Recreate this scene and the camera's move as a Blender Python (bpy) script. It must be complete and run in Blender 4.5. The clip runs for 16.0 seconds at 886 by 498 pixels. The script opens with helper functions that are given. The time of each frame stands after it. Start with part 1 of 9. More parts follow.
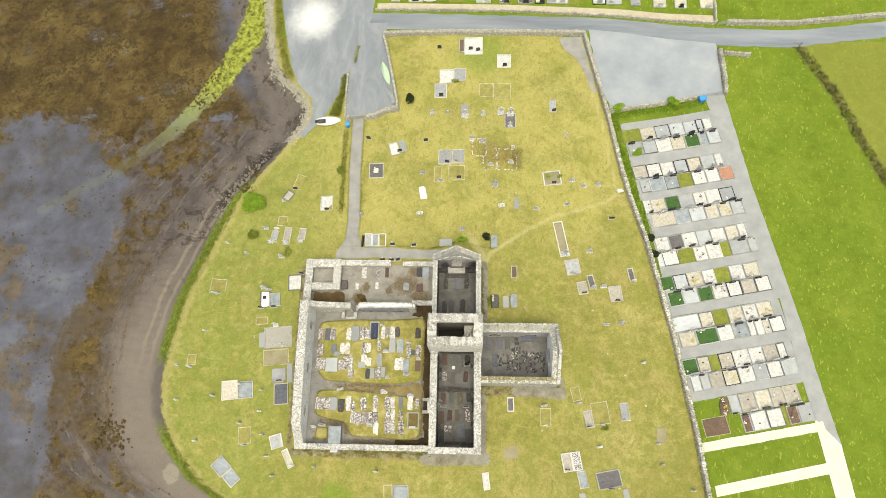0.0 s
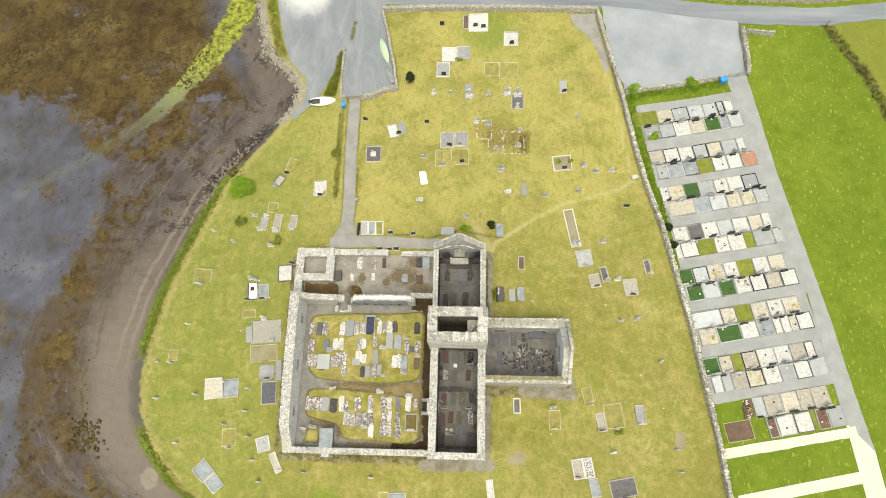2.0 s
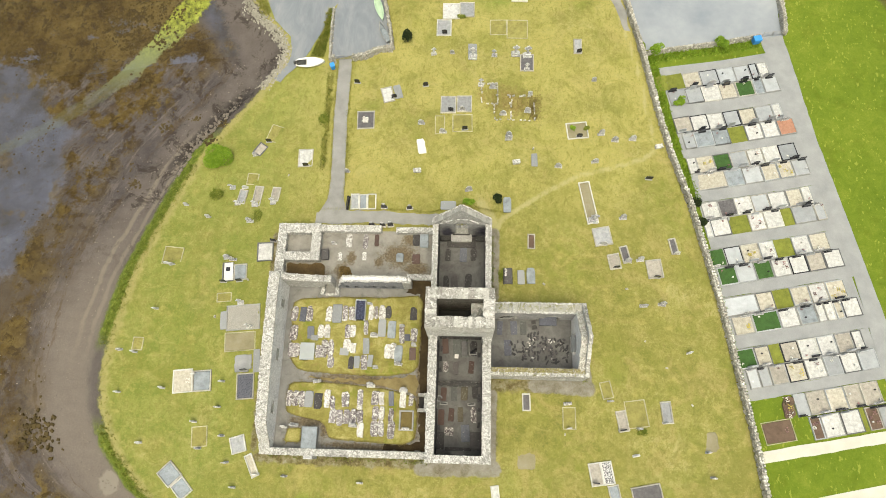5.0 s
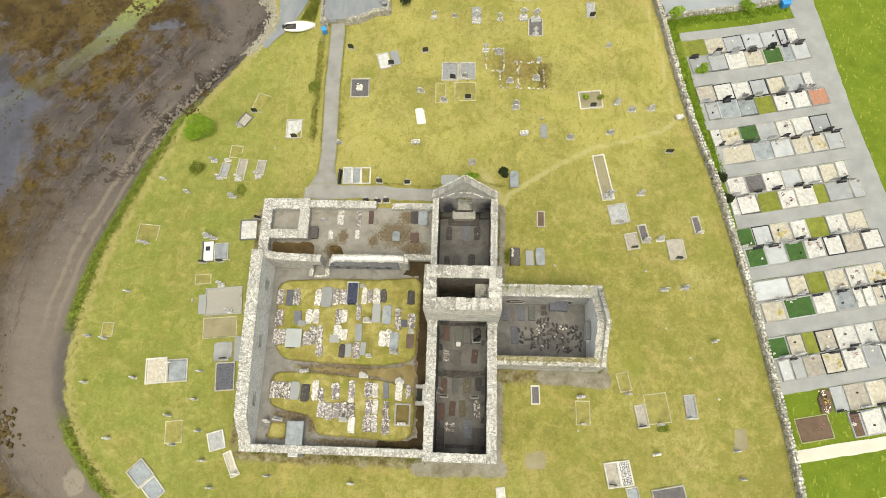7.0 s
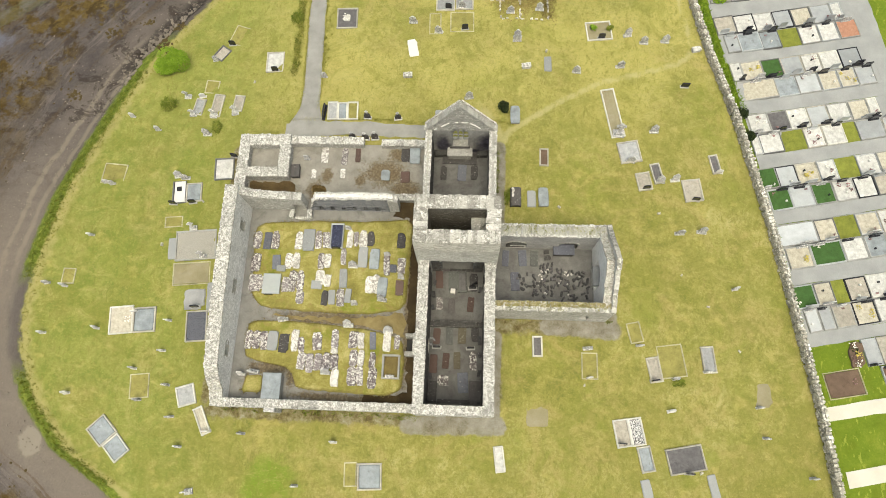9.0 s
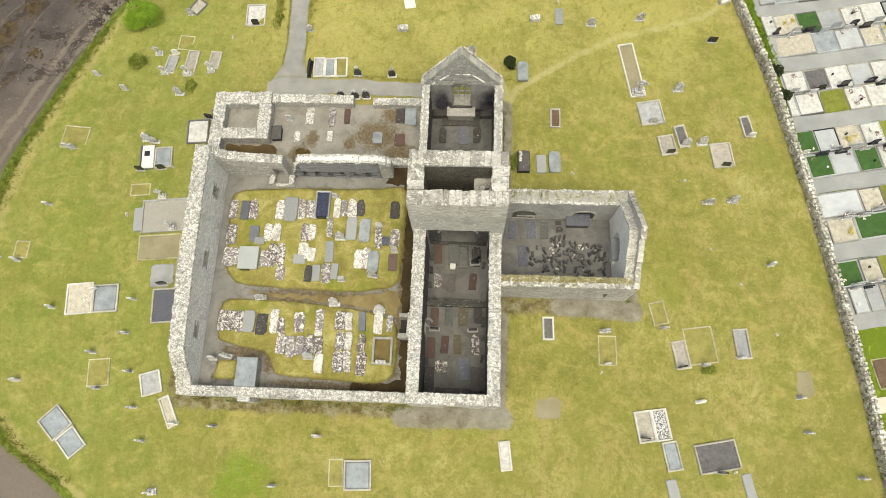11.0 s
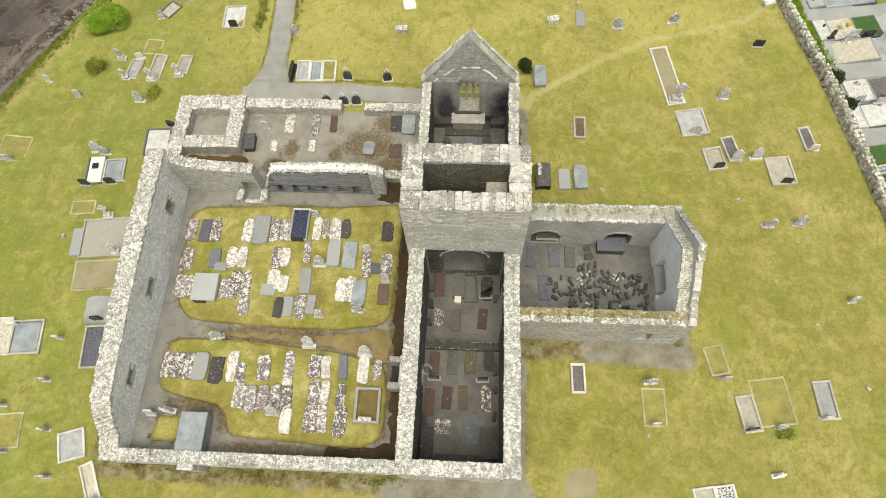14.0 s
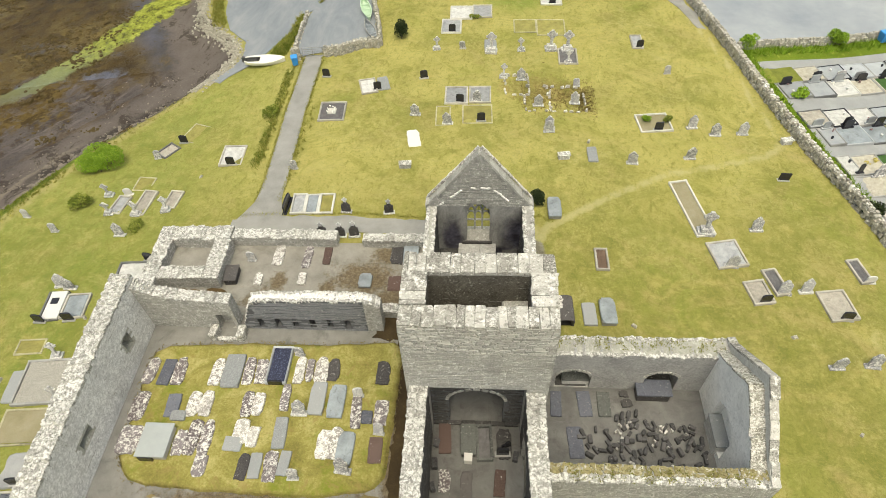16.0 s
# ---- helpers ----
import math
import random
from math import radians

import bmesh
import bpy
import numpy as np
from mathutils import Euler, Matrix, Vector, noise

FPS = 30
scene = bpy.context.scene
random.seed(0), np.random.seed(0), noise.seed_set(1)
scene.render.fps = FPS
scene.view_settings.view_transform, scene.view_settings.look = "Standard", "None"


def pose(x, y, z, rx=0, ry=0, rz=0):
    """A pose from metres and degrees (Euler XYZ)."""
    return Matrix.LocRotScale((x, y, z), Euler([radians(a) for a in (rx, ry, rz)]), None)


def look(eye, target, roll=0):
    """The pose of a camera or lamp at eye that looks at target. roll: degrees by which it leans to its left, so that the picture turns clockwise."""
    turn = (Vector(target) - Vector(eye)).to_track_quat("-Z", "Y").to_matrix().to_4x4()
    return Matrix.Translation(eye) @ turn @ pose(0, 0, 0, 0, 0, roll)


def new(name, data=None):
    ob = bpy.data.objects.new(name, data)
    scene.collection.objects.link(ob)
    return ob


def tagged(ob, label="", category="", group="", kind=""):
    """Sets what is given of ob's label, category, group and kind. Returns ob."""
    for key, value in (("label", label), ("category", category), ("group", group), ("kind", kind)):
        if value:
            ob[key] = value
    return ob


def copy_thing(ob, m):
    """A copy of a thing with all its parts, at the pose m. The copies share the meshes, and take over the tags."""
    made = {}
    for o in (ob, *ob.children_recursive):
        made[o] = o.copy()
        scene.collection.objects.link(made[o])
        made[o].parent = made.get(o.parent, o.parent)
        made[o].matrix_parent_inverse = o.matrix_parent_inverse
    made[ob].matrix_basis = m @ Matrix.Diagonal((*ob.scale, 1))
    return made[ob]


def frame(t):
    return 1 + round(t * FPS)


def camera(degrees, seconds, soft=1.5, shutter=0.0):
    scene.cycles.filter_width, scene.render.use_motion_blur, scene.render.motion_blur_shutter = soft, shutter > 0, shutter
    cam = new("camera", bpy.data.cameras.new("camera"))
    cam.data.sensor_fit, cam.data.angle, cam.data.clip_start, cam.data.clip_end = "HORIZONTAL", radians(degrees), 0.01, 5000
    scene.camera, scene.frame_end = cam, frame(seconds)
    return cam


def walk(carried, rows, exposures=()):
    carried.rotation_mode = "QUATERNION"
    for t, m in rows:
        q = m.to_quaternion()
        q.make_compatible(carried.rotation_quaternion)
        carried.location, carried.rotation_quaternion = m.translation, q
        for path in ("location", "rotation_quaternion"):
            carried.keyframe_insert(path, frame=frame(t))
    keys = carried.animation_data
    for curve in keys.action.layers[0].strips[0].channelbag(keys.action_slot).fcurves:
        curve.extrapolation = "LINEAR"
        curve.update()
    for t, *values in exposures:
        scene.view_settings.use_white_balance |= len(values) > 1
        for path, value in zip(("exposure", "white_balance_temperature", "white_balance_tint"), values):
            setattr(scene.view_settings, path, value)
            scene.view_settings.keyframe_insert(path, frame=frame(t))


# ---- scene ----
# the camera and its path
cam = camera(71.4, 16.0, soft=0.9)
PATH = [
    (0, (0.653, 0.705, 98.076), (0.544, 1.303, 96.171), -7.8),
    (0.5, (0.457, 1.237, 96.259), (0.348, 1.834, 94.353), -7.7),
    (1, (0.137, 1.434, 94.448), (0.03, 2.029, 92.541), -7.5),
    (1.5, (0.06, 1.432, 92.607), (-0.047, 2.027, 90.701), -7.4),
    (2, (0.074, 1.437, 90.791), (-0.035, 2.031, 88.884), -7.5),
    (2.5, (-0.027, 1.447, 89.047), (-0.134, 2.041, 87.14), -7.4),
    (3, (-0.067, 1.534, 87.173), (-0.175, 2.124, 85.265), -7.4),
    (3.5, (-0.158, 1.711, 85.358), (-0.265, 2.297, 83.449), -7.3),
    (4, (-0.279, 1.884, 83.636), (-0.384, 2.467, 81.726), -7.1),
    (6.5, (-0.926, 2.016, 74.138), (-1.03, 2.598, 72.228), -6.9),
    (7, (-0.982, 1.627, 72.22), (-1.084, 2.208, 70.309), -6.6),
    (7.5, (-0.847, 0.519, 70.227), (-0.949, 1.1, 68.316), -6.5),
    (8, (-0.694, -0.88, 68.205), (-0.793, -0.305, 66.292), -6.4),
    (8.5, (-0.444, -1.822, 66.195), (-0.545, -1.253, 64.28), -6.5),
    (9, (-0.332, -2.096, 64.244), (-0.432, -1.533, 62.328), -6.5),
    (11.5, (-0.477, -2.617, 54.642), (-0.575, -2.061, 52.724), -6.2),
    (12, (-0.468, -2.527, 52.793), (-0.565, -1.977, 50.873), -6.1),
    (12.5, (-0.487, -2.566, 50.868), (-0.584, -2.015, 48.948), -6.1),
    (13, (-0.65, -2.456, 48.985), (-0.747, -1.902, 47.066), -6.0),
    (13.5, (-0.823, -2.319, 47.125), (-0.926, -1.698, 45.227), -5.4),
    (14, (-0.956, -2.325, 45.278), (-1.071, -1.56, 43.434), -4.5),
    (14.5, (-1.12, -2.27, 43.381), (-1.246, -1.367, 41.601), -3.9),
    (15, (-1.313, -2.143, 41.468), (-1.447, -1.11, 39.761), -3.4),
    (15.5, (-1.4, -2.148, 39.513), (-1.544, -0.987, 37.891), -3.1),
    (16, (-1.428, -2.098, 37.586), (-1.583, -0.825, 36.051), -3.0),
]
walk(cam, [(t, look(eye, target, roll)) for t, eye, target, roll in PATH], [(0, 0.64, 7000, -3), (5, 0.53, 7000, -3), (16, 0.49, 7000, -3)])

# ---- world and light: bright overcast day ----
world = bpy.data.worlds.new("sky")
scene.world = world
world.use_nodes = True
wn = world.node_tree.nodes
sky = wn.new("ShaderNodeTexSky")
sky.sky_type = "NISHITA"
sky.sun_disc = False
sky.sun_elevation = radians(72)
sky.sun_rotation = radians(170)
sky.air_density, sky.dust_density, sky.ozone_density = 0.9, 8.0, 0.7
wn["Background"].inputs["Strength"].default_value = 0.15
world.node_tree.links.new(sky.outputs["Color"], wn["Background"].inputs["Color"])
sun_data = bpy.data.lights.new("sun", "SUN")
sun_data.energy, sun_data.angle, sun_data.color = 0.65, radians(60), (1.0, 0.95, 0.88)
sun = new("sun", sun_data)
sun.matrix_world = look((0, 0, 60), (-3, 16, 0))

# ---- materials ----
class Mat:
    """A small node builder for one procedural material."""

    def __init__(self, name, rough=0.9, spec=0.3, metal=0.0):
        self.m = bpy.data.materials.new(name)
        self.m.use_nodes = True
        self.t = self.m.node_tree
        self.b = self.t.nodes["Principled BSDF"]
        self.b.inputs["Roughness"].default_value = rough
        self.b.inputs["Specular IOR Level"].default_value = spec
        self.b.inputs["Metallic"].default_value = metal
        self.pos = None

    def node(self, kind, **props):
        n = self.t.nodes.new(kind)
        for k, v in props.items():
            setattr(n, k, v)
        return n

    def link(self, a, b):
        self.t.links.new(a, b)

    def place(self):
        if self.pos is None:
            self.pos = self.node("ShaderNodeNewGeometry").outputs["Position"]
        return self.pos

    def noise(self, scale, detail=4.0, rough=0.6, stretch=None, distort=0.0):
        n = self.node("ShaderNodeTexNoise")
        n.inputs["Scale"].default_value = scale
        n.inputs["Detail"].default_value = detail
        n.inputs["Roughness"].default_value = rough
        n.inputs["Distortion"].default_value = distort
        v = self.place()
        if stretch:
            mp = self.node("ShaderNodeMapping")
            mp.inputs["Scale"].default_value = stretch
            self.link(v, mp.inputs["Vector"])
            v = mp.outputs["Vector"]
        self.link(v, n.inputs["Vector"])
        return n.outputs["Fac"]

    def cells(self, scale, feature="F1", stretch=None):
        n = self.node("ShaderNodeTexVoronoi", feature=feature)
        n.inputs["Scale"].default_value = scale
        v = self.place()
        if stretch:
            mp = self.node("ShaderNodeMapping")
            mp.inputs["Scale"].default_value = stretch
            self.link(v, mp.inputs["Vector"])
            v = mp.outputs["Vector"]
        self.link(v, n.inputs["Vector"])
        return n

    def ramp(self, fac, stops):
        n = self.node("ShaderNodeValToRGB")
        els = n.color_ramp.elements
        while len(els) < len(stops):
            els.new(0.5)
        for e, (p, c) in zip(els, stops):
            e.position = p
            e.color = (*c, 1) if isinstance(c, tuple) else (c, c, c, 1)
        self.link(fac, n.inputs["Fac"])
        return n.outputs["Color"]

    def step(self, fac, lo, hi):
        n = self.node("ShaderNodeMapRange", interpolation_type="SMOOTHSTEP")
        n.inputs["From Min"].default_value = lo
        n.inputs["From Max"].default_value = hi
        self.link(fac, n.inputs["Value"])
        return n.outputs["Result"]

    def math(self, op, a, b):
        n = self.node("ShaderNodeMath", operation=op)
        for i, v in enumerate((a, b)):
            if isinstance(v, (int, float)):
                n.inputs[i].default_value = v
            else:
                self.link(v, n.inputs[i])
        return n.outputs["Value"]

    def mix(self, fac, a, b, mode="MIX"):
        n = self.node("ShaderNodeMix", data_type="RGBA", blend_type=mode)
        if isinstance(fac, (int, float)):
            n.inputs[0].default_value = fac
        else:
            self.link(fac, n.inputs[0])
        for i, v in ((6, a), (7, b)):
            if isinstance(v, tuple):
                n.inputs[i].default_value = (*v, 1)
            else:
                self.link(v, n.inputs[i])
        return n.outputs[2]

    def attr(self, name):
        return self.node("ShaderNodeAttribute", attribute_name=name).outputs["Fac"]

    def rand(self):
        return self.node("ShaderNodeObjectInfo").outputs["Random"]

    def island(self):
        return self.node("ShaderNodeNewGeometry").outputs["Random Per Island"]

    def done(self, colour, height=None, strength=0.5, dist=0.05, rough=None):
        if isinstance(colour, tuple):
            self.b.inputs["Base Color"].default_value = (*colour, 1)
        else:
            self.link(colour, self.b.inputs["Base Color"])
        if height is not None:
            n = self.node("ShaderNodeBump")
            n.inputs["Strength"].default_value = strength
            n.inputs["Distance"].default_value = dist
            self.link(height, n.inputs["Height"])
            self.link(n.outputs["Normal"], self.b.inputs["Normal"])
        if rough is not None:
            self.link(rough, self.b.inputs["Roughness"])
        return self.m


def stone_mat(name, dark, mid, light, lichen=0.5, per="island", scale=1.0, lich=(0.72, 0.71, 0.66), speck=0.0):
    """Weathered grey stone; lichen is the share of pale lichen crust, speck the depth of dark pits and moss flecks."""
    m = Mat(name, 0.92, 0.25)
    r = m.math("ADD", m.math("MULTIPLY", m.island(), 0.5), m.math("MULTIPLY", m.noise(1.4, 6, 0.75), 0.5)) if per == "island" else m.rand() if per == "object" else m.noise(1.6, 5, 0.7)
    base = m.ramp(r, [(0.0, dark), (0.5, mid), (1.0, light)])
    fine = m.noise(9 * scale, 6, 0.7)
    base = m.mix(m.step(fine, 0.35, 0.75), base, light)
    blot = m.noise(1.5 * scale, 6, 0.7, distort=0.5)
    mixed = m.math("ADD", m.math("MULTIPLY", blot, 0.55), m.math("MULTIPLY", m.noise(4.2 * scale, 5, 0.7), 0.45))
    col = m.mix(m.step(mixed, 0.70 - 0.42 * lichen, 0.77 - 0.42 * lichen), base, lich)
    if speck:
        pits = m.step(m.noise(2.3 * scale, 6, 0.8, distort=0.6), 0.52, 0.6)
        col = m.mix(m.math("MULTIPLY", pits, speck), col, m.mix(fine, tuple(c * 0.55 for c in dark), mid))
        flecks = m.step(m.noise(5.5 * scale, 4, 0.75), 0.6, 0.66)
        col = m.mix(m.math("MULTIPLY", flecks, speck * 0.8), col, tuple(c * 0.5 for c in dark))
        col = m.mix(m.math("MULTIPLY", m.step(m.noise(3.4 * scale, 4, 0.7), 0.62, 0.67), 0.7), col, tuple(min(0.8, c * 1.15) for c in lich))
    stain = m.step(m.noise(0.35, 4, 0.65), 0.5, 0.75)
    col = m.mix(m.math("MULTIPLY", stain, 0.45), col, dark)
    return m.done(col, fine, 0.35, 0.02)


M = {}
M["rubble"] = stone_mat("rubble_stone", (0.13, 0.127, 0.12), (0.27, 0.265, 0.248), (0.42, 0.412, 0.385), 0.44, "island", 2.4, (0.58, 0.575, 0.55), 0.5)
# Tower inner faces: brown stone darkened, the shaft's shade put into its colour.
M["rubble_shade"] = stone_mat("shaded_inner_rubble", (0.032, 0.028, 0.023), (0.085, 0.078, 0.065), (0.18, 0.167, 0.143), 0.34, "none", 1.7, (0.34, 0.326, 0.29), 0.6)
M["mossy_top"] = stone_mat("mossy_wall_top", (0.1, 0.08, 0.035), (0.22, 0.19, 0.085), (0.33, 0.3, 0.17), 0.4, "island", 1.6, (0.5, 0.485, 0.43), 0.7)
M["fragment"] = stone_mat("dark_carved_stone", (0.024, 0.023, 0.025), (0.05, 0.049, 0.052), (0.11, 0.107, 0.11), 0.2, "object", 2.6, (0.4, 0.4, 0.39), 0.3)
M["mossy_single"] = stone_mat("mossy_ledge_stone", (0.11, 0.102, 0.08), (0.25, 0.24, 0.205), (0.4, 0.39, 0.35), 0.55, "object", 3.4, (0.62, 0.61, 0.57), 0.95)
M["plaster"] = stone_mat("stained_old_plaster", (0.12, 0.118, 0.12), (0.29, 0.287, 0.282), (0.44, 0.435, 0.42), 0.38, "none", 0.9, (0.45, 0.445, 0.43))
M["tower_stone"] = stone_mat("pale_coursed_tower_stone", (0.16, 0.158, 0.145), (0.3, 0.296, 0.275), (0.44, 0.433, 0.405), 0.4, "island", 2.2, (0.6, 0.595, 0.57), 0.5)
# Dark inner stone, deepened: shade of the roofless rooms is in the colour.
M["rubble_dark"] = stone_mat("dark_inner_rubble", (0.02, 0.019, 0.02), (0.05, 0.048, 0.047), (0.11, 0.107, 0.102), 0.2, "island", 1.8, (0.26, 0.255, 0.245), 0.4)
M["rubble_single"] = stone_mat("single_tower_stone", (0.17, 0.167, 0.155), (0.29, 0.285, 0.265), (0.42, 0.413, 0.385), 0.42, "object", 2.4, (0.5, 0.495, 0.47))
M["flag_top"] = stone_mat("lichened_flagstone", (0.1, 0.095, 0.083), (0.25, 0.242, 0.218), (0.5, 0.488, 0.455), 0.45, "object", 1.25, (0.64, 0.63, 0.6), 0.75)
M["mortar"] = stone_mat("lime_mortar", (0.16, 0.157, 0.145), (0.29, 0.284, 0.265), (0.42, 0.412, 0.385), 0.4, "none", 2.2, (0.56, 0.555, 0.53), 0.5)
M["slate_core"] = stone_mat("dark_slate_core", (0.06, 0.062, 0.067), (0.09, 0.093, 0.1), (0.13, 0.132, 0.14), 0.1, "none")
M["coping"] = stone_mat("lichen_coping", (0.09, 0.087, 0.078), (0.26, 0.254, 0.236), (0.42, 0.413, 0.388), 0.55, "island", 2.1, (0.63, 0.625, 0.6), 0.9)
M["cap_mortar"] = stone_mat("weathered_mortar_capping", (0.18, 0.18, 0.155), (0.32, 0.318, 0.28), (0.43, 0.426, 0.385), 0.36, "none", 1.6, (0.54, 0.535, 0.5), 0.5)
M["slate_face"] = stone_mat("dark_slate_rubble", (0.11, 0.114, 0.124), (0.17, 0.175, 0.188), (0.25, 0.256, 0.268), 0.22, "none", 1.6, (0.42, 0.422, 0.42), 0.4)
M["gable_render"] = stone_mat("bleached_lime_render", (0.45, 0.455, 0.45), (0.76, 0.765, 0.75), (0.82, 0.82, 0.8), 0.5, "none", 1.3, (0.84, 0.84, 0.825), 0.45)
M["rubble_pale"] = stone_mat("pale_lichened_rubble", (0.27, 0.268, 0.264), (0.54, 0.536, 0.525), (0.69, 0.685, 0.67), 0.52, "none", 2.6, (0.8, 0.795, 0.78), 0.7)
M["render"] = stone_mat("old_lime_render", (0.24, 0.24, 0.23), (0.44, 0.44, 0.425), (0.6, 0.6, 0.58), 0.42, "none", 0.8, (0.64, 0.64, 0.62))
M["slab_lichen"] = stone_mat("lichened_grave_slab", (0.065, 0.05, 0.052), (0.12, 0.1, 0.105), (0.2, 0.18, 0.19), 0.5, "object", 2.3, (0.65, 0.64, 0.61), 0.35)
M["slab_white"] = stone_mat("pale_crusted_slab", (0.13, 0.11, 0.105), (0.26, 0.24, 0.225), (0.42, 0.405, 0.38), 0.56, "object", 2.4, (0.68, 0.67, 0.64), 0.35)
M["slab_dark"] = stone_mat("dark_worn_slab", (0.032, 0.031, 0.032), (0.056, 0.053, 0.053), (0.105, 0.098, 0.097), 0.2, "object", 1.5, (0.4, 0.395, 0.38), 0.3)
M["slab_tan"] = stone_mat("tan_sandstone_slab", (0.055, 0.049, 0.034), (0.09, 0.081, 0.058), (0.14, 0.128, 0.096), 0.16, "object", 1.6, (0.36, 0.35, 0.31), 0.4)
M["slab_olive"] = stone_mat("greenish_slate_slab", (0.058, 0.062, 0.059), (0.095, 0.1, 0.096), (0.15, 0.155, 0.148), 0.16, "object", 1.6, (0.42, 0.42, 0.4), 0.4)
M["slab_grey"] = stone_mat("grey_limestone_slab", (0.17, 0.18, 0.19), (0.24, 0.25, 0.26), (0.32, 0.33, 0.335), 0.28, "object", 1.8, (0.48, 0.48, 0.47))
M["slab_red"] = stone_mat("reddish_sandstone_slab", (0.055, 0.036, 0.031), (0.088, 0.055, 0.047), (0.125, 0.088, 0.078), 0.27, "object", 2.2, (0.55, 0.54, 0.51))
M["slab_blue"] = stone_mat("bluish_slate_slab", (0.06, 0.064, 0.085), (0.1, 0.106, 0.134), (0.16, 0.168, 0.2), 0.22, "object", 1.9, (0.42, 0.42, 0.43), 0.4)
M["headstone"] = stone_mat("weathered_headstone", (0.15, 0.15, 0.165), (0.3, 0.3, 0.315), (0.46, 0.46, 0.46), 0.5, "object", 2.6, (0.66, 0.655, 0.63), 0.45)
M["drywall"] = stone_mat("field_stone", (0.13, 0.122, 0.1), (0.26, 0.248, 0.21), (0.41, 0.39, 0.335), 0.46, "island", 1.8, (0.55, 0.53, 0.47))
M["shore_rock"] = stone_mat("pale_shore_rock", (0.13, 0.12, 0.095), (0.25, 0.235, 0.19), (0.4, 0.38, 0.32), 0.35, "island", 1.5, (0.6, 0.58, 0.52))
M["beach_stone"] = stone_mat("muddy_beach_stone", (0.07, 0.06, 0.05), (0.14, 0.12, 0.1), (0.24, 0.21, 0.18), 0.15, "island", 1.5, (0.4, 0.38, 0.34))


def plain_mat(name, colour, var=0.15, rough=0.8, spec=0.3, scale=3.0, bump=0.15, metal=0.0, per_object=0.0):
    """A near-uniform surface with grain at two scales."""
    m = Mat(name, rough, spec, metal)
    d = tuple(c * (1 - var) for c in colour)
    l = tuple(min(1, c * (1 + var)) for c in colour)
    fine = m.noise(scale * 12, 4, 0.7)
    col = m.ramp(m.math("ADD", m.math("MULTIPLY", m.noise(scale * 0.4, 4), 0.6), m.math("MULTIPLY", fine, 0.4)), [(0.3, d), (0.7, l)])
    if var >= 0.2:
        dirt = m.step(m.noise(1.7, 6, 0.75, distort=0.6), 0.54, 0.7)
        col = m.mix(m.math("MULTIPLY", dirt, min(1.0, var * 1.7)), col, tuple(c * 0.45 for c in colour))
    if per_object:
        v = m.ramp(m.rand(), [(0.0, 1 - per_object), (1.0, 1.0)])
        col = m.mix(1.0, col, v, "MULTIPLY")
    return m.done(col, fine, bump, 0.02)


M["granite_black"] = plain_mat("polished_black_granite", (0.025, 0.025, 0.03), 0.3, 0.18, 0.5)
M["granite_grey"] = plain_mat("polished_grey_granite", (0.41, 0.43, 0.447), 0.2, 0.3, 0.5, per_object=0.4)
M["marble_white"] = plain_mat("white_marble", (0.6, 0.595, 0.58), 0.06, 0.35, 0.5)
M["kerb_pale"] = plain_mat("pale_kerb_concrete", (0.43, 0.41, 0.36), 0.32, 0.8, per_object=0.25)
M["kerb_grey"] = plain_mat("grey_kerb_stone", (0.33, 0.33, 0.32), 0.32, 0.8, per_object=0.3)
M["kerb_dark"] = plain_mat("dark_stone_kerb", (0.13, 0.132, 0.135), 0.3, 0.7, per_object=0.2)
M["kerb_mossy"] = plain_mat("mossy_yellow_kerb", (0.4, 0.375, 0.25), 0.5, 0.9, per_object=0.2)
M["kerb_white"] = plain_mat("white_painted_kerb", (0.58, 0.57, 0.53), 0.25, 0.8, per_object=0.2)
M["chip_white"] = plain_mat("white_marble_chippings", (0.52, 0.52, 0.505), 0.35, 0.85, scale=6, bump=0.6, per_object=0.1)
M["chip_grey"] = plain_mat("grey_stone_chippings", (0.36, 0.37, 0.38), 0.3, 0.9, scale=6, bump=0.6, per_object=0.35)
M["chip_dark"] = plain_mat("dark_grey_gravel", (0.14, 0.135, 0.14), 0.35, 0.9, scale=6, bump=0.6, per_object=0.3)
M["chip_cream"] = plain_mat("cream_gravel", (0.47, 0.44, 0.365), 0.35, 0.9, scale=6, bump=0.6, per_object=0.15)
M["chip_tan"] = plain_mat("pinkish_gravel", (0.36, 0.335, 0.29), 0.35, 0.9, scale=6, bump=0.6, per_object=0.2)
M["chip_red"] = plain_mat("terracotta_chippings", (0.36, 0.19, 0.13), 0.25, 0.9, scale=6, bump=0.6)
def speckle_mat(name, dark, light, scale=9.0, share=0.5):
    m = Mat(name, 0.7, 0.4)
    n = m.noise(scale, 4, 0.8)
    return m.done(m.mix(m.step(n, share - 0.04, share + 0.04), dark, light), n, 0.6, 0.02)


M["chip_mixed"] = speckle_mat("black_and_white_chippings", (0.05, 0.05, 0.055), (0.6, 0.6, 0.6))
M["chip_navy"] = speckle_mat("navy_chippings", (0.025, 0.028, 0.04), (0.1, 0.105, 0.13), 9.0, 0.45)
M["chip_gravel"] = speckle_mat("coarse_grey_gravel", (0.23, 0.22, 0.195), (0.36, 0.348, 0.315), 11.0, 0.5)
M["chip_blue"] = speckle_mat("blue_glass_chippings", (0.018, 0.022, 0.05), (0.1, 0.12, 0.2), 11.0, 0.58)
M["granite_pale"] = plain_mat("smooth_pale_granite", (0.32, 0.345, 0.35), 0.1, 0.5, 0.4)
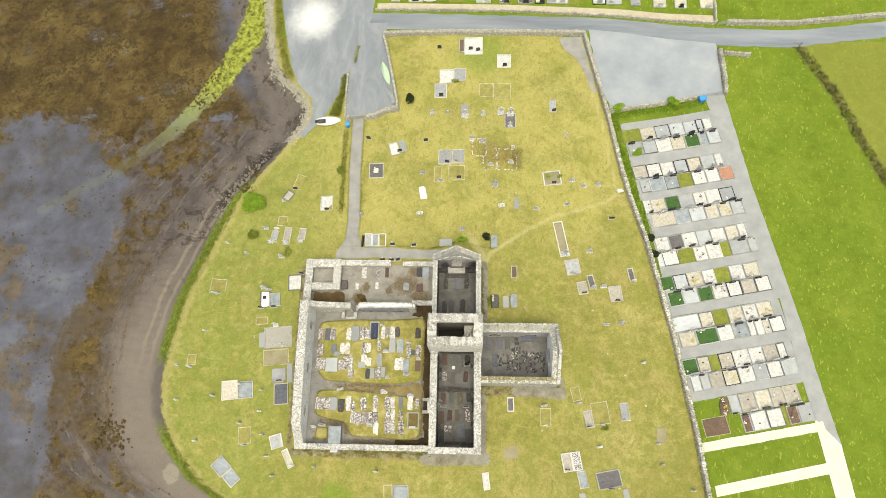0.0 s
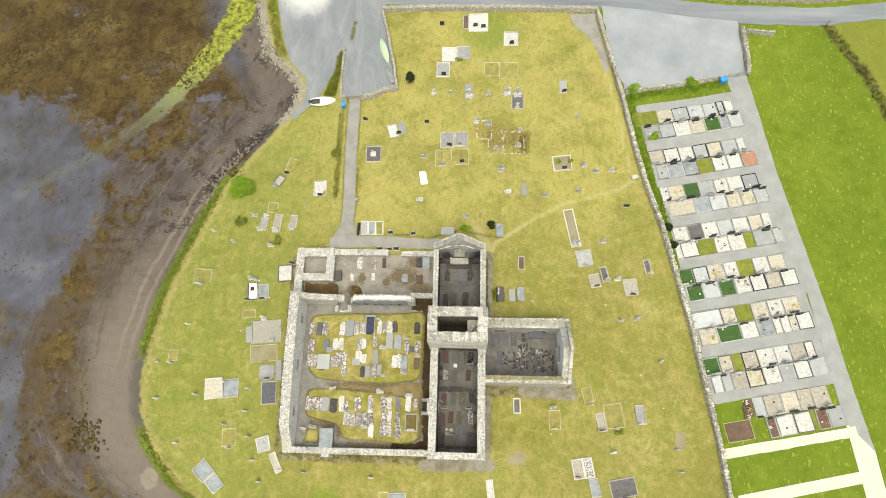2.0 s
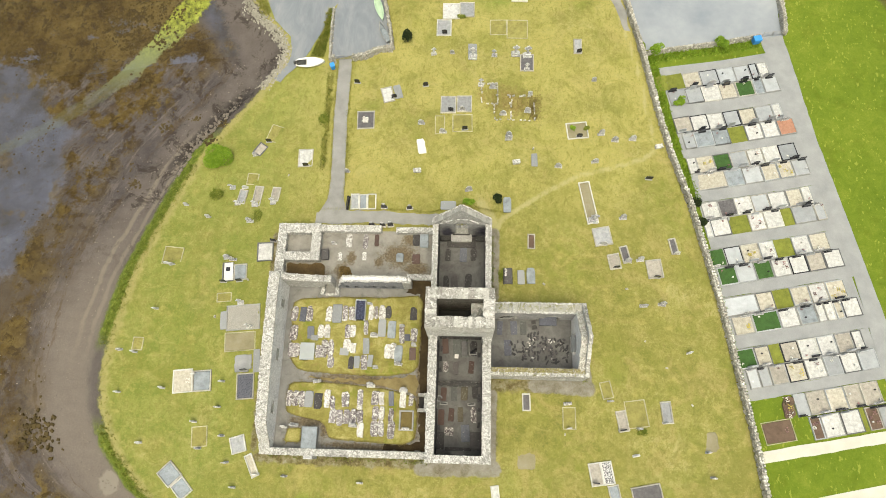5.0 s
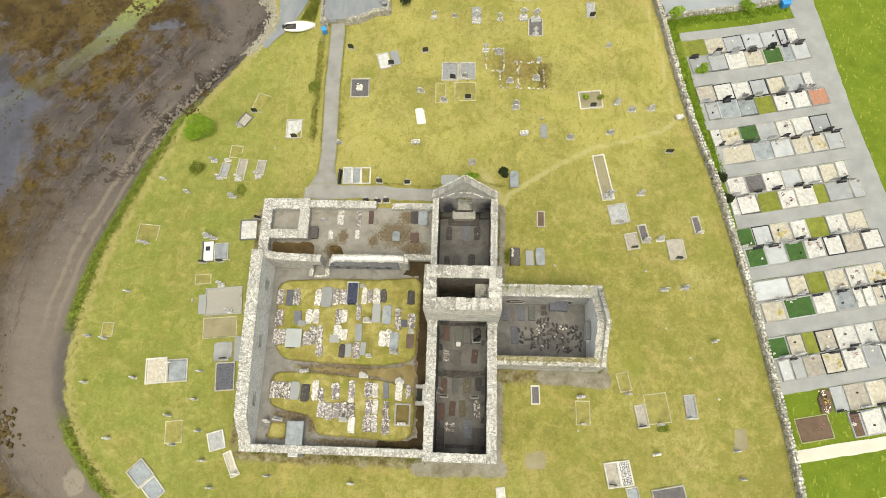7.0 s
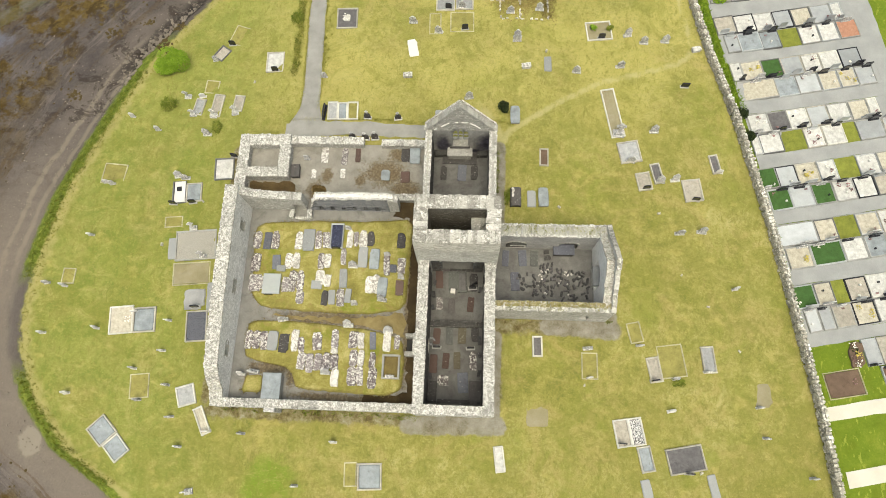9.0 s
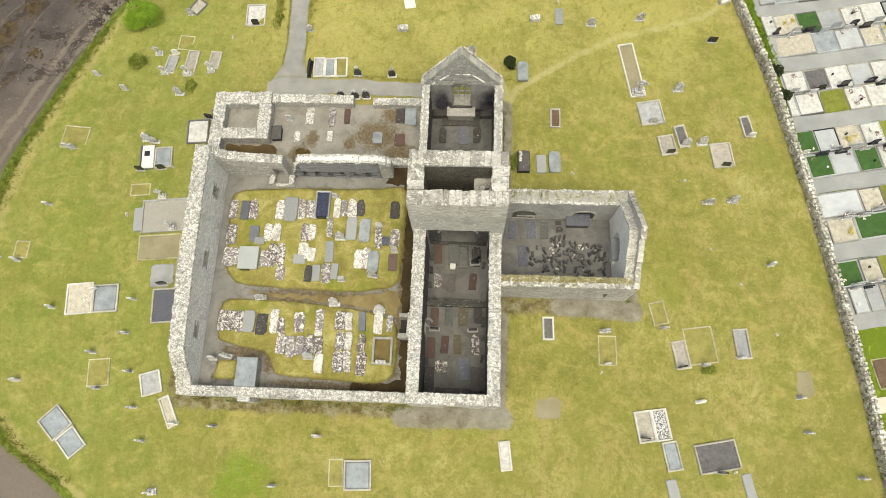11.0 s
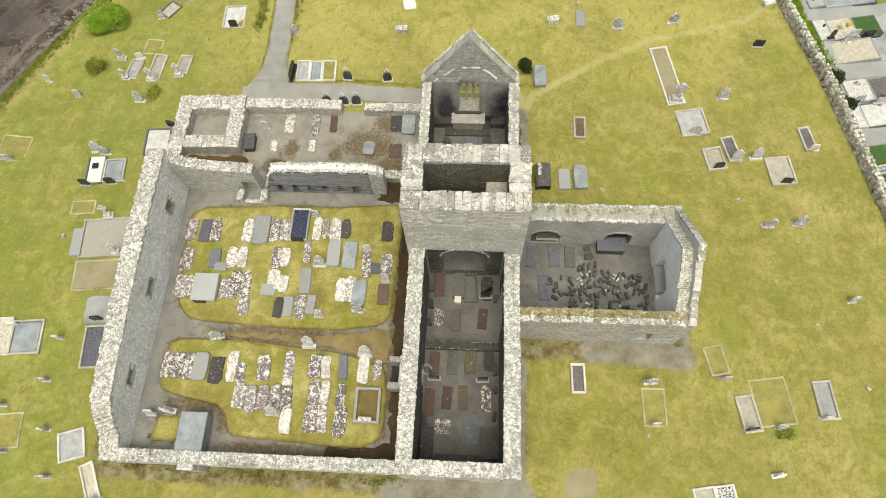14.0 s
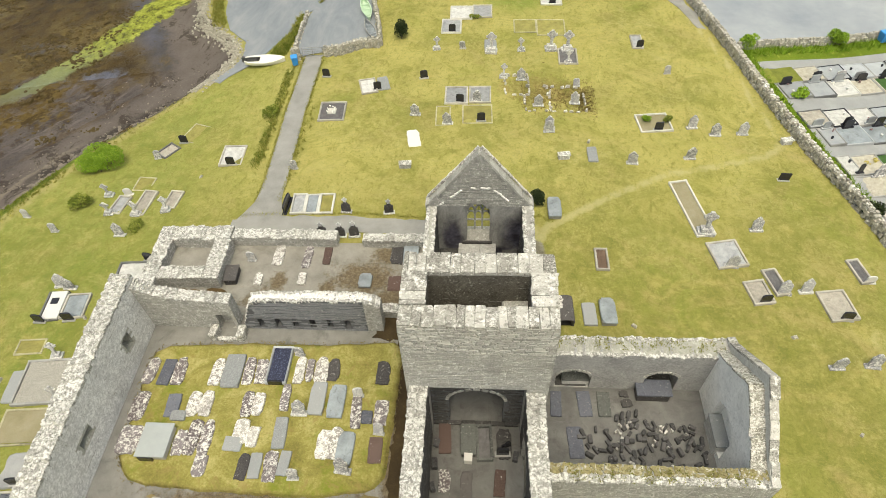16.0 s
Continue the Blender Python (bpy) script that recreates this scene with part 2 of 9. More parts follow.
M["slab_bluegrey"] = plain_mat("blue_grey_flagstone", (0.26, 0.29, 0.315), 0.4, 0.6, per_object=0.15)
M["turf_green"] = plain_mat("artificial_green_turf", (0.045, 0.1, 0.025), 0.3, 0.9, scale=4, bump=0.5)
M["turf_dry"] = plain_mat("dry_grass_plot", (0.265, 0.245, 0.078), 0.35, 0.95, scale=3, bump=0.6, per_object=0.2)
M["turf_grass"] = plain_mat("mown_grass_plot", (0.18, 0.2, 0.036), 0.3, 0.95, scale=3, bump=0.6, per_object=0.12)
M["soil"] = plain_mat("bare_soil", (0.13, 0.09, 0.065), 0.3, 0.95, bump=0.6)
M["cover_pale"] = plain_mat("pale_bluish_cover", (0.44, 0.465, 0.49), 0.2, 0.5, 0.4)
M["flower_white"] = plain_mat("white_petals", (0.8, 0.78, 0.72), 0.1)
M["flower_mix"] = plain_mat("coloured_petals", (0.34, 0.2, 0.2), 0.5, per_object=0.5)
M["flower_yellow"] = plain_mat("yellow_petals", (0.5, 0.42, 0.1), 0.3)
M["plastic_blue"] = plain_mat("blue_plastic", (0.05, 0.26, 0.62), 0.1, 0.45)
M["boat_white"] = plain_mat("white_boat_paint", (0.75, 0.74, 0.68), 0.12, 0.5)
M["boat_green"] = plain_mat("pale_green_boat_paint", (0.45, 0.58, 0.42), 0.15, 0.5)
M["iron"] = plain_mat("dark_iron", (0.06, 0.06, 0.06), 0.3, 0.6, 0.4)
# Near-black stone: shade inside tower, tomb and doorway put into the colour.
M["dark"] = plain_mat("deep_shade_stone", (0.04, 0.038, 0.035), 0.3, 0.95)


def foliage_mat(name, dark, light):
    m = Mat(name, 0.85, 0.2)
    col = m.ramp(m.island(), [(0.0, dark), (1.0, light)])
    col = m.mix(m.step(m.noise(1.2, 3), 0.35, 0.7), col, dark)
    return m.done(col)


M["leaf"] = foliage_mat("bright_shrub_leaf", (0.14, 0.23, 0.018), (0.28, 0.42, 0.045))
M["leaf_dark"] = foliage_mat("dark_evergreen_leaf", (0.016, 0.026, 0.009), (0.045, 0.06, 0.018))
M["leaf_weed"] = foliage_mat("rank_weeds", (0.11, 0.14, 0.018), (0.26, 0.28, 0.055))
M["leaf_hedge"] = foliage_mat("olive_hedge_growth", (0.075, 0.08, 0.02), (0.19, 0.185, 0.055))
M["dry_brown"] = foliage_mat("dry_brown_grass", (0.15, 0.115, 0.04), (0.3, 0.25, 0.1))
M["leaf_fern"] = foliage_mat("browned_fern", (0.1, 0.068, 0.025), (0.25, 0.18, 0.07))
M["grass_blade"] = foliage_mat("dry_grass_blades", (0.17, 0.18, 0.03), (0.38, 0.35, 0.1))
M["twig"] = plain_mat("twig_bark", (0.1, 0.075, 0.05), 0.3)


def gravel_mat(name, a, b, c, mossy=0.0):
    m = Mat(name, 0.95, 0.2)
    f = m.noise(40, 3, 0.7)
    w = m.noise(0.5, 5, 0.6)
    col = m.ramp(m.math("ADD", m.math("MULTIPLY", f, 0.4), m.math("MULTIPLY", w, 0.6)), [(0.3, a), (0.5, b), (0.72, c)])
    if mossy:
        g = m.step(m.noise(0.9, 5, 0.7), 0.72 - mossy * 0.3, 0.8 - mossy * 0.3)
        col = m.mix(g, col, (0.13, 0.09, 0.03))
    return m.done(col, f, 0.4, 0.02)


M["gravel"] = gravel_mat("grey_gravel", (0.19, 0.187, 0.178), (0.26, 0.256, 0.245), (0.34, 0.335, 0.32))
def stained_floor(name, k=1.0):
    """Damp grey gravel, trodden paler in places, with faint dark stains and pale grit."""
    m = Mat(name, 0.85, 0.3)
    f = m.noise(34, 3, 0.7)
    w = m.noise(0.5, 6, 0.65, distort=0.6)
    col = m.ramp(m.math("ADD", m.math("MULTIPLY", f, 0.35), m.math("MULTIPLY", w, 0.65)), [(0.34, (0.062 * k, 0.06 * k, 0.058 * k)), (0.5, (0.098 * k, 0.096 * k, 0.093 * k)), (0.64, (0.135 * k, 0.133 * k, 0.129 * k))])
    col = m.mix(m.math("MULTIPLY", m.step(m.noise(1.3, 7, 0.75, distort=0.6), 0.53, 0.66), 0.35), col, (0.05, 0.046, 0.042))
    col = m.mix(m.math("MULTIPLY", m.step(m.noise(7, 4, 0.7), 0.67, 0.71), 0.45), col, (0.3, 0.295, 0.28))
    return m.done(col, f, 0.4, 0.02)


M["floor_dark"] = stained_floor("damp_dark_gravel", 1.3)
M["floor_grey"] = stained_floor("damp_grey_gravel", 1.45)
M["earth"] = gravel_mat("brown_earth_and_moss", (0.06, 0.045, 0.02), (0.13, 0.1, 0.04), (0.24, 0.2, 0.07))


def patchy_mat(name, a, b, c, patches):
    """Gravel floor with soft-edged growths of dead moss: (x, y, half length, half width) ellipses broken up by noise."""
    m = Mat(name, 0.95, 0.2)
    f = m.noise(36, 3, 0.7)
    w = m.noise(0.6, 5, 0.65)
    col = m.ramp(m.math("ADD", m.math("MULTIPLY", f, 0.4), m.math("MULTIPLY", w, 0.6)), [(0.32, a), (0.5, b), (0.7, c)])
    cover = None
    for x, y, rx, ry in patches:
        s = m.node("ShaderNodeVectorMath", operation="SUBTRACT")
        s.inputs[1].default_value = (x, y, 0)
        m.link(m.place(), s.inputs[0])
        k = m.node("ShaderNodeVectorMath", operation="MULTIPLY")
        k.inputs[1].default_value = (1 / rx, 1 / ry, 0)
        m.link(s.outputs["Vector"], k.inputs[0])
        n = m.node("ShaderNodeVectorMath", operation="LENGTH")
        m.link(k.outputs["Vector"], n.inputs[0])
        cover = n.outputs["Value"] if cover is None else m.math("MINIMUM", cover, n.outputs["Value"])
    edge = m.math("ADD", cover, m.math("MULTIPLY", m.math("SUBTRACT", m.noise(1.7, 7, 0.8), 0.5), 2.6))
    moss = m.ramp(m.noise(4.0, 6, 0.75), [(0.33, (0.05, 0.034, 0.018)), (0.47, (0.1, 0.072, 0.036)), (0.56, (0.145, 0.112, 0.062)), (0.7, (0.21, 0.18, 0.12))])
    col = m.mix(m.math("MULTIPLY", m.step(m.noise(0.8, 6, 0.75, distort=0.5), 0.5, 0.7), 0.5), col, tuple(v * 0.62 for v in a))
    col = m.mix(m.math("MULTIPLY", m.step(edge, 1.2, 0.5), 0.85), col, moss)
    return m.done(col, f, 0.5, 0.03)


def damp_plaster(name, stains):
    """Old grey lime plaster with blackish violet damp stains: (x, z, half width, half height) on a wall facing south."""
    m = Mat(name, 0.9, 0.25)
    fine = m.noise(11, 6, 0.75)
    w = m.noise(0.9, 6, 0.7, (1.0, 1.0, 0.45), distort=0.5)
    col = m.ramp(m.math("ADD", m.math("MULTIPLY", w, 0.7), m.math("MULTIPLY", fine, 0.3)), [(0.34, (0.12, 0.118, 0.115)), (0.48, (0.24, 0.238, 0.23)), (0.62, (0.38, 0.375, 0.36))])
    cover = None
    for x, z, rx, rz in stains:
        v = m.node("ShaderNodeVectorMath", operation="SUBTRACT")
        v.inputs[1].default_value = (x, 0, z)
        m.link(m.place(), v.inputs[0])
        k = m.node("ShaderNodeVectorMath", operation="MULTIPLY")
        k.inputs[1].default_value = (1 / rx, 0, 1 / rz)
        m.link(v.outputs["Vector"], k.inputs[0])
        n = m.node("ShaderNodeVectorMath", operation="LENGTH")
        m.link(k.outputs["Vector"], n.inputs[0])
        cover = n.outputs["Value"] if cover is None else m.math("MINIMUM", cover, n.outputs["Value"])
    edge = m.math("ADD", cover, m.math("MULTIPLY", m.math("SUBTRACT", m.noise(0.9, 6, 0.75, (1, 1, 0.6)), 0.5), 1.3))
    stain = m.ramp(m.noise(1.1, 5, 0.7), [(0.35, (0.03, 0.028, 0.038)), (0.55, (0.075, 0.072, 0.098)), (0.7, (0.15, 0.146, 0.18))])
    col = m.mix(m.step(edge, 1.35, 0.4), col, stain)
    return m.done(col, fine, 0.4, 0.03)


M["chancel_plaster"] = damp_plaster("stained_chancel_plaster", [(0.7, 3.5, 1.45, 2.5), (-4.3, 2.9, 1.0, 2.0), (-2.0, 1.4, 3.6, 0.7)])
M["concrete"] = gravel_mat("pale_concrete", (0.22, 0.228, 0.232), (0.28, 0.287, 0.29), (0.35, 0.355, 0.355))
M["concrete_new"] = gravel_mat("new_cream_concrete", (0.47, 0.45, 0.395), (0.545, 0.525, 0.46), (0.62, 0.6, 0.535))


def road_mat(name, a, b, streak):
    m = Mat(name, 0.8, 0.35)
    f = m.noise(30, 3, 0.7)
    w = m.noise(0.16, 5, 0.65, streak)
    col = m.ramp(m.math("ADD", m.math("MULTIPLY", w, 0.85), m.math("MULTIPLY", f, 0.15)), [(0.32, a), (0.68, b)])
    return m.done(col, f, 0.25, 0.02)


M["tarmac"] = road_mat("worn_grey_tarmac", (0.13, 0.15, 0.18), (0.25, 0.27, 0.3), (0.25, 2.2, 1))
M["hardstand"] = road_mat("pale_compacted_gravel", (0.21, 0.235, 0.27), (0.34, 0.36, 0.385), (0.8, 0.8, 1))


def slip_mat():
    """Bluish wet concrete, pale streaks, one spot with puddle glare in its colour."""
    m = Mat("streaked_concrete_slip", 0.75, 0.35)
    f = m.noise(30, 3, 0.7)
    w = m.noise(0.3, 6, 0.7, (1.3, 0.45, 1), distort=0.5)
    col = m.ramp(m.math("ADD", m.math("MULTIPLY", w, 0.85), m.math("MULTIPLY", f, 0.15)), [(0.3, (0.15, 0.168, 0.196)), (0.5, (0.2, 0.217, 0.241)), (0.7, (0.275, 0.287, 0.305))])
    d = m.node("ShaderNodeVectorMath", operation="DISTANCE")
    d.inputs[1].default_value = (-32.4, 78.0, -2.0)
    m.link(m.place(), d.inputs[0])
    spot = m.step(m.math("ADD", d.outputs["Value"], m.math("MULTIPLY", m.noise(0.5, 5, 0.7), 4.0)), 8.6, 3.4)
    col = m.mix(spot, col, (0.55, 0.555, 0.56))
    return m.done(col, f, 0.25, 0.02)


M["slipway"] = slip_mat()


# ---- mesh helpers ----
def part(name, bm, material, parent=None, label="", m=None):
    """Links a bmesh as one mesh object, as a thing or as a part under parent."""
    me = bpy.data.meshes.new(name)
    bm.to_mesh(me)
    bm.free()
    me.materials.append(material)
    ob = new(name, me)
    if parent is not None:
        ob.parent = parent
    if m is not None:
        ob.matrix_basis = m
    if label:
        ob["label"] = label
    return ob


def raw(name, verts, faces, material, parent=None, label="", m=None, kind=""):
    me = bpy.data.meshes.new(name)
    me.from_pydata(verts, [], faces)
    me.materials.append(material)
    ob = new(name, me)
    if parent is not None:
        ob.parent = parent
    if m is not None:
        ob.matrix_basis = m
    return tagged(ob, label, "", "", kind)


def empty(name, m, label, category, group="", kind=""):
    ob = new(name)
    ob.matrix_basis = m
    return tagged(ob, label, category, group, kind)


def add_box(bm, x0, x1, y0, y1, z0, z1, bevel=0.0, jitter=0.0):
    g = bmesh.ops.create_cube(bm, size=1.0)
    for v in g["verts"]:
        v.co = Vector((x0 + (v.co.x + 0.5) * (x1 - x0), y0 + (v.co.y + 0.5) * (y1 - y0), z0 + (v.co.z + 0.5) * (z1 - z0)))
        if jitter:
            v.co += Vector([random.uniform(-jitter, jitter) for _ in range(3)])
    if bevel:
        es = list({e for v in g["verts"] for e in v.link_edges})
        bmesh.ops.bevel(bm, geom=es, offset=bevel, segments=1, affect="EDGES")


def box(x0, x1, y0, y1, z0, z1, bevel=0.0, jitter=0.0):
    bm = bmesh.new()
    add_box(bm, x0, x1, y0, y1, z0, z1, bevel, jitter)
    return bm


def smooth(u):
    u = np.clip(u, 0, 1)
    return u * u * (3 - 2 * u)


# ---- lie of the land ----
# shoreline and churchyard wall, as x for a given y
SHORE_Y = [-40, -16, -9.5, -6.6, -1.9, 3.0, 7.3, 13.6, 21.2, 27.7, 34.1, 40.7, 45.8, 50.1, 53, 57.2, 60.2, 67.8, 75.5, 83.6, 100, 140]
SHORE_X = [5, -26, -35.0, -40.3, -44.8, -47.6, -48.5, -48.1, -47.0, -45.2, -43.3, -41.0, -37.7, -34.6, -32.5, -30.9, -32.0, -38.4, -40.6, -42.0, -48, -60]
EWALL_Y = [-14, -4.2, 3.7, 11.2, 19.9, 28.1, 34.7, 42.2, 47.9, 57.8, 67.1, 74.1]
EWALL_X = [36.6, 35.7, 34.7, 33.3, 31.7, 29.8, 28.2, 25.9, 24.6, 22.7, 20.6, 19.0]
ABBEY = pose(0, 0, 0, 0, 0, 1.8)


def shore_d(x, y):
    return (x - np.interp(y, SHORE_Y, SHORE_X)) * 0.85


def land(x, y):
    """Height of the churchyard turf, before the shore falls away."""
    return (1.5 * np.exp(-((x + 6) / 30) ** 2 - ((y - 26) / 26) ** 2) - 2.2 * smooth((-x - 16) / 24) * smooth((y - 15) / 35)
            - 0.7 * smooth((x - 24) / 12))


def ground_z(x, y):
    d = shore_d(x, y)
    return land(x, y) - 1.5 * smooth(-d / 3.2) - 2.6 * smooth(-d / 42)


def gz(x, y):
    return float(ground_z(np.float64(x), np.float64(y)))


def seg_dist(x, y, pts):
    """Distance of grid points to a polyline."""
    best = np.full(x.shape, 1e9)
    for (ax, ay), (bx, by) in zip(pts, pts[1:]):
        dx, dy = bx - ax, by - ay
        t = np.clip(((x - ax) * dx + (y - ay) * dy) / (dx * dx + dy * dy), 0, 1)
        best = np.minimum(best, np.hypot(x - ax - t * dx, y - ay - t * dy))
    return best


def make_ground():
    far_out = [160, 220, 320, 480, 720, 1100, 1700, 2400]
    xs = np.array([-v for v in far_out[::-1]] + list(np.arange(-124, -30, 0.8)) + list(np.arange(-30, 18, 0.4)) + list(np.arange(18, 112, 0.8)) + far_out)
    ys = np.array([-v for v in far_out[::-1]] + [-90, -60, -40] + list(np.arange(-28, -4, 0.8)) + list(np.arange(-4, 34, 0.4)) + list(np.arange(34, 116, 0.8)) + far_out)
    X, Y = np.meshgrid(xs, ys)
    Z = ground_z(X, Y)
    d = shore_d(X, Y)
    rng = np.random.RandomState(4)
    near = (np.abs(X) < 130) & (Y > -40) & (Y < 120)
    Z = Z + np.where(near, (0.012 * np.sin(X * 0.9 + 1.3 * np.sin(Y * 0.5)) * np.sin(Y * 0.8 + X * 0.2) + rng.uniform(-0.008, 0.008, X.shape)), 0)
    Z = Z + np.where((d < -3) & near, rng.uniform(-0.12, 0.12, X.shape), 0)
    # the abbey stands on floors of its own: sink the turf under them
    ca, sa = math.cos(radians(1.8)), math.sin(radians(1.8))
    lx, ly = X * ca + Y * sa, -X * sa + Y * ca
    inside = ((lx > -24.7) & (lx < 1.75) & (ly > -0.05) & (ly < 28.15)) | ((lx > 1) & (lx < 13.3) & (ly > 9.8) & (ly < 18.1))
    Z = np.where(inside, Z - 1.2, Z)
    verts = np.c_[X.ravel(), Y.ravel(), Z.ravel()]
    nx = len(xs)
    i = np.arange(len(ys) - 1)[:, None] * nx + np.arange(nx - 1)[None, :]
    faces = np.stack([i, i + 1, i + nx + 1, i + nx], -1).reshape(-1, 4)
    me = bpy.data.meshes.new("ground")
    me.from_pydata(verts.tolist(), [], faces.tolist())
    lush = X - np.interp(Y, EWALL_Y, EWALL_X)
    lush = np.where(Y > 73.5, 5.0, lush)
    algae = seg_dist(X, Y, [(-43.2, 92), (-44.6, 82.5), (-45.2, 76.3), (-49.4, 66.9), (-53.5, 60.7), (-56.2, 56.9), (-61.5, 51.2), (-69.4, 44.8), (-80, 38)])
    algae = algae / np.interp(X, [-80, -69, -61, -54, -49, -43], [0.9, 1.2, 1.5, 1.9, 2.5, 3.0])
    weed = np.interp(Y, [-30, 3, 9, 18, 24, 32, 45, 49, 54, 58, 70, 100], [-66, -67, -68.5, -68, -66, -63.3, -66, -71, -73, -40, -48, -55])
    ditch = np.where((Y > 20) & (Y < 74.5), X - np.interp(Y, [20, 36, 46.6, 52.9, 62.7, 73.2], [81, 74, 69.2, 66.6, 63.3, 57.7]), -50)
    trail = seg_dist(X, Y, [(2.2, 29.2), (3.0, 30.7), (4.8, 32.0), (8.9, 35.0), (13.4, 37.7), (17.6, 39.0), (22.0, 40.6), (24.1, 42.2), (23.9, 44.2), (23.3, 46.6), (22.4, 53), (20.9, 60), (19.0, 66)])
    trail = np.minimum(trail, seg_dist(X, Y, [(2.2, 29.6), (0.9, 31.4), (-0.2, 32.8)]) * 0.55)
    A = lambda *p: [tuple((ABBEY @ Vector((a, b, 0)))[:2]) for a, b in p]
    foot = np.minimum.reduce([seg_dist(X, Y, A((-26.4, -0.9), (-5, -1.2), (2.9, -1.2))), seg_dist(X, Y, A((2.5, -1), (2.6, 8.6))), seg_dist(X, Y, A((3.0, 8.5), (14.2, 8.6))) * 0.8,
                              seg_dist(X, Y, A((2.6, 19), (2.7, 28))) * 1.1, seg_dist(X, Y, A((3.0, 18.7), (13.8, 18.7))) * 1.5, seg_dist(X, Y, A((-26.9, 0), (-26.9, 28))) * 1.6])
    strip = lambda p, q, w: seg_dist(X, Y, A(p, q)) / w
    apron = np.minimum.reduce([strip((8.0, 8.7), (14.6, 8.4), 1.05), strip((-6, -1.6), (2.9, -1.5), 1.0), strip((2.6, -1.2), (2.75, 7.5), 0.55), strip((2.7, 19), (2.8, 28.5), 0.75), strip((14.6, 8.4), (14.5, 10.5), 0.6)])
    for name, val in (("apron", apron), ("shore", d), ("lush", lush), ("algae", algae), ("weed", X - weed), ("trail", trail), ("foot", foot), ("ditch", ditch)):
        a = me.attributes.new(name, "FLOAT", "POINT")
        a.data.foreach_set("value", np.clip(val, -500, 500).ravel().astype(np.float32))
    for p in me.polygons:
        p.use_smooth = True
    me.materials.append(M["ground"])
    return tagged(new("ground", me), "dry mown churchyard turf running down to a muddy weed-strewn shore", "ground", kind="structure")


def ground_mat():
    m = Mat("turf_and_foreshore", 0.95, 0.15)
    big, mid, fine = m.noise(0.07, 5, 0.65), m.noise(0.5, 7, 0.75, distort=0.8), m.noise(5, 6, 0.8)
    blade = m.noise(26, 3, 0.7)
    tone = m.math("ADD", m.math("MULTIPLY", big, 0.3), m.math("ADD", m.math("MULTIPLY", mid, 0.42), m.math("MULTIPLY", fine, 0.28)))
    dry = m.ramp(tone, [(0.39, (0.13, 0.137, 0.034)), (0.46, (0.212, 0.207, 0.053)), (0.53, (0.285, 0.266, 0.085)), (0.62, (0.41, 0.366, 0.17))])
    dry = m.mix(m.step(m.noise(0.13, 4, 0.6), 0.47, 0.7), dry, (0.2, 0.215, 0.046))
    dry = m.mix(m.math("MULTIPLY", m.step(m.noise(0.24, 5, 0.7, distort=1.0), 0.47, 0.64), 0.6), dry, (0.32, 0.262, 0.105))
    dry = m.mix(m.math("MULTIPLY", m.step(m.noise(0.75, 6, 0.75, distort=1.2), 0.51, 0.62), 0.5), dry, (0.15, 0.148, 0.036))
    dry = m.mix(m.math("MULTIPLY", m.step(m.noise(0.095, 5, 0.7, distort=0.8), 0.5, 0.62), 0.5), dry, m.mix(fine, (0.15, 0.15, 0.036), (0.24, 0.225, 0.06)))
    dry = m.mix(m.math("MULTIPLY", m.step(m.noise(1.1, 6, 0.8), 0.63, 0.7), 0.6), dry, (0.17, 0.125, 0.05))
    straw = m.math("MULTIPLY", m.step(m.node_y(), 25, 40), m.step(m.noise(0.1, 5, 0.7), 0.34, 0.58))
    dry = m.mix(m.math("MULTIPLY", straw, 0.66), dry, m.mix(fine, (0.34, 0.305, 0.08), (0.47, 0.42, 0.16)))
    spot = m.node("ShaderNodeVectorMath", operation="DISTANCE")
    spot.inputs[1].default_value = (0.5, 69.5, 0.0)
    m.link(m.place(), spot.inputs[0])
    lawn = m.node("ShaderNodeVectorMath", operation="DISTANCE")
    lawn.inputs[1].default_value = (-19.2, -8.6, 0.0)
    m.link(m.place(), lawn.inputs[0])
    fresh = m.step(m.math("ADD", lawn.outputs["Value"], m.math("MULTIPLY", m.noise(0.6, 5, 0.7), 3.0)), 5.0, 3.2)
    dry = m.mix(m.math("MULTIPLY", fresh, 0.75), dry, (0.14, 0.225, 0.02))
    bare = m.node("ShaderNodeVectorMath", operation="SUBTRACT")
    bare.inputs[1].default_value = (2.8, 49.4, 0.0)
    m.link(m.place(), bare.inputs[0])
    wide = m.node("ShaderNodeVectorMath", operation="MULTIPLY")
    wide.inputs[1].default_value = (0.25, 0.4, 0.0)
    m.link(bare.outputs["Vector"], wide.inputs[0])
    far = m.node("ShaderNodeVectorMath", operation="LENGTH")
    m.link(wide.outputs["Vector"], far.inputs[0])
    dug = m.step(m.math("ADD", far.outputs["Value"], m.math("MULTIPLY", m.math("SUBTRACT", m.noise(1.0, 6, 0.75), 0.5), 2.0)), 1.1, 0.6)
    dry = m.mix(m.math("MULTIPLY", dug, 0.7), dry, m.ramp(m.noise(2.0, 5, 0.75), [(0.38, (0.13, 0.085, 0.035)), (0.5, (0.23, 0.165, 0.065)), (0.64, (0.34, 0.28, 0.12))]))
    rich = m.step(m.math("ADD", spot.outputs["Value"], m.math("MULTIPLY", m.noise(0.5, 5, 0.7), 5.0)), 9.5, 4.0)
    dry = m.mix(m.math("MULTIPLY", rich, 0.7), dry, (0.13, 0.2, 0.025))
    sep = m.node("ShaderNodeSeparateXYZ")
    m.link(m.place(), sep.inputs[0])
    damp = m.math("MULTIPLY", m.step(sep.outputs["X"], -18, -34), m.step(m.noise(0.2, 5, 0.65), 0.24, 0.54))
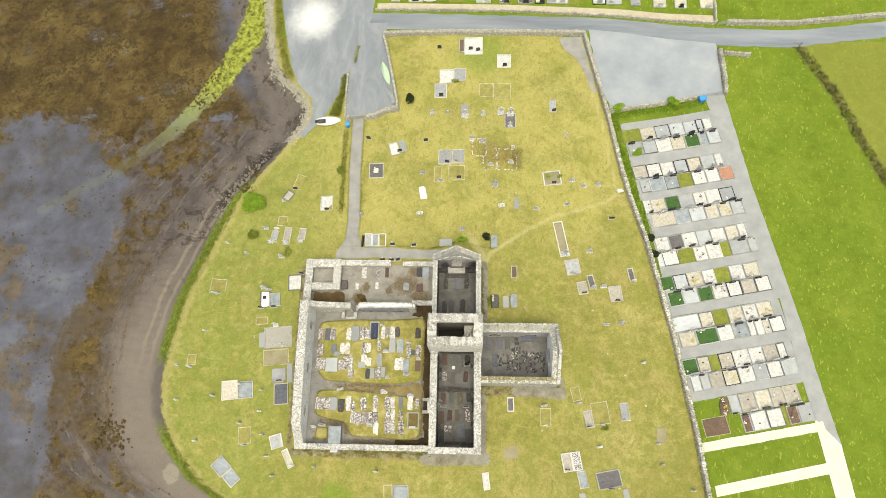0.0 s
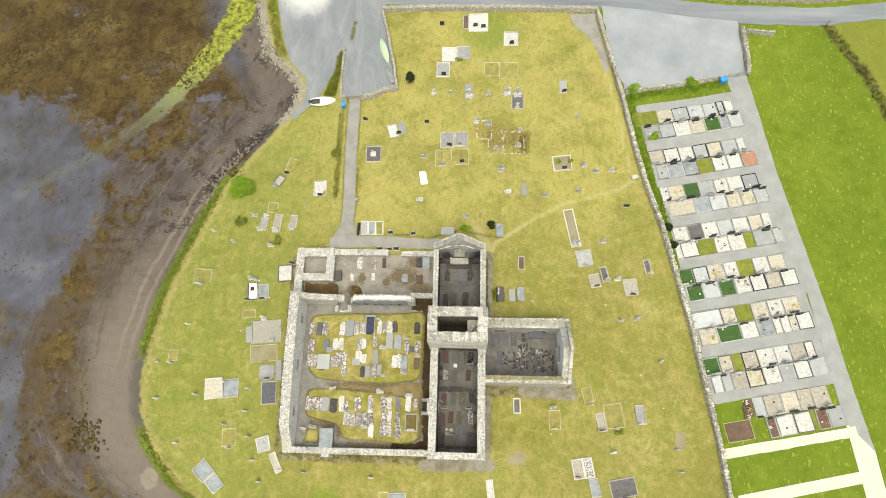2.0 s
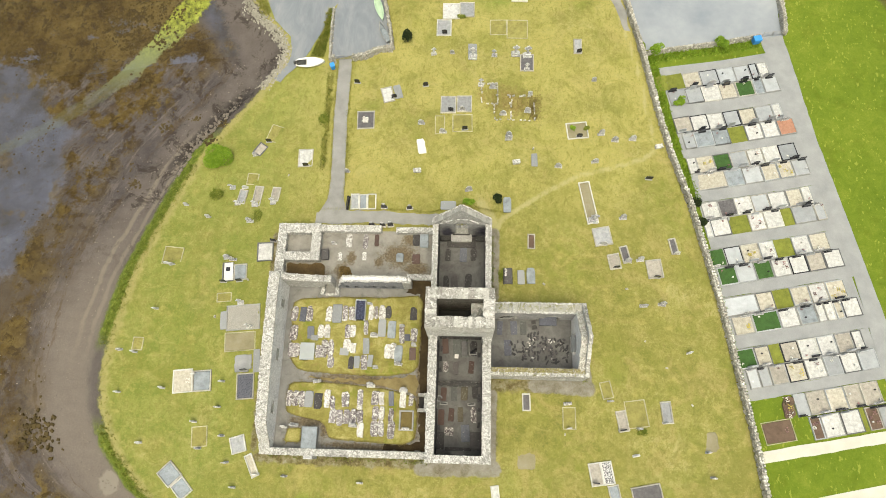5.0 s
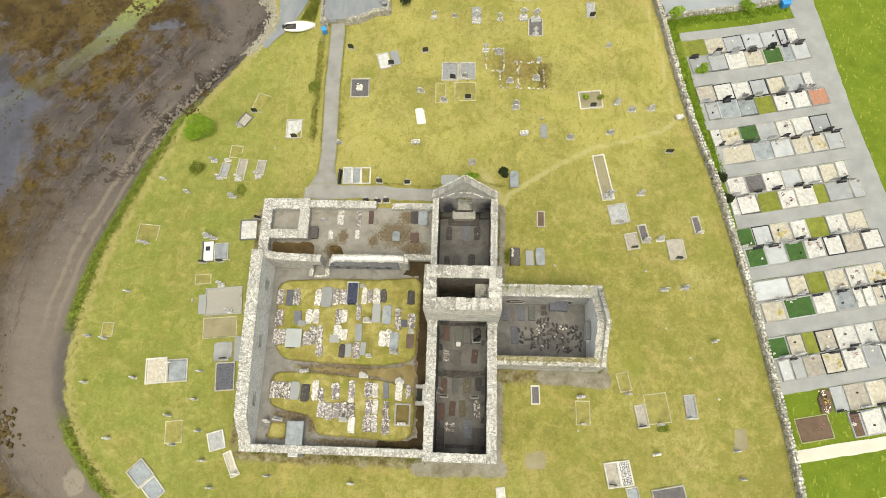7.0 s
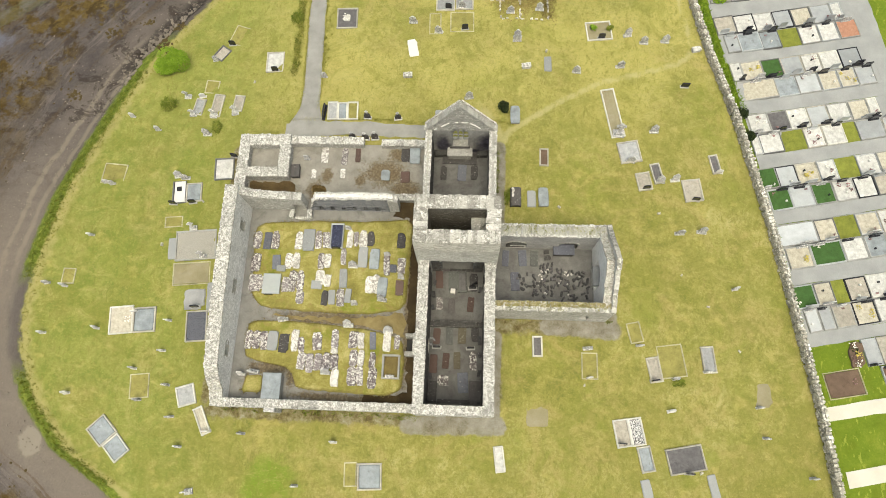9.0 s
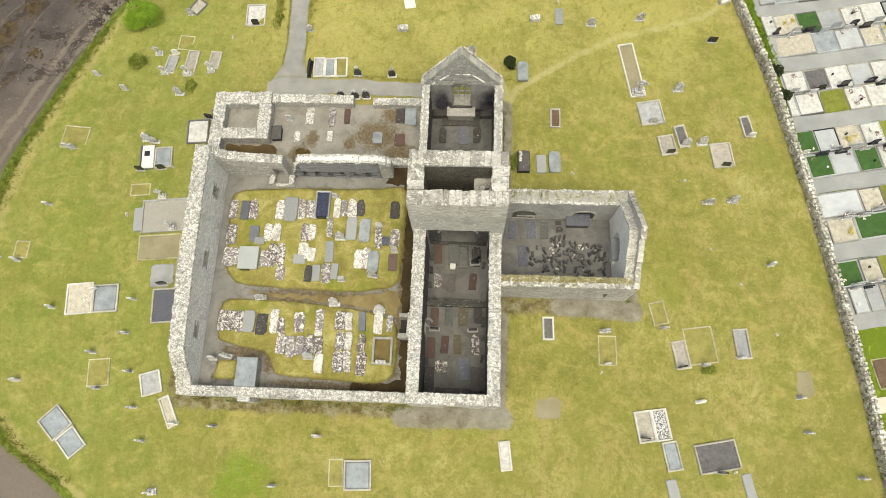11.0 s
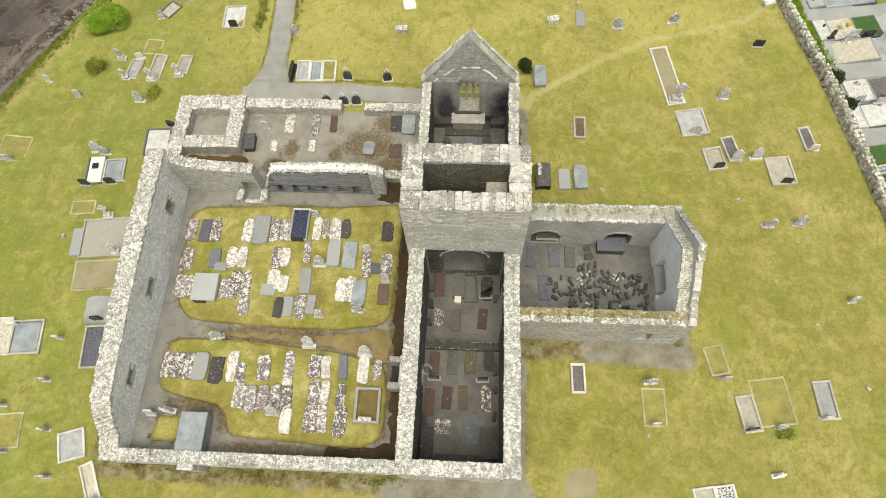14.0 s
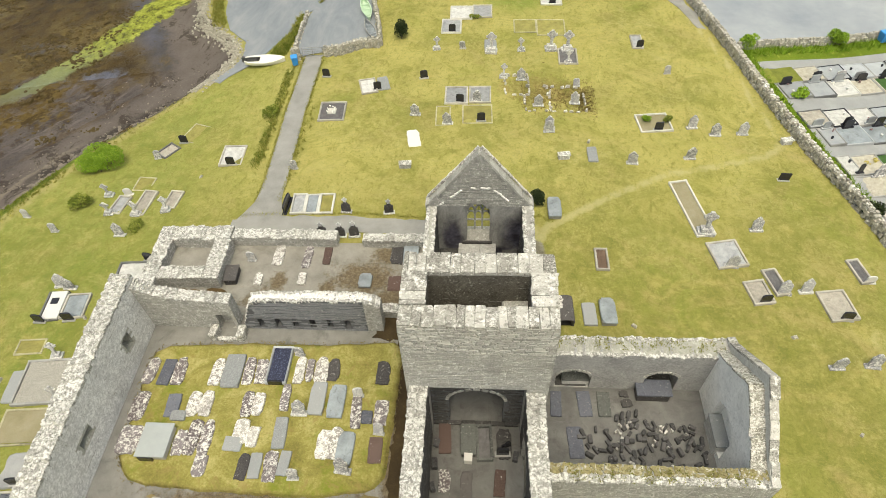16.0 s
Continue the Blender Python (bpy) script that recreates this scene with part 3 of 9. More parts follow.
    dry = m.mix(m.math("MULTIPLY", damp, 0.64), dry, m.mix(m.step(mid, 0.4, 0.62), (0.145, 0.195, 0.036), (0.21, 0.24, 0.055)))
    dry = m.mix(m.math("MULTIPLY", m.step(m.noise(1.5, 5, 0.75, (1.5, 0.7, 1), distort=0.8), 0.5, 0.66), 0.6), dry, (0.155, 0.157, 0.034))
    dry = m.mix(m.math("MULTIPLY", m.step(m.noise(0.55, 4, 0.7, (0.85, 1.1, 1)), 0.56, 0.68), 0.45), dry, (0.37, 0.32, 0.11))
    dry = m.mix(m.math("MULTIPLY", m.step(m.noise(0.33, 6, 0.8, (0.8, 1.3, 1), distort=1.4), 0.52, 0.64), 0.42), dry, m.mix(fine, (0.28, 0.25, 0.085), (0.39, 0.345, 0.145)))
    dry = m.mix(m.math("MULTIPLY", m.step(m.noise(0.16, 6, 0.75, distort=1.0), 0.5, 0.6), 0.42), dry, m.mix(fine, (0.13, 0.145, 0.024), (0.2, 0.205, 0.045)))
    clump = m.noise(2.4, 5, 0.8, (1.0, 1.4, 1), distort=0.5)
    dry = m.mix(m.math("MULTIPLY", m.step(clump, 0.52, 0.64), 0.36), dry, (0.15, 0.155, 0.034))
    dry = m.mix(m.math("MULTIPLY", m.step(clump, 0.45, 0.35), 0.34), dry, (0.37, 0.33, 0.12))
    dry = m.mix(m.math("MULTIPLY", m.step(blade, 0.5, 0.7), 0.4), dry, (0.14, 0.137, 0.03))
    green = m.ramp(tone, [(0.38, (0.085, 0.135, 0.012)), (0.52, (0.135, 0.187, 0.019)), (0.66, (0.205, 0.237, 0.036))])
    green = m.mix(m.math("MULTIPLY", m.step(m.noise(0.3, 5, 0.75), 0.5, 0.66), 0.5), green, (0.1, 0.13, 0.012))
    rows = m.noise(2.0, 3, 0.6, (1.2, 0.6, 1))
    green = m.mix(m.math("MULTIPLY", m.step(rows, 0.6, 0.67), 0.55), green, (0.3, 0.33, 0.06))
    dt = m.math("ADD", m.attr("ditch"), m.math("MULTIPLY", m.math("SUBTRACT", m.noise(0.4, 5, 0.7), 0.5), 3.0))
    green = m.mix(m.math("MULTIPLY", m.step(dt, -0.5, 1.0), 0.6), green, m.mix(mid, (0.15, 0.16, 0.03), (0.25, 0.24, 0.06)))
    green = m.mix(m.math("MULTIPLY", m.step(m.math("ABSOLUTE", dt, 0.0), 1.5, 0.3), 0.8), green, m.mix(fine, (0.06, 0.062, 0.018), (0.17, 0.16, 0.06)))
    turf = m.mix(m.step(m.attr("lush"), -0.4, 0.6), dry, green)
    # trodden trail and the bare, mossy ground at the foot of the walls
    tr = m.math("ADD", m.attr("trail"), m.math("MULTIPLY", m.math("SUBTRACT", m.noise(1.6, 5, 0.75), 0.5), 0.8))
    turf = m.mix(m.math("MULTIPLY", m.step(tr, 0.5, 0.1), 0.55), turf, m.mix(fine, (0.36, 0.32, 0.15), (0.46, 0.42, 0.24)))
    ft = m.math("ADD", m.attr("foot"), m.math("MULTIPLY", m.math("SUBTRACT", m.noise(0.9, 6, 0.75), 0.5), 1.7))
    grit = m.ramp(m.math("ADD", m.math("MULTIPLY", m.noise(1.1, 6, 0.75), 0.65), m.math("MULTIPLY", blade, 0.35)),
                  [(0.4, (0.06, 0.045, 0.022)), (0.48, (0.14, 0.115, 0.055)), (0.55, (0.21, 0.19, 0.125)), (0.66, (0.31, 0.295, 0.25))])
    turf = m.mix(m.math("MULTIPLY", m.step(ft, 0.85, 0.35), 0.9), turf, grit)
    ap = m.math("ADD", m.attr("apron"), m.math("MULTIPLY", m.math("SUBTRACT", m.noise(1.2, 5, 0.7), 0.5), 0.9))
    stones = m.ramp(m.math("ADD", m.math("MULTIPLY", m.noise(0.8, 5, 0.7), 0.6), m.math("MULTIPLY", blade, 0.4)), [(0.36, (0.1, 0.082, 0.05)), (0.46, (0.19, 0.174, 0.14)), (0.54, (0.235, 0.224, 0.195)), (0.66, (0.31, 0.298, 0.268))])
    turf = m.mix(m.math("MULTIPLY", m.step(ap, 1.05, 0.75), 0.9), turf, stones)
    # foreshore
    d = m.math("ADD", m.attr("shore"), m.math("MULTIPLY", m.math("SUBTRACT", m.noise(0.8, 5, 0.7), 0.5), 1.8))
    pebble = m.noise(5, 5, 0.75)
    shingle = m.ramp(m.math("ADD", m.math("MULTIPLY", m.noise(0.25, 5, 0.7), 0.6), m.math("MULTIPLY", pebble, 0.4)),
                     [(0.34, (0.05, 0.043, 0.043)), (0.5, (0.085, 0.074, 0.071)), (0.7, (0.135, 0.12, 0.11))])
    even = m.math("ADD", m.attr("shore"), m.math("MULTIPLY", m.math("SUBTRACT", m.noise(0.12, 3, 0.5), 0.5), 2.2))
    lane = m.math("ABSOLUTE", m.math("ADD", even, 3.7), 0.0)
    ruts = m.math("MULTIPLY", m.step(m.math("ABSOLUTE", m.math("SUBTRACT", lane, 0.8), 0.0), 0.45, 0.1), m.math("MULTIPLY", m.step(m.node_y(), 6, 16), m.step(m.node_y(), 47, 40)))
    track = m.math("ADD", m.math("MULTIPLY", m.step(lane, 4.5, 2.0), 0.34), m.math("MULTIPLY", ruts, 0.75))
    shingle = m.mix(m.math("MULTIPLY", track, 0.75), shingle, (0.2, 0.17, 0.138))
    seam = m.math("MULTIPLY", m.math("MULTIPLY", m.step(m.node_y(), 36, 40), m.step(m.node_y(), 53, 49)), m.math("MULTIPLY", m.step(d, -0.7, -1.4), m.step(d, -5.0, -3.0)))
    shingle = m.mix(m.math("MULTIPLY", m.math("MULTIPLY", seam, m.step(m.noise(0.9, 6, 0.8), 0.4, 0.5)), 0.9), shingle, (0.02, 0.017, 0.015))
    wrack = m.math("MULTIPLY", m.step(m.noise(0.3, 6, 0.8, distort=0.6), 0.52, 0.6), m.step(m.node_y(), 18, 30))
    shingle = m.mix(m.math("MULTIPLY", wrack, 0.7), shingle, (0.032, 0.024, 0.019))
    sand = m.math("MULTIPLY", m.step(m.node_y(), 34, 12), m.math("MULTIPLY", m.step(d, -1.2, -2.6), m.step(m.math("ADD", d, m.math("MULTIPLY", m.noise(0.3, 5, 0.7), 5.0)), -8.5, -5.0)))
    shingle = m.mix(m.math("MULTIPLY", sand, 0.5), shingle, m.mix(pebble, (0.16, 0.135, 0.11), (0.25, 0.215, 0.18)))
    flow = m.node("ShaderNodeCombineXYZ")
    m.link(m.math("MULTIPLY", m.attr("shore"), 0.55), flow.inputs[0])
    m.link(m.math("MULTIPLY", m.node_y(), 0.07), flow.inputs[1])
    drift = m.node("ShaderNodeTexNoise")
    drift.inputs["Scale"].default_value, drift.inputs["Detail"].default_value, drift.inputs["Roughness"].default_value = 1.0, 7.0, 0.75
    m.link(flow.outputs["Vector"], drift.inputs["Vector"])
    lines = m.math("ADD", m.math("MULTIPLY", drift.outputs[0], 0.75), m.math("MULTIPLY", m.noise(0.5, 6, 0.8), 0.25))
    shingle = m.mix(m.math("MULTIPLY", m.math("MULTIPLY", m.step(lines, 0.51, 0.58), m.step(d, -6.0, -8.5)), 0.6), shingle, m.mix(pebble, (0.045, 0.03, 0.016), (0.11, 0.075, 0.035)))
    shingle = m.mix(m.math("MULTIPLY", m.math("MULTIPLY", m.step(lines, 0.47, 0.41), m.step(d, -7.5, -10.0)), 0.4), shingle, m.mix(pebble, (0.15, 0.13, 0.115), (0.24, 0.21, 0.185)))
    pool = m.node("ShaderNodeVectorMath", operation="DISTANCE")
    pool.inputs[1].default_value = (-45.2, -6.0, -1.4)
    m.link(m.place(), pool.inputs[0])
    shingle = m.mix(m.math("MULTIPLY", m.step(m.math("ADD", pool.outputs["Value"], m.math("MULTIPLY", m.noise(0.9, 4, 0.6), 1.4)), 2.3, 1.9), 0.75), shingle, (0.25, 0.225, 0.185))
    weedy = m.ramp(m.math("ADD", m.math("MULTIPLY", m.noise(0.16, 6, 0.7, distort=0.5), 0.7), m.math("MULTIPLY", m.noise(1.6, 5, 0.7), 0.3)),
                   [(0.34, (0.03, 0.019, 0.007)), (0.45, (0.059, 0.039, 0.012)), (0.54, (0.09, 0.063, 0.02)), (0.63, (0.124, 0.093, 0.033)), (0.76, (0.18, 0.15, 0.075))])
    weedy = m.mix(m.math("MULTIPLY", m.step(m.noise(0.55, 6, 0.75, distort=0.6), 0.52, 0.58), 0.7), weedy, (0.028, 0.018, 0.008))
    silt = m.ramp(m.noise(0.13, 6, 0.65), [(0.34, (0.056, 0.052, 0.053)), (0.46, (0.077, 0.077, 0.092)), (0.58, (0.096, 0.1, 0.13)), (0.72, (0.13, 0.136, 0.158))])
    silt = m.mix(m.math("MULTIPLY", m.step(m.noise(0.7, 5, 0.75), 0.56, 0.62), 0.55), silt, (0.07, 0.058, 0.042))
    silt = m.mix(m.math("MULTIPLY", m.step(m.noise(0.11, 5, 0.7), 0.55, 0.62), 0.6), silt, m.mix(m.step(m.noise(0.5, 5, 0.75), 0.4, 0.6), (0.07, 0.05, 0.022), (0.14, 0.1, 0.04)))
    w = m.math("ADD", m.attr("weed"), m.math("MULTIPLY", m.math("SUBTRACT", m.noise(0.12, 7, 0.75), 0.5), 13))
    out = m.mix(m.step(d, -9.0, -13.0), shingle, m.mix(m.step(m.noise(0.16, 5, 0.7), 0.46, 0.56), shingle, weedy))
    wet = m.step(w, 1.0, -1.0)
    belt = m.math("MULTIPLY", m.step(w, 13, 6), m.math("MULTIPLY", m.step(m.node_y(), 34, 26), m.step(m.noise(0.22, 6, 0.75), 0.38, 0.52)))
    out = m.mix(m.math("MULTIPLY", belt, 0.6), out, m.mix(m.step(m.noise(0.09, 4, 0.6), 0.42, 0.58), weedy, (0.075, 0.056, 0.03)))
    out = m.mix(wet, out, silt)
    hi = m.step(m.math("ADD", m.node_y(), m.math("MULTIPLY", m.math("SUBTRACT", m.noise(0.06, 7, 0.75), 0.5), 46)), 52.5, 55.5)
    brown = m.math("MULTIPLY", hi, m.math("MULTIPLY", m.step(d, -7, -12), m.step(m.noise(0.1, 6, 0.75, (1, 1.6, 1)), 0.33, 0.42)))
    out = m.mix(brown, out, weedy)
    al = m.math("ADD", m.attr("algae"), m.math("MULTIPLY", m.math("SUBTRACT", m.noise(0.45, 7, 0.8, distort=0.4), 0.5), 1.8))
    alcol = m.ramp(m.noise(1.1, 5, 0.75), [(0.38, (0.07, 0.07, 0.018)), (0.5, (0.2, 0.22, 0.035)), (0.66, (0.34, 0.37, 0.075))])
    faint = m.step(m.node_y(), 49, 60)
    alcol = m.mix(m.step(m.node_y(), 66, 55), alcol, (0.17, 0.19, 0.1))
    out = m.mix(m.math("MULTIPLY", m.step(al, 1.05, 0.85), m.math("ADD", 0.16, m.math("MULTIPLY", faint, 0.84))), out, alcol)
    bank = m.ramp(m.noise(1.5, 5, 0.75), [(0.36, (0.075, 0.1, 0.016)), (0.55, (0.14, 0.18, 0.026)), (0.7, (0.24, 0.262, 0.055))])
    rank = m.math("ADD", m.step(m.node_y(), 2.5, -1.0), m.math("MULTIPLY", m.step(m.node_y(), 9.5, 13.0), m.step(m.node_y(), 46, 40)))
    bare = m.mix(m.math("MULTIPLY", rank, m.step(d, -2.3, -1.5)), out, bank)
    col = m.mix(m.step(d, -0.5, 0.3), bare, turf)
    lip = m.math("MULTIPLY", m.step(d, -0.3, 0.1), m.step(d, 1.3, 0.4))
    col = m.mix(m.math("MULTIPLY", lip, 0.65), col, m.mix(fine, (0.3, 0.26, 0.1), (0.41, 0.36, 0.17)))
    h = m.math("ADD", m.math("MULTIPLY", fine, 0.6), m.math("MULTIPLY", blade, 0.4))
    rough = m.ramp(m.math("MULTIPLY", wet, m.step(d, -6, -12)), [(0.0, 0.95), (1.0, 0.3)])
    return m.done(col, h, 0.55, 0.12, rough)


def mat_y(self):
    s = self.node("ShaderNodeSeparateXYZ")
    self.link(self.place(), s.inputs[0])
    return s.outputs["Y"]


Mat.node_y = mat_y
M["ground"] = ground_mat()
make_ground()


def lerp_line(pts, step):
    """Points along a polyline at even steps, with the tangent."""
    out = []
    for (ax, ay), (bx, by) in zip(pts, pts[1:]):
        n = max(1, int(math.hypot(bx - ax, by - ay) / step))
        out += [(ax + (bx - ax) * k / n, ay + (by - ay) * k / n) for k in range(n)]
    return out + [pts[-1]]


def ribbon(name, left, right, lift, material, label, category, across=6, step=1.0, ragged=0.0, seed=1, depth=0.25):
    """A paved strip between two polylines of equal length, draped on the land, with a small depth at its edge."""
    rng = random.Random(seed)
    verts, faces = [], []
    n = 0
    rows = []
    for (l0, l1), (r0, r1) in zip(zip(left, left[1:]), zip(right, right[1:])):
        k = max(1, int(max(math.dist(l0, l1), math.dist(r0, r1)) / step))
        for q in range(k):
            f = q / k
            rows.append(((l0[0] + (l1[0] - l0[0]) * f, l0[1] + (l1[1] - l0[1]) * f), (r0[0] + (r1[0] - r0[0]) * f, r0[1] + (r1[1] - r0[1]) * f)))
    rows.append((left[-1], right[-1]))
    for a, b in rows:
        ea, eb = rng.uniform(-ragged, ragged), rng.uniform(-ragged, ragged)
        w = math.dist(a, b) or 1.0
        for c in range(across + 3):
            f = min(max((c - 1) / across, 0), 1)
            f = ea / w + f * (1 + (eb - ea) / w)
            x, y = a[0] + (b[0] - a[0]) * f, a[1] + (b[1] - a[1]) * f
            z = gz(x, y) + (lift if 1 <= c <= across + 1 else -depth)
            verts.append((x, y, z))
    w = across + 3
    for r in range(len(rows) - 1):
        for c in range(w - 1):
            faces.append((r * w + c, r * w + c + 1, (r + 1) * w + c + 1, (r + 1) * w + c))
    ob = raw(name, verts, faces, material)
    ob.data.validate()
    bm = bmesh.new()
    bm.from_mesh(ob.data)
    bmesh.ops.recalc_face_normals(bm, faces=bm.faces)
    up = sum(f.normal.z for f in bm.faces)
    if up < 0:
        bmesh.ops.reverse_faces(bm, faces=bm.faces)
    bm.to_mesh(ob.data)
    bm.free()
    return tagged(ob, label, category, kind="structure")


# roads, slip and car park
ribbon("road", [(-23, 75.0), (-20.4, 74.6), (-10, 74.6), (5.1, 74.9), (19.8, 75.0), (31, 74.2), (43.5, 72.7), (56.6, 72.7), (73.7, 75.2), (110, 81)],
       [(-23, 78.6), (-19.6, 78.2), (-10, 78.2), (5.1, 78.0), (19.8, 77.8), (31, 77.4), (41.8, 76.6), (57, 76.2), (74.3, 78.6), (110, 84.6)],
       0.05, M["tarmac"], "worn grey tarmac lane past the churchyard", "road", step=1.5, ragged=0.12, seed=2)
ribbon("slipway", [(-41.5, 96), (-40.0, 83.6), (-37.9, 75.5), (-35.8, 67.8), (-33.9, 63.4), (-30.9, 60.2), (-30.2, 57.0), (-30.8, 54.6), (-32.4, 52.6)],
       [(-19.6, 96), (-20.1, 83.6), (-21.4, 75.5), (-22.6, 67.8), (-24.6, 65.0), (-26.0, 60.2), (-27.8, 56.2), (-29.6, 54.2), (-31.4, 52.0)],
       0.09, M["slipway"], "concrete boat slip with wet streaks and a near-white glare spot", "slipway", across=14, step=1.2, ragged=0.15, seed=3)
ribbon("parking_apron", [(-23.2, 76), (-23.6, 70), (-24.1, 64), (-23.9, 55.4)], [(-17.6, 76), (-18.0, 72.6), (-16.1, 64.6), (-14.7, 57.2)],
       0.11, M["slipway"], "pale bluish hard standing beside the churchyard gate", "hard standing", across=6, seed=4, ragged=0.15)
ribbon("car_park", [(19.9, 75.2), (20.9, 67.1), (23.4, 58.6)], [(43.0, 73.2), (43.6, 67.5), (43.7, 62.4)],
       0.1, M["hardstand"], "pale compacted gravel car park", "car park", across=16, seed=5, ragged=0.2)
# churchyard path and worn trail
ribbon("footpath", [(-22.4, 55.6), (-22.0, 45.3), (-21.2, 35.5), (-21.3, 32.5), (-22.3, 30.4)], [(-20.4, 55.6), (-20.0, 45.3), (-19.2, 35.5), (-19.0, 32.5), (-18.2, 30.4)],
       0.04, M["gravel"], "grey gravel footpath through the churchyard", "path", across=4, step=0.7, ragged=0.05, seed=6)
ribbon("footpath", [(-22.6, 28.9), (-14, 29.2), (-7, 29.2), (-5.4, 29.3)], [(-22.6, 30.6), (-14, 31.0), (-7, 30.7), (-4.6, 31.0)],
       0.045, M["gravel"], "grey gravel path along the east range", "path", across=4, step=0.7, ragged=0.15, seed=7)
# the modern burial ground: main path and cross paths
ribbon("cemetery_path", [(40.3, 62.1), (44.3, 47.9), (46.9, 35.7), (49.4, 25.3), (50.9, 15.5), (52.4, 7.1), (53.5, -0.1), (55.6, -14)],
       [(43.8, 62.4), (46.9, 45.2), (49.6, 33.4), (52.2, 21.8), (54.2, 11.3), (55.9, 3.4), (56.9, -4.0), (58.8, -14)],
       0.05, M["concrete"], "pale concrete path beside the burial plots", "path", across=4, step=1.0, ragged=0.08, seed=12)


# ---- rubble walls ----
def stone_face(verts, faces, o, u, v, n, cu, cv, w, h, proud, rng):
    """One rough block face: a chamfered, slightly tilted plate standing proud of the wall."""
    b = len(verts)
    c = min(w, h) * 0.3
    for inset, out in ((0.0, 0.002), (c, proud + 0.003)):
        for su, sv in ((-1, -1), (1, -1), (1, 1), (-1, 1)):
            a = cu + su * (w / 2 - inset) + rng.uniform(-0.02, 0.02)
            d = cv + sv * (h / 2 - inset) + rng.uniform(-0.015, 0.015)
            k = out + (rng.uniform(-0.008, 0.008) if out > 0.002 else 0)
            verts.append(tuple(o[i] + u[i] * a + v[i] * d + n[i] * k for i in range(3)))
    faces.append((b + 4, b + 5, b + 6, b + 7))
    for i in range(4):
        j = (i + 1) % 4
        faces.append((b + i, b + j, b + 4 + j, b + 4 + i))


def course_stones(verts, faces, o, u, v, n, length, z0, z1, solid, rng, course=(0.13, 0.25), block=(0.22, 0.6), gap=0.002, proud=0.015):
    """Fills a wall face (along u from o, rising in v) with rough wandering courses wherever solid(u, z) holds."""
    z = z0
    while z < z1:
        h = rng.uniform(*course)
        a = rng.uniform(-0.3, 0.0)
        sway, at = rng.uniform(0.02, 0.05), rng.uniform(0, 6.28)
        while a < length:
            w = rng.uniform(*block) * rng.choice((0.55, 0.8, 1.0, 1.0, 1.35))
            c = a + w / 2
            zz = z + sway * math.sin(c * 0.9 + at) + rng.uniform(-0.012, 0.012)
            if 0 < c < length and all(solid(min(max(c + s * w * 0.4, 0), length), zz + k * h) for s in (-1, 1) for k in (0.1, 0.85)):
                lo, hi = max(a, -0.02), min(a + w, length + 0.02)
                stone_face(verts, faces, o, u, v, n, (lo + hi) / 2, zz + h / 2, hi - lo - gap, h * rng.uniform(0.82, 1.04) - gap, proud * rng.uniform(0.3, 1.5), rng)
            a += w
        z += h


def cap_stones(verts, faces, length, t0, t1, top, rng, size=(0.16, 0.4), drop=0.0):
    """Uneven rounded stones bedded on a wall top, between t0 and t1 across it."""
    rows = max(1, round((t1 - t0) / 0.2))
    for r in range(rows):
        depth = (t1 - t0) / rows
        a = rng.uniform(-0.2, 0)
        while a < length - 0.05:
            w = rng.uniform(*size)
            cx, cy = min(max(a + w / 2, 0.06), length - 0.06), t0 + depth * (r + 0.5) + rng.uniform(-0.04, 0.04)
            z, h = top(cx) - drop, rng.uniform(0.012, 0.05)
            q, k = len(verts), 7
            turn = rng.uniform(0, 0.9)
            rim = []
            for i in range(k):
                an = turn + 6.283 * i / k
                c, sn = math.cos(an), math.sin(an)
                f = (abs(c) ** 3 + abs(sn) ** 3) ** (-1 / 3) * rng.uniform(0.86, 1.08)
                rim.append((c * f * w * 0.6, sn * f * depth * 0.64))
            tilt = rng.uniform(-0.12, 0.12)
            for rr, zz in ((1.0, -0.16), (1.0, h * 0.6), (0.82, h)):
                for px, py in rim:
                    verts.append((min(max(cx + px * rr, 0.0), length), cy + py * rr, z + zz + tilt * px * (zz > 0)))
            for lv in (0, k):
                for i in range(k):
                    j = (i + 1) % k
                    faces.append((q + lv + i, q + lv + j, q + lv + k + j, q + lv + k + i))
            faces.append(tuple(q + 2 * k + i for i in range(k)))
            a += w * 0.96


UNIT_STONES = []


def unit_stones():
    """A handful of rough block faces that the single stones share."""
    if not UNIT_STONES:
        rng = random.Random(77)
        for _ in range(8):
            verts, faces = [], []
            stone_face(verts, faces, (0, 0, 0), (1, 0, 0), (0, 0, 1), (0, -1, 0), 0, 0, 0.6, 0.27, 0.035, rng)
            me = bpy.data.meshes.new("stone")
            me.from_pydata(verts, [], faces)
            UNIT_STONES.append(me)
    return UNIT_STONES


def place_singles(root, L, z0, z1, solid, rng, course, block):
    z = z0
    while z < z1:
        h = rng.uniform(*course)
        a = rng.uniform(-0.3, 0.0)
        while a < L:
            w = rng.uniform(*block)
            lo, hi = max(a, 0.0), min(a + w, L)
            c = (lo + hi) / 2
            if hi - lo > 0.15 and solid(c, z + h * 0.85) and solid(c, z + 0.05):
                me = rng.choice(unit_stones())
                if not me.materials:
                    me.materials.append(M["rubble_single"])
                ob = new("stone", me)
                ob.parent = root
                ob.matrix_basis = pose(c, 0, z + h / 2)
                ob.scale = ((hi - lo - 0.025) / 0.6, rng.uniform(0.6, 1.5), (h - 0.025) / 0.27)
            a += w
        z += h


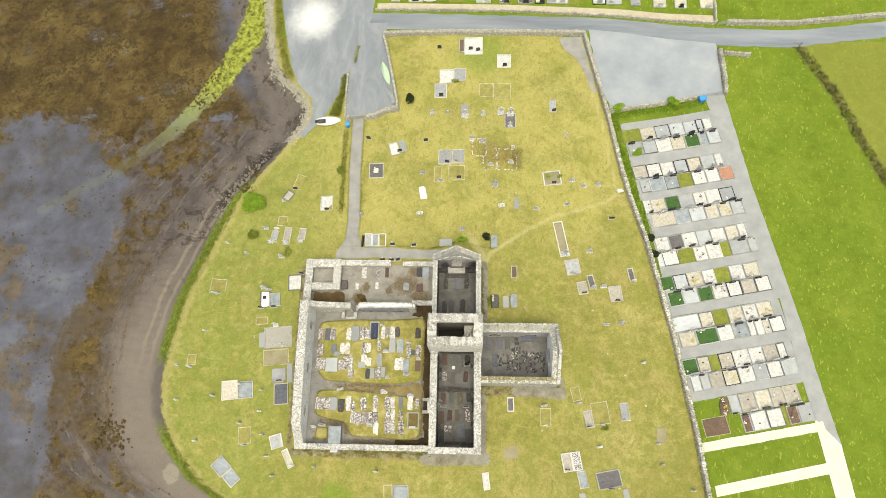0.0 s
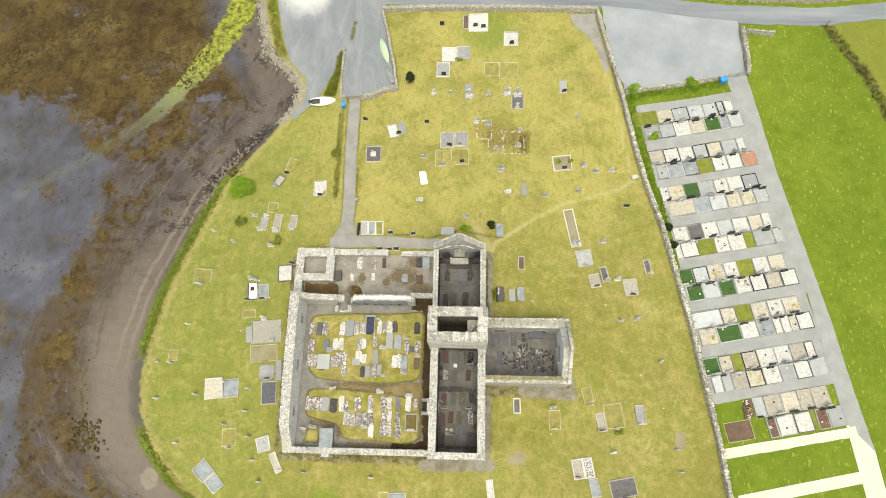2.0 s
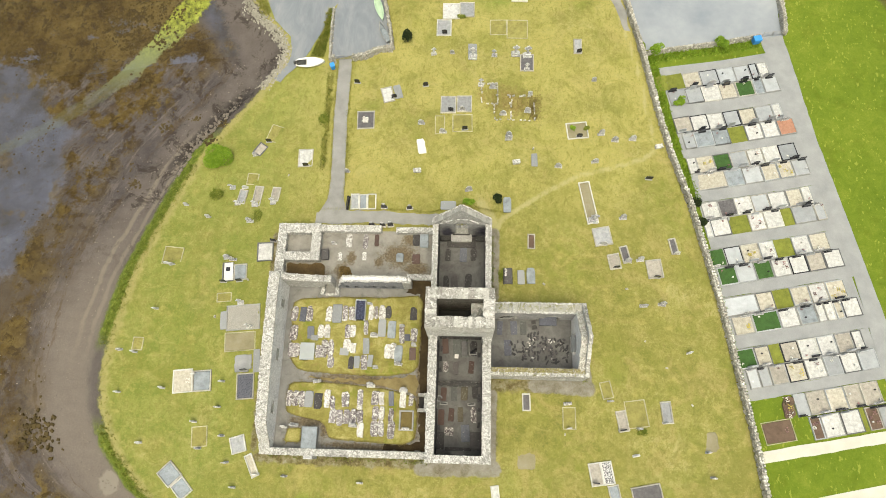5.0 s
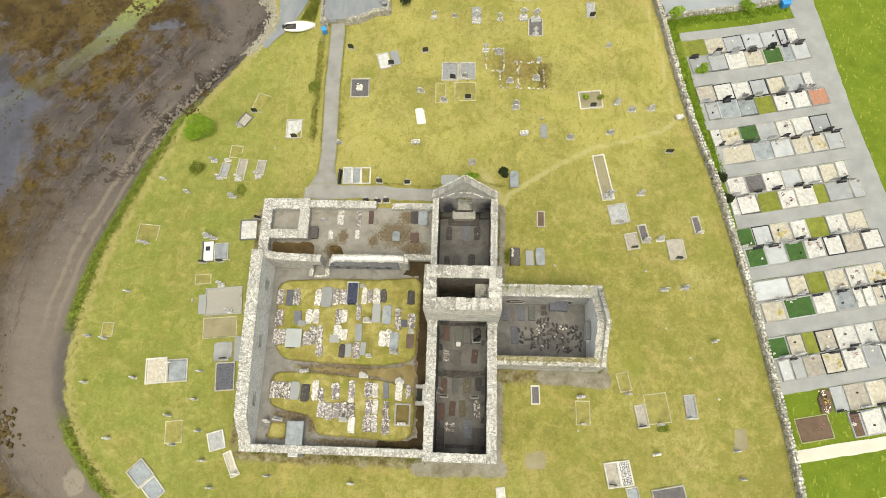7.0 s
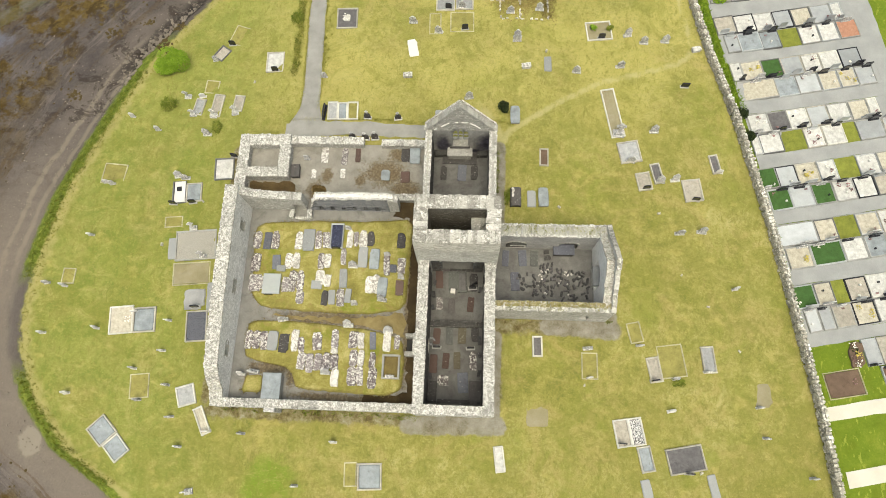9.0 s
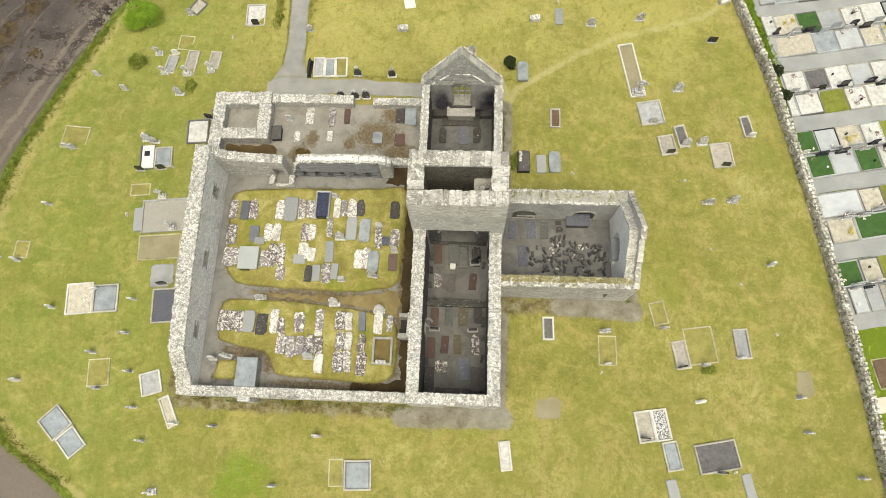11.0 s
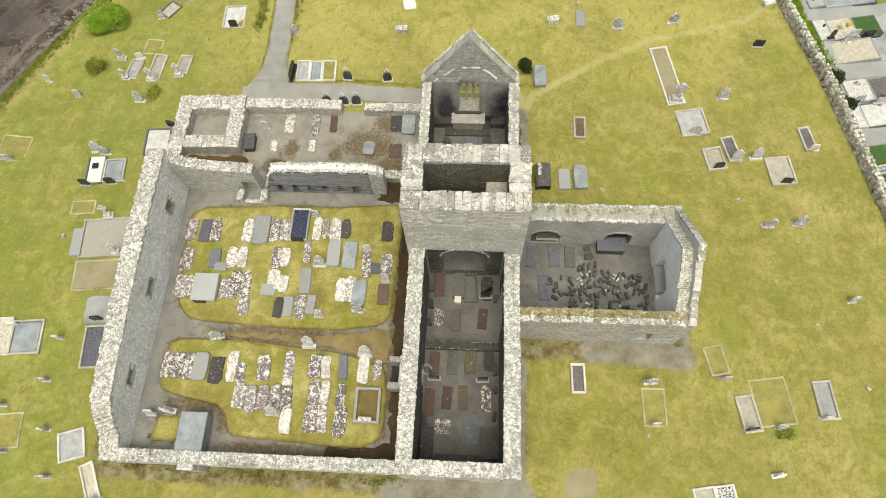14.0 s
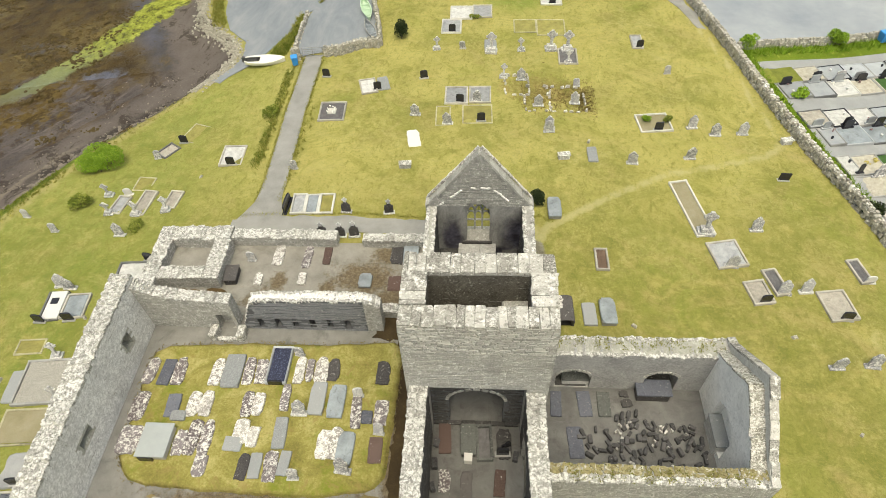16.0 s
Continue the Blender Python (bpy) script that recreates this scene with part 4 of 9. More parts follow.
def wall(name, p0, p1, thick, base, tops, openings=(), label="", seed=1, stones="rubble", faces_on=(1, 1), coping=True, rag=0.12, cap_mat="coping", core_mat="mortar",
         cap_len=(0.13, 0.34), group="", parts_cap=False, slope_cap=False, rot=ABBEY, block=(0.22, 0.6), course=(0.13, 0.25), fill=None, singles=None, inner=None, moss=None, flat=None, face_from=None):
    """A rubble wall from p0 to p1 (the line of its right-hand face seen along it; it is thick to the left).
    tops: (distance along, height) pairs; openings: (from, to, sill, head, arched)."""
    rng = random.Random(seed)
    L = math.dist(p0, p1)
    ux, uy = (p1[0] - p0[0]) / L, (p1[1] - p0[1]) / L
    nx, ny = uy, -ux
    tu, tz = [t[0] for t in tops], [t[1] for t in tops]
    step = 0.3
    k = max(1, int(L / step))
    jag = [rng.uniform(-rag, rag) for _ in range(k + 1)]

    def top(u):
        return float(np.interp(u, tu, tz) + np.interp(u, [L * i / k for i in range(k + 1)], jag))

    def heads(u):
        out = []
        for a, b, s, h, arched in openings:
            if a < u < b:
                if arched:
                    r = (b - a) / 2
                    q = (u - (a + b) / 2) / r
                    h = h - arched * (1 - math.sqrt(max(0, 1 - q * q)))
                out.append((s, h))
        return out

    def solid(u, z):
        return z < top(u) - 0.03 and not any(s - 0.04 < z < h + 0.04 for s, h in heads(u))

    root = empty(name, rot @ Matrix(((ux, -uy, 0, p0[0]), (uy, ux, 0, p0[1]), (0, 0, 1, 0), (0, 0, 0, 1))), label, "wall", group, "structure")
    # core, in the wall's own axes: u along, t across (0 = right face, thick = left face)
    verts, faces = [], []
    cuts = sorted({round(L * i / k, 4) for i in range(k + 1)} | {c for o in openings for c in o[:2]})
    for a, b in zip(cuts, cuts[1:]):
        if b - a < 0.01:
            continue
        m = (a + b) / 2
        spans, z = [], base
        for s, h in sorted(heads(m)):
            if s > z:
                spans.append((z, s, s))
            z = max(z, h)
        if top(m) > z:
            spans.append((z, top(a), top(b)))
        for z0, za, zb in spans:
            q = len(verts)
            for uu, z1 in ((a, za), (b, zb)):
                for tt in (0.0, thick):
                    for zz in (z0, z1):
                        verts.append((uu, tt, zz))
            faces += [tuple(q + i for i in f) for f in ((0, 1, 3, 2), (4, 6, 7, 5), (0, 4, 5, 1), (2, 3, 7, 6), (1, 5, 7, 3), (0, 2, 6, 4))]
    for a, b, s, h, arched in openings if fill else ():
        q = len(verts)
        for uu in (a, b):
            for tt in fill:
                for zz in (s, h):
                    verts.append((uu, tt, zz))
        faces += [tuple(q + i for i in f) for f in ((0, 1, 3, 2), (4, 6, 7, 5), (0, 4, 5, 1), (2, 3, 7, 6), (1, 5, 7, 3), (0, 2, 6, 4))]
    raw("wall_core", verts, faces, M[core_mat], root)
    verts, faces = [], []
    zmax = max(tz) + rag
    if singles:
        place_singles(root, L, singles, zmax, solid, rng, course, block)
    if faces_on[0]:
        course_stones(verts, faces, (0, 0, 0), (1, 0, 0), (0, 0, 1), (0, -1, 0), L, face_from or base, zmax if not singles else singles, solid, rng, course, block)
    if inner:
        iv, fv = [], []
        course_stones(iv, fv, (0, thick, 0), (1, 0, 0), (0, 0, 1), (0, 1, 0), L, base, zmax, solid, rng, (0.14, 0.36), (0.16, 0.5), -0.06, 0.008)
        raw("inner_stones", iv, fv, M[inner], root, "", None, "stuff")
    elif faces_on[1]:
        course_stones(verts, faces, (0, thick, 0), (1, 0, 0), (0, 0, 1), (0, 1, 0), L, base, zmax, solid, rng, course, block)
        # the far face winds the other way
    for u_end, sgn in ((0, -1), (L, 1)):
        course_stones(verts, faces, (u_end, 0, 0), (0, 1, 0), (0, 0, 1), (sgn, 0, 0), thick, base, zmax, lambda t, z, e=u_end: z < top(min(max(e, 0.01), L - 0.01)) - 0.05, rng, course, block)
    raw("facing_stones", verts, faces, M[stones], root, "", None, "stuff")
    if coping:
        cv, cf, mv, mf = [], [], [], []
        a = 0.0
        while parts_cap and a < L - 0.1:
            stop = min([u for u in tu if u > a + 0.02] + [L])
            w = min(rng.uniform(*cap_len), L - a)
            if slope_cap and (a + w > stop or stop - a - w < 0.2):
                w = stop - a
            zc = (top(a) + top(min(a + w, L))) / 2
            h = rng.uniform(0.04, 0.09)
            bm = box(-0.5, 0.5, -0.5, 0.5, -0.5, 0.5, 0.05, 0.035)
            rise = math.degrees(math.atan2(top(min(a + w, L)) - top(a), w)) if slope_cap else rng.uniform(-1.5, 1.5)
            ob = part("coping_stone", bm, M[cap_mat], root, "", pose(a + w / 2, thick / 2 + rng.uniform(-0.04, 0.04), zc + 0.02 + (h / 2 if not slope_cap else 0), rng.uniform(-2, 2), -rise, rng.uniform(-3, 3)))
            ob.scale = ((w - 0.02) / math.cos(radians(rise)), thick + rng.uniform(-0.02, 0.1), h + (0.08 if slope_cap else 0.12))
            a += w
        if not parts_cap:
            bands = [(0.0, thick, cv, cf, 0.0)]
            if flat:  # rims of stone on both edges of a mortared top
                bands = [(0.0, 0.24, cv, cf, 0.0), (thick - 0.24, thick, cv, cf, 0.0)]
                fv, ff = [], []
                n = max(2, int(L / 0.25))
                for i in range(n + 1):
                    for j in range(5):
                        fv.append((L * i / n, 0.14 + (thick - 0.28) * j / 4, top(min(max(L * i / n, 0.01), L - 0.01)) + rng.uniform(0.0, 0.03)))
                for i in range(n):
                    for j in range(4):
                        q = i * 5 + j
                        ff.append((q, q + 5, q + 6, q + 1))
                raw("mortar_top", fv, ff, M[flat], root)
            if moss:
                bands = [(0.0, moss, cv, cf, 0.0), (moss, thick, mv, mf, 0.0)]
            for t0, t1, pv, pf, drop in bands:
                cap_stones(pv, pf, L, t0, t1, top, rng, cap_len, drop)
        if cv:
            raw("coping_stones", cv, cf, M[cap_mat], root, "", None, "stuff")
        if mv:
            raw("mossy_stones", mv, mf, M["mossy_top"], root, "", None, "stuff")
    return root


# church: nave, tower, chancel, transept (abbey axes: x across, y towards the chancel)
CW, CE = -5.15, 2.25
wall("wall_nave_west", (CW, 13.6), (CW, -0.7), 1.0, 0.0, [(0, 7.1), (5, 7.0), (9, 6.9), (14.3, 7.0)], [(6.9, 8.1, 1.2, 3.2, 0.5)], "grey lichened rubble nave wall beside the cloister", 11, inner="rubble_dark")
wall("wall_nave_east", (CE, -0.7), (CE, 13.6), 1.0, 0.0, [(0, 7.1), (8, 7.0), (11, 6.5), (14.3, 6.5)], [(10.2, 13.0, 0.4, 4.6, 1.2)], "grey lichened rubble nave wall", 12, inner="rubble_dark")
wall("wall_nave_south", (CW + 1.0, -0.7), (CE - 1.0, -0.7), 0.85, 0.0, [(0, 7.0), (2.7, 6.9), (5.4, 7.0)], [(1.9, 3.5, 0.5, 3.0, 0.8)], "grey rubble end wall of the nave with pale coping", 13, inner="rubble_dark")
wall("wall_tower_south", (-5.3, 13.6), (2.4, 13.6), 1.15, 0.0, [(0, 13.0), (7.7, 13.0)], [(1.15, 6.55, 0.0, 6.95, 0), (3.65, 3.85, 7.5, 7.75, 0)], "coursed grey rubble tower wall over a wide arch", 14, parts_cap=True, rag=0.03, cap_len=(0.4, 0.72), block=(0.22, 0.75), course=(0.08, 0.16), singles=10.7, cap_mat="flag_top", inner="rubble_shade", stones="tower_stone")
# Set-back arch wall: dark stone, with the shade under the tower in its colour.
wall("wall_tower_arch", (-4.15, 14.4), (1.25, 14.4), 0.33, 0.0, [(0, 7.0), (5.4, 7.0)], [(1.05, 4.3, 0.4, 5.2, 1.3)], "dark rubble wall pierced by the tower arch", 37, rag=0.0, coping=False, faces_on=(1, 0), stones="rubble_dark", core_mat="slate_core", course=(0.08, 0.16), block=(0.22, 0.7))
wall("wall_tower_north", (2.4, 18.05), (-5.3, 18.05), 1.25, 0.0, [(0, 13.0), (7.7, 13.0)], [(2.0, 5.7, 0.4, 5.0, 1.4)], "coursed grey rubble tower wall facing the chancel", 15, parts_cap=True, rag=0.03, cap_len=(0.4, 0.72), block=(0.22, 0.75), course=(0.08, 0.16), cap_mat="flag_top", inner="rubble_shade", stones="tower_stone")
wall("wall_tower_west", (-5.3, 16.8), (-5.3, 14.75), 1.25, 0.0, [(0, 13.1), (2.05, 13.1)], (), "coursed grey rubble tower side wall", 16, parts_cap=True, rag=0.03, cap_len=(0.4, 0.72), course=(0.08, 0.16), cap_mat="flag_top", inner="rubble_shade", stones="tower_stone")
wall("wall_tower_east", (2.4, 14.75), (2.4, 16.8), 1.25, 0.0, [(0, 13.1), (2.05, 13.1)], (), "coursed grey rubble tower side wall", 17, parts_cap=True, rag=0.03, cap_len=(0.4, 0.72), course=(0.08, 0.16), cap_mat="flag_top", inner="rubble_shade", stones="tower_stone")
wall("wall_chancel_west", (CW, 27.9), (CW, 18.05), 0.68, 0.0, [(0, 6.3), (9.8, 6.1)], (), "grey rubble chancel wall with flat mortared top", 18, inner="rubble_dark", flat="cap_mortar")
wall("wall_chancel_east", (CE, 18.05), (CE, 27.9), 0.74, 0.0, [(0, 6.2), (9.8, 6.3)], [(4.2, 5.0, 2.6, 4.6, 0.4)], "grey rubble chancel wall with lichened top", 19, inner="rubble_dark", flat="mortar")
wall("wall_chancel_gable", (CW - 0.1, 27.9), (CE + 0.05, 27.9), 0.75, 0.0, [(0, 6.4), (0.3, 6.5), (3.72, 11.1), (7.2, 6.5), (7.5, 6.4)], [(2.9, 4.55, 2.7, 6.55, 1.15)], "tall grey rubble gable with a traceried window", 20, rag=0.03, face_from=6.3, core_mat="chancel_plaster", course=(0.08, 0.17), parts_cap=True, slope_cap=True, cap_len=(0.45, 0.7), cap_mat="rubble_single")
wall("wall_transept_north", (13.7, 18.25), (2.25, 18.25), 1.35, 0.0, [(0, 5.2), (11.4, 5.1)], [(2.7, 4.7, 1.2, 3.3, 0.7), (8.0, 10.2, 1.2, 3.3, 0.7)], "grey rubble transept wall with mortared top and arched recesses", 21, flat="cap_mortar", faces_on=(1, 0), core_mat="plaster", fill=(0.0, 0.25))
wall("wall_transept_south", (2.25, 9.3), (13.7, 9.3), 0.95, 0.0, [(0, 5.5), (11.4, 5.5)], [(8.6, 9.5, 1.6, 3.4, 0.4)], "grey rubble transept wall with mossy top", 22, moss=0.42, inner="rubble_dark")
wall("wall_transept_gable", (13.85, 9.3), (13.85, 18.25), 0.42, 0.0, [(0, 5.6), (0.5, 5.7), (4.5, 8.8), (8.4, 5.5), (8.95, 5.3)], (), "grey rubble gable end of the transept with pale coping", 23, rag=0.03, faces_on=(1, 0), core_mat="render", parts_cap=True, slope_cap=True, cap_len=(0.6, 1.0), cap_mat="flag_top")
wall("wall_transept_gable_inner", (13.43, 9.9), (13.43, 17.6), 0.75, 0.0, [(0, 5.3), (0.3, 5.4), (3.9, 7.9), (7.3, 5.3), (7.7, 5.1)], [(2.4, 5.0, 1.6, 4.5, 1.2)], "rendered inner leaf of the transept gable with mossy ledge", 36, rag=0.08, faces_on=(0, 0), core_mat="gable_render", fill=(0.0, 0.2), cap_mat="mossy_single", cap_len=(0.35, 0.6), parts_cap=True, slope_cap=True)
# cloister and east range
wall("wall_cloister_west", (-25.4, 21.3), (-25.4, -0.5), 1.3, 0.0, [(0, 6.4), (8, 6.2), (14, 5.8), (18.2, 5.4), (19.2, 4.6), (20.4, 3.2), (21.8, 2.6)], [(3.0, 3.9, 3.0, 4.3, 0.2), (9.2, 10.5, 3.25, 4.0, 0), (15.9, 16.9, 3.0, 3.8, 0)], "high grey rubble cloister wall with broken end", 24, rag=0.1, fill=(0.0, 0.18), inner="rubble_pale", core_mat="cap_mortar")
wall("wall_cloister_south", (-24.1, -0.5), (-5.15, -0.5), 0.8, 0.0, [(0, 2.9), (8, 3.0), (19, 3.1)], (), "low rubble cloister wall with lichened top", 25)
wall("wall_cloister_north", (-24.1, 20.5), (-18.0, 20.5), 0.85, 0.0, [(0, 6.0), (1.2, 5.2), (3.2, 4.7), (6.1, 4.5)], [(4.8, 5.85, 1.5, 3.1, 0)], "grey rubble cloister wall with a small doorway", 26, rag=0.06, fill=(0.6, 0.85))
wall("wall_cloister_north_slate", (-17.5, 20.5), (-8.95, 20.5), 0.85, 0.0, [(0, 2.0), (0.4, 3.2), (1.0, 4.6), (1.6, 4.8), (4.2, 4.8), (4.6, 4.9), (8.55, 4.9)], [(1.0 + i * 1.2, 1.4 + i * 1.2, 1.75, 2.75, 0.2) for i in range(6)], "dark slaty rubble wall with a row of small niches", 27, course=(0.07, 0.14), block=(0.25, 0.8), stones="slate_face", core_mat="slate_core", fill=(0.65, 0.85), rag=0.03, flat="rubble_pale")
wall("wall_cloister_north_end", (-8.95, 20.5), (-7.9, 20.5), 0.85, 0.0, [(0, 4.85), (0.7, 4.6), (1.05, 4.3)], (), "lichened broken end of the slaty cloister wall", 38, rag=0.05, stones="rubble", flat="rubble_pale")
wall("wall_range_north", (-20.4, 28.0), (-12.3, 28.0), 0.9, 0.0, [(0, 2.5), (8.2, 2.4)], (), "low ruined wall of the east range", 28)
wall("wall_range_north_end", (-10.3, 28.0), (-5.25, 28.0), 0.75, 0.0, [(0, 2.3), (5.1, 2.3)], (), "low ruined wall of the east range", 29)
wall("wall_room_north", (-26.1, 27.7), (-20.4, 27.7), 1.3, 0.0, [(0, 2.5), (5.7, 2.6)], (), "low thick wall of a ruined room", 30)
wall("wall_room_west", (-26.1, 27.7), (-26.1, 21.3), 1.15, 0.0, [(0, 2.5), (6.4, 2.6)], (), "low thick wall of a ruined room", 31)
wall("wall_room_south", (-24.9, 23.9), (-21.5, 23.9), 1.1, 0.0, [(0, 2.6), (3.4, 2.6)], (), "low thick wall of a ruined room", 32)
wall("wall_room_east", (-20.3, 23.9), (-20.3, 27.7), 1.2, 0.0, [(0, 2.6), (3.8, 2.6)], (), "low thick wall of a ruined room", 33)
wall("wall_range_south_end", (-8.6, 21.6), (-5.15, 21.6), 0.7, 0.0, [(0, 2.2), (3.4, 2.2)], (), "low ruined wall stub by the chancel", 34)


def floor_slab(name, x0, x1, y0, y1, z, mat, label, n=24, bump=0.02, seed=3):
    rng = random.Random(seed)
    verts, faces = [], []
    for j in range(n + 1):
        for i in range(n + 1):
            verts.append((x0 + (x1 - x0) * i / n, y0 + (y1 - y0) * j / n, z + rng.uniform(-bump, bump)))
    for j in range(n):
        for i in range(n):
            q = j * (n + 1) + i
            faces.append((q, q + 1, q + n + 2, q + n + 1))
    ob = raw(name, verts, faces, mat, None, "", ABBEY)
    return tagged(ob, label, "floor", kind="structure")


def on_abbey(*patches):
    return [(*(ABBEY @ Vector((x, y, 0)))[:2], rx, ry) for x, y, rx, ry in patches]


RANGE_FLOOR = patchy_mat("range_gravel", (0.17, 0.158, 0.138), (0.24, 0.228, 0.203), (0.31, 0.298, 0.27),
                         on_abbey((-9.8, 25.0, 2.6, 1.7), (-7.5, 23.2, 1.8, 1.2), (-8.4, 27.2, 1.2, 0.9), (-17.4, 22.6, 1.0, 1.5), (-22, 22.5, 3.2, 1.1), (-16.2, 24.6, 0.7, 1.0), (-12.5, 24.0, 0.7, 0.8)))
CLOISTER_FLOOR = patchy_mat("cloister_gravel", (0.145, 0.141, 0.13), (0.205, 0.2, 0.188), (0.275, 0.27, 0.255),
                            on_abbey((-13.5, 8.6, 7.5, 0.9), (-8, 8.2, 2.0, 1.3), (-17.9, 2.6, 0.6, 1.2), (-20.0, 3.5, 2.6, 0.7), (-13.0, 0.7, 6.0, 0.45), (-6.4, 10, 0.6, 10)))
floor_slab("floor_nave", -4.3, 1.4, -0.2, 18.5, 0.95, M["floor_dark"], "damp dark gravel floor of the roofless nave")
floor_slab("floor_chancel", -4.7, 1.75, 17.5, 28.0, 1.15, M["floor_dark"], "damp dark gravel floor of the chancel", seed=4)
floor_slab("floor_transept", 1.5, 13.2, 9.8, 17.8, 1.1, M["floor_grey"], "damp dark gravel floor of the transept", seed=5)
floor_slab("floor_cloister", -24.6, -4.6, -0.1, 21.0, 1.5, CLOISTER_FLOOR, "grey gravel walk of the cloister", seed=6)
floor_slab("floor_range", -25.4, -4.6, 20.9, 28.4, 1.5, RANGE_FLOOR, "gravel floor of the ruined east range with dead moss", seed=7)


LUMP = [(-1, -1, -1), (1, -1, -1), (1, 1, -1), (-1, 1, -1), (-0.72, -0.72, 1), (0.72, -0.72, 1), (0.72, 0.72, 1), (-0.72, 0.72, 1)]
LUMP_F = [(0, 3, 2, 1), (4, 5, 6, 7), (0, 1, 5, 4), (1, 2, 6, 5), (2, 3, 7, 6), (3, 0, 4, 7)]


def lump(verts, faces, x, y, z, l, w, h, a, rng):
    """A rough block of stone."""
    q = len(verts)
    c, s = math.cos(a), math.sin(a)
    for vx, vy, vz in LUMP:
        px, py, pz = vx * l / 2 * rng.uniform(0.75, 1.1), vy * w / 2 * rng.uniform(0.75, 1.1), vz * h / 2 * rng.uniform(0.75, 1.1)
        verts.append((x + px * c - py * s, y + px * s + py * c, z + pz))
    faces += [tuple(q + i for i in f) for f in LUMP_F]


M["drywall_single"] = stone_mat("single_field_stone", (0.14, 0.13, 0.108), (0.29, 0.275, 0.235), (0.46, 0.44, 0.385), 0.48, "object")


# ---- stones and graves ----
def prism(outline, y0, y1, bevel=0.0):
    """A flat outline in x and z, thick from y0 to y1."""
    bm = bmesh.new()
    vs = [bm.verts.new((x, y0, z)) for x, z in outline]
    f = bm.faces.new(vs)
    bm.normal_update()
    r = bmesh.ops.extrude_face_region(bm, geom=[f])
    bmesh.ops.translate(bm, vec=(0, y1 - y0, 0), verts=[v for v in r["geom"] if isinstance(v, bmesh.types.BMVert)])
    bmesh.ops.recalc_face_normals(bm, faces=bm.faces)
    if bevel:
        bmesh.ops.bevel(bm, geom=list(bm.edges), offset=bevel, segments=1, affect="EDGES")
    return bm


def arch(w, h, rise, n=8):
    pts = [(-w / 2, 0), (w / 2, 0)]
    for i in range(n + 1):
        a = math.pi * i / n
        pts.append((w / 2 * math.cos(a), h - rise + rise * math.sin(a)))
    return pts


PROTO = {}


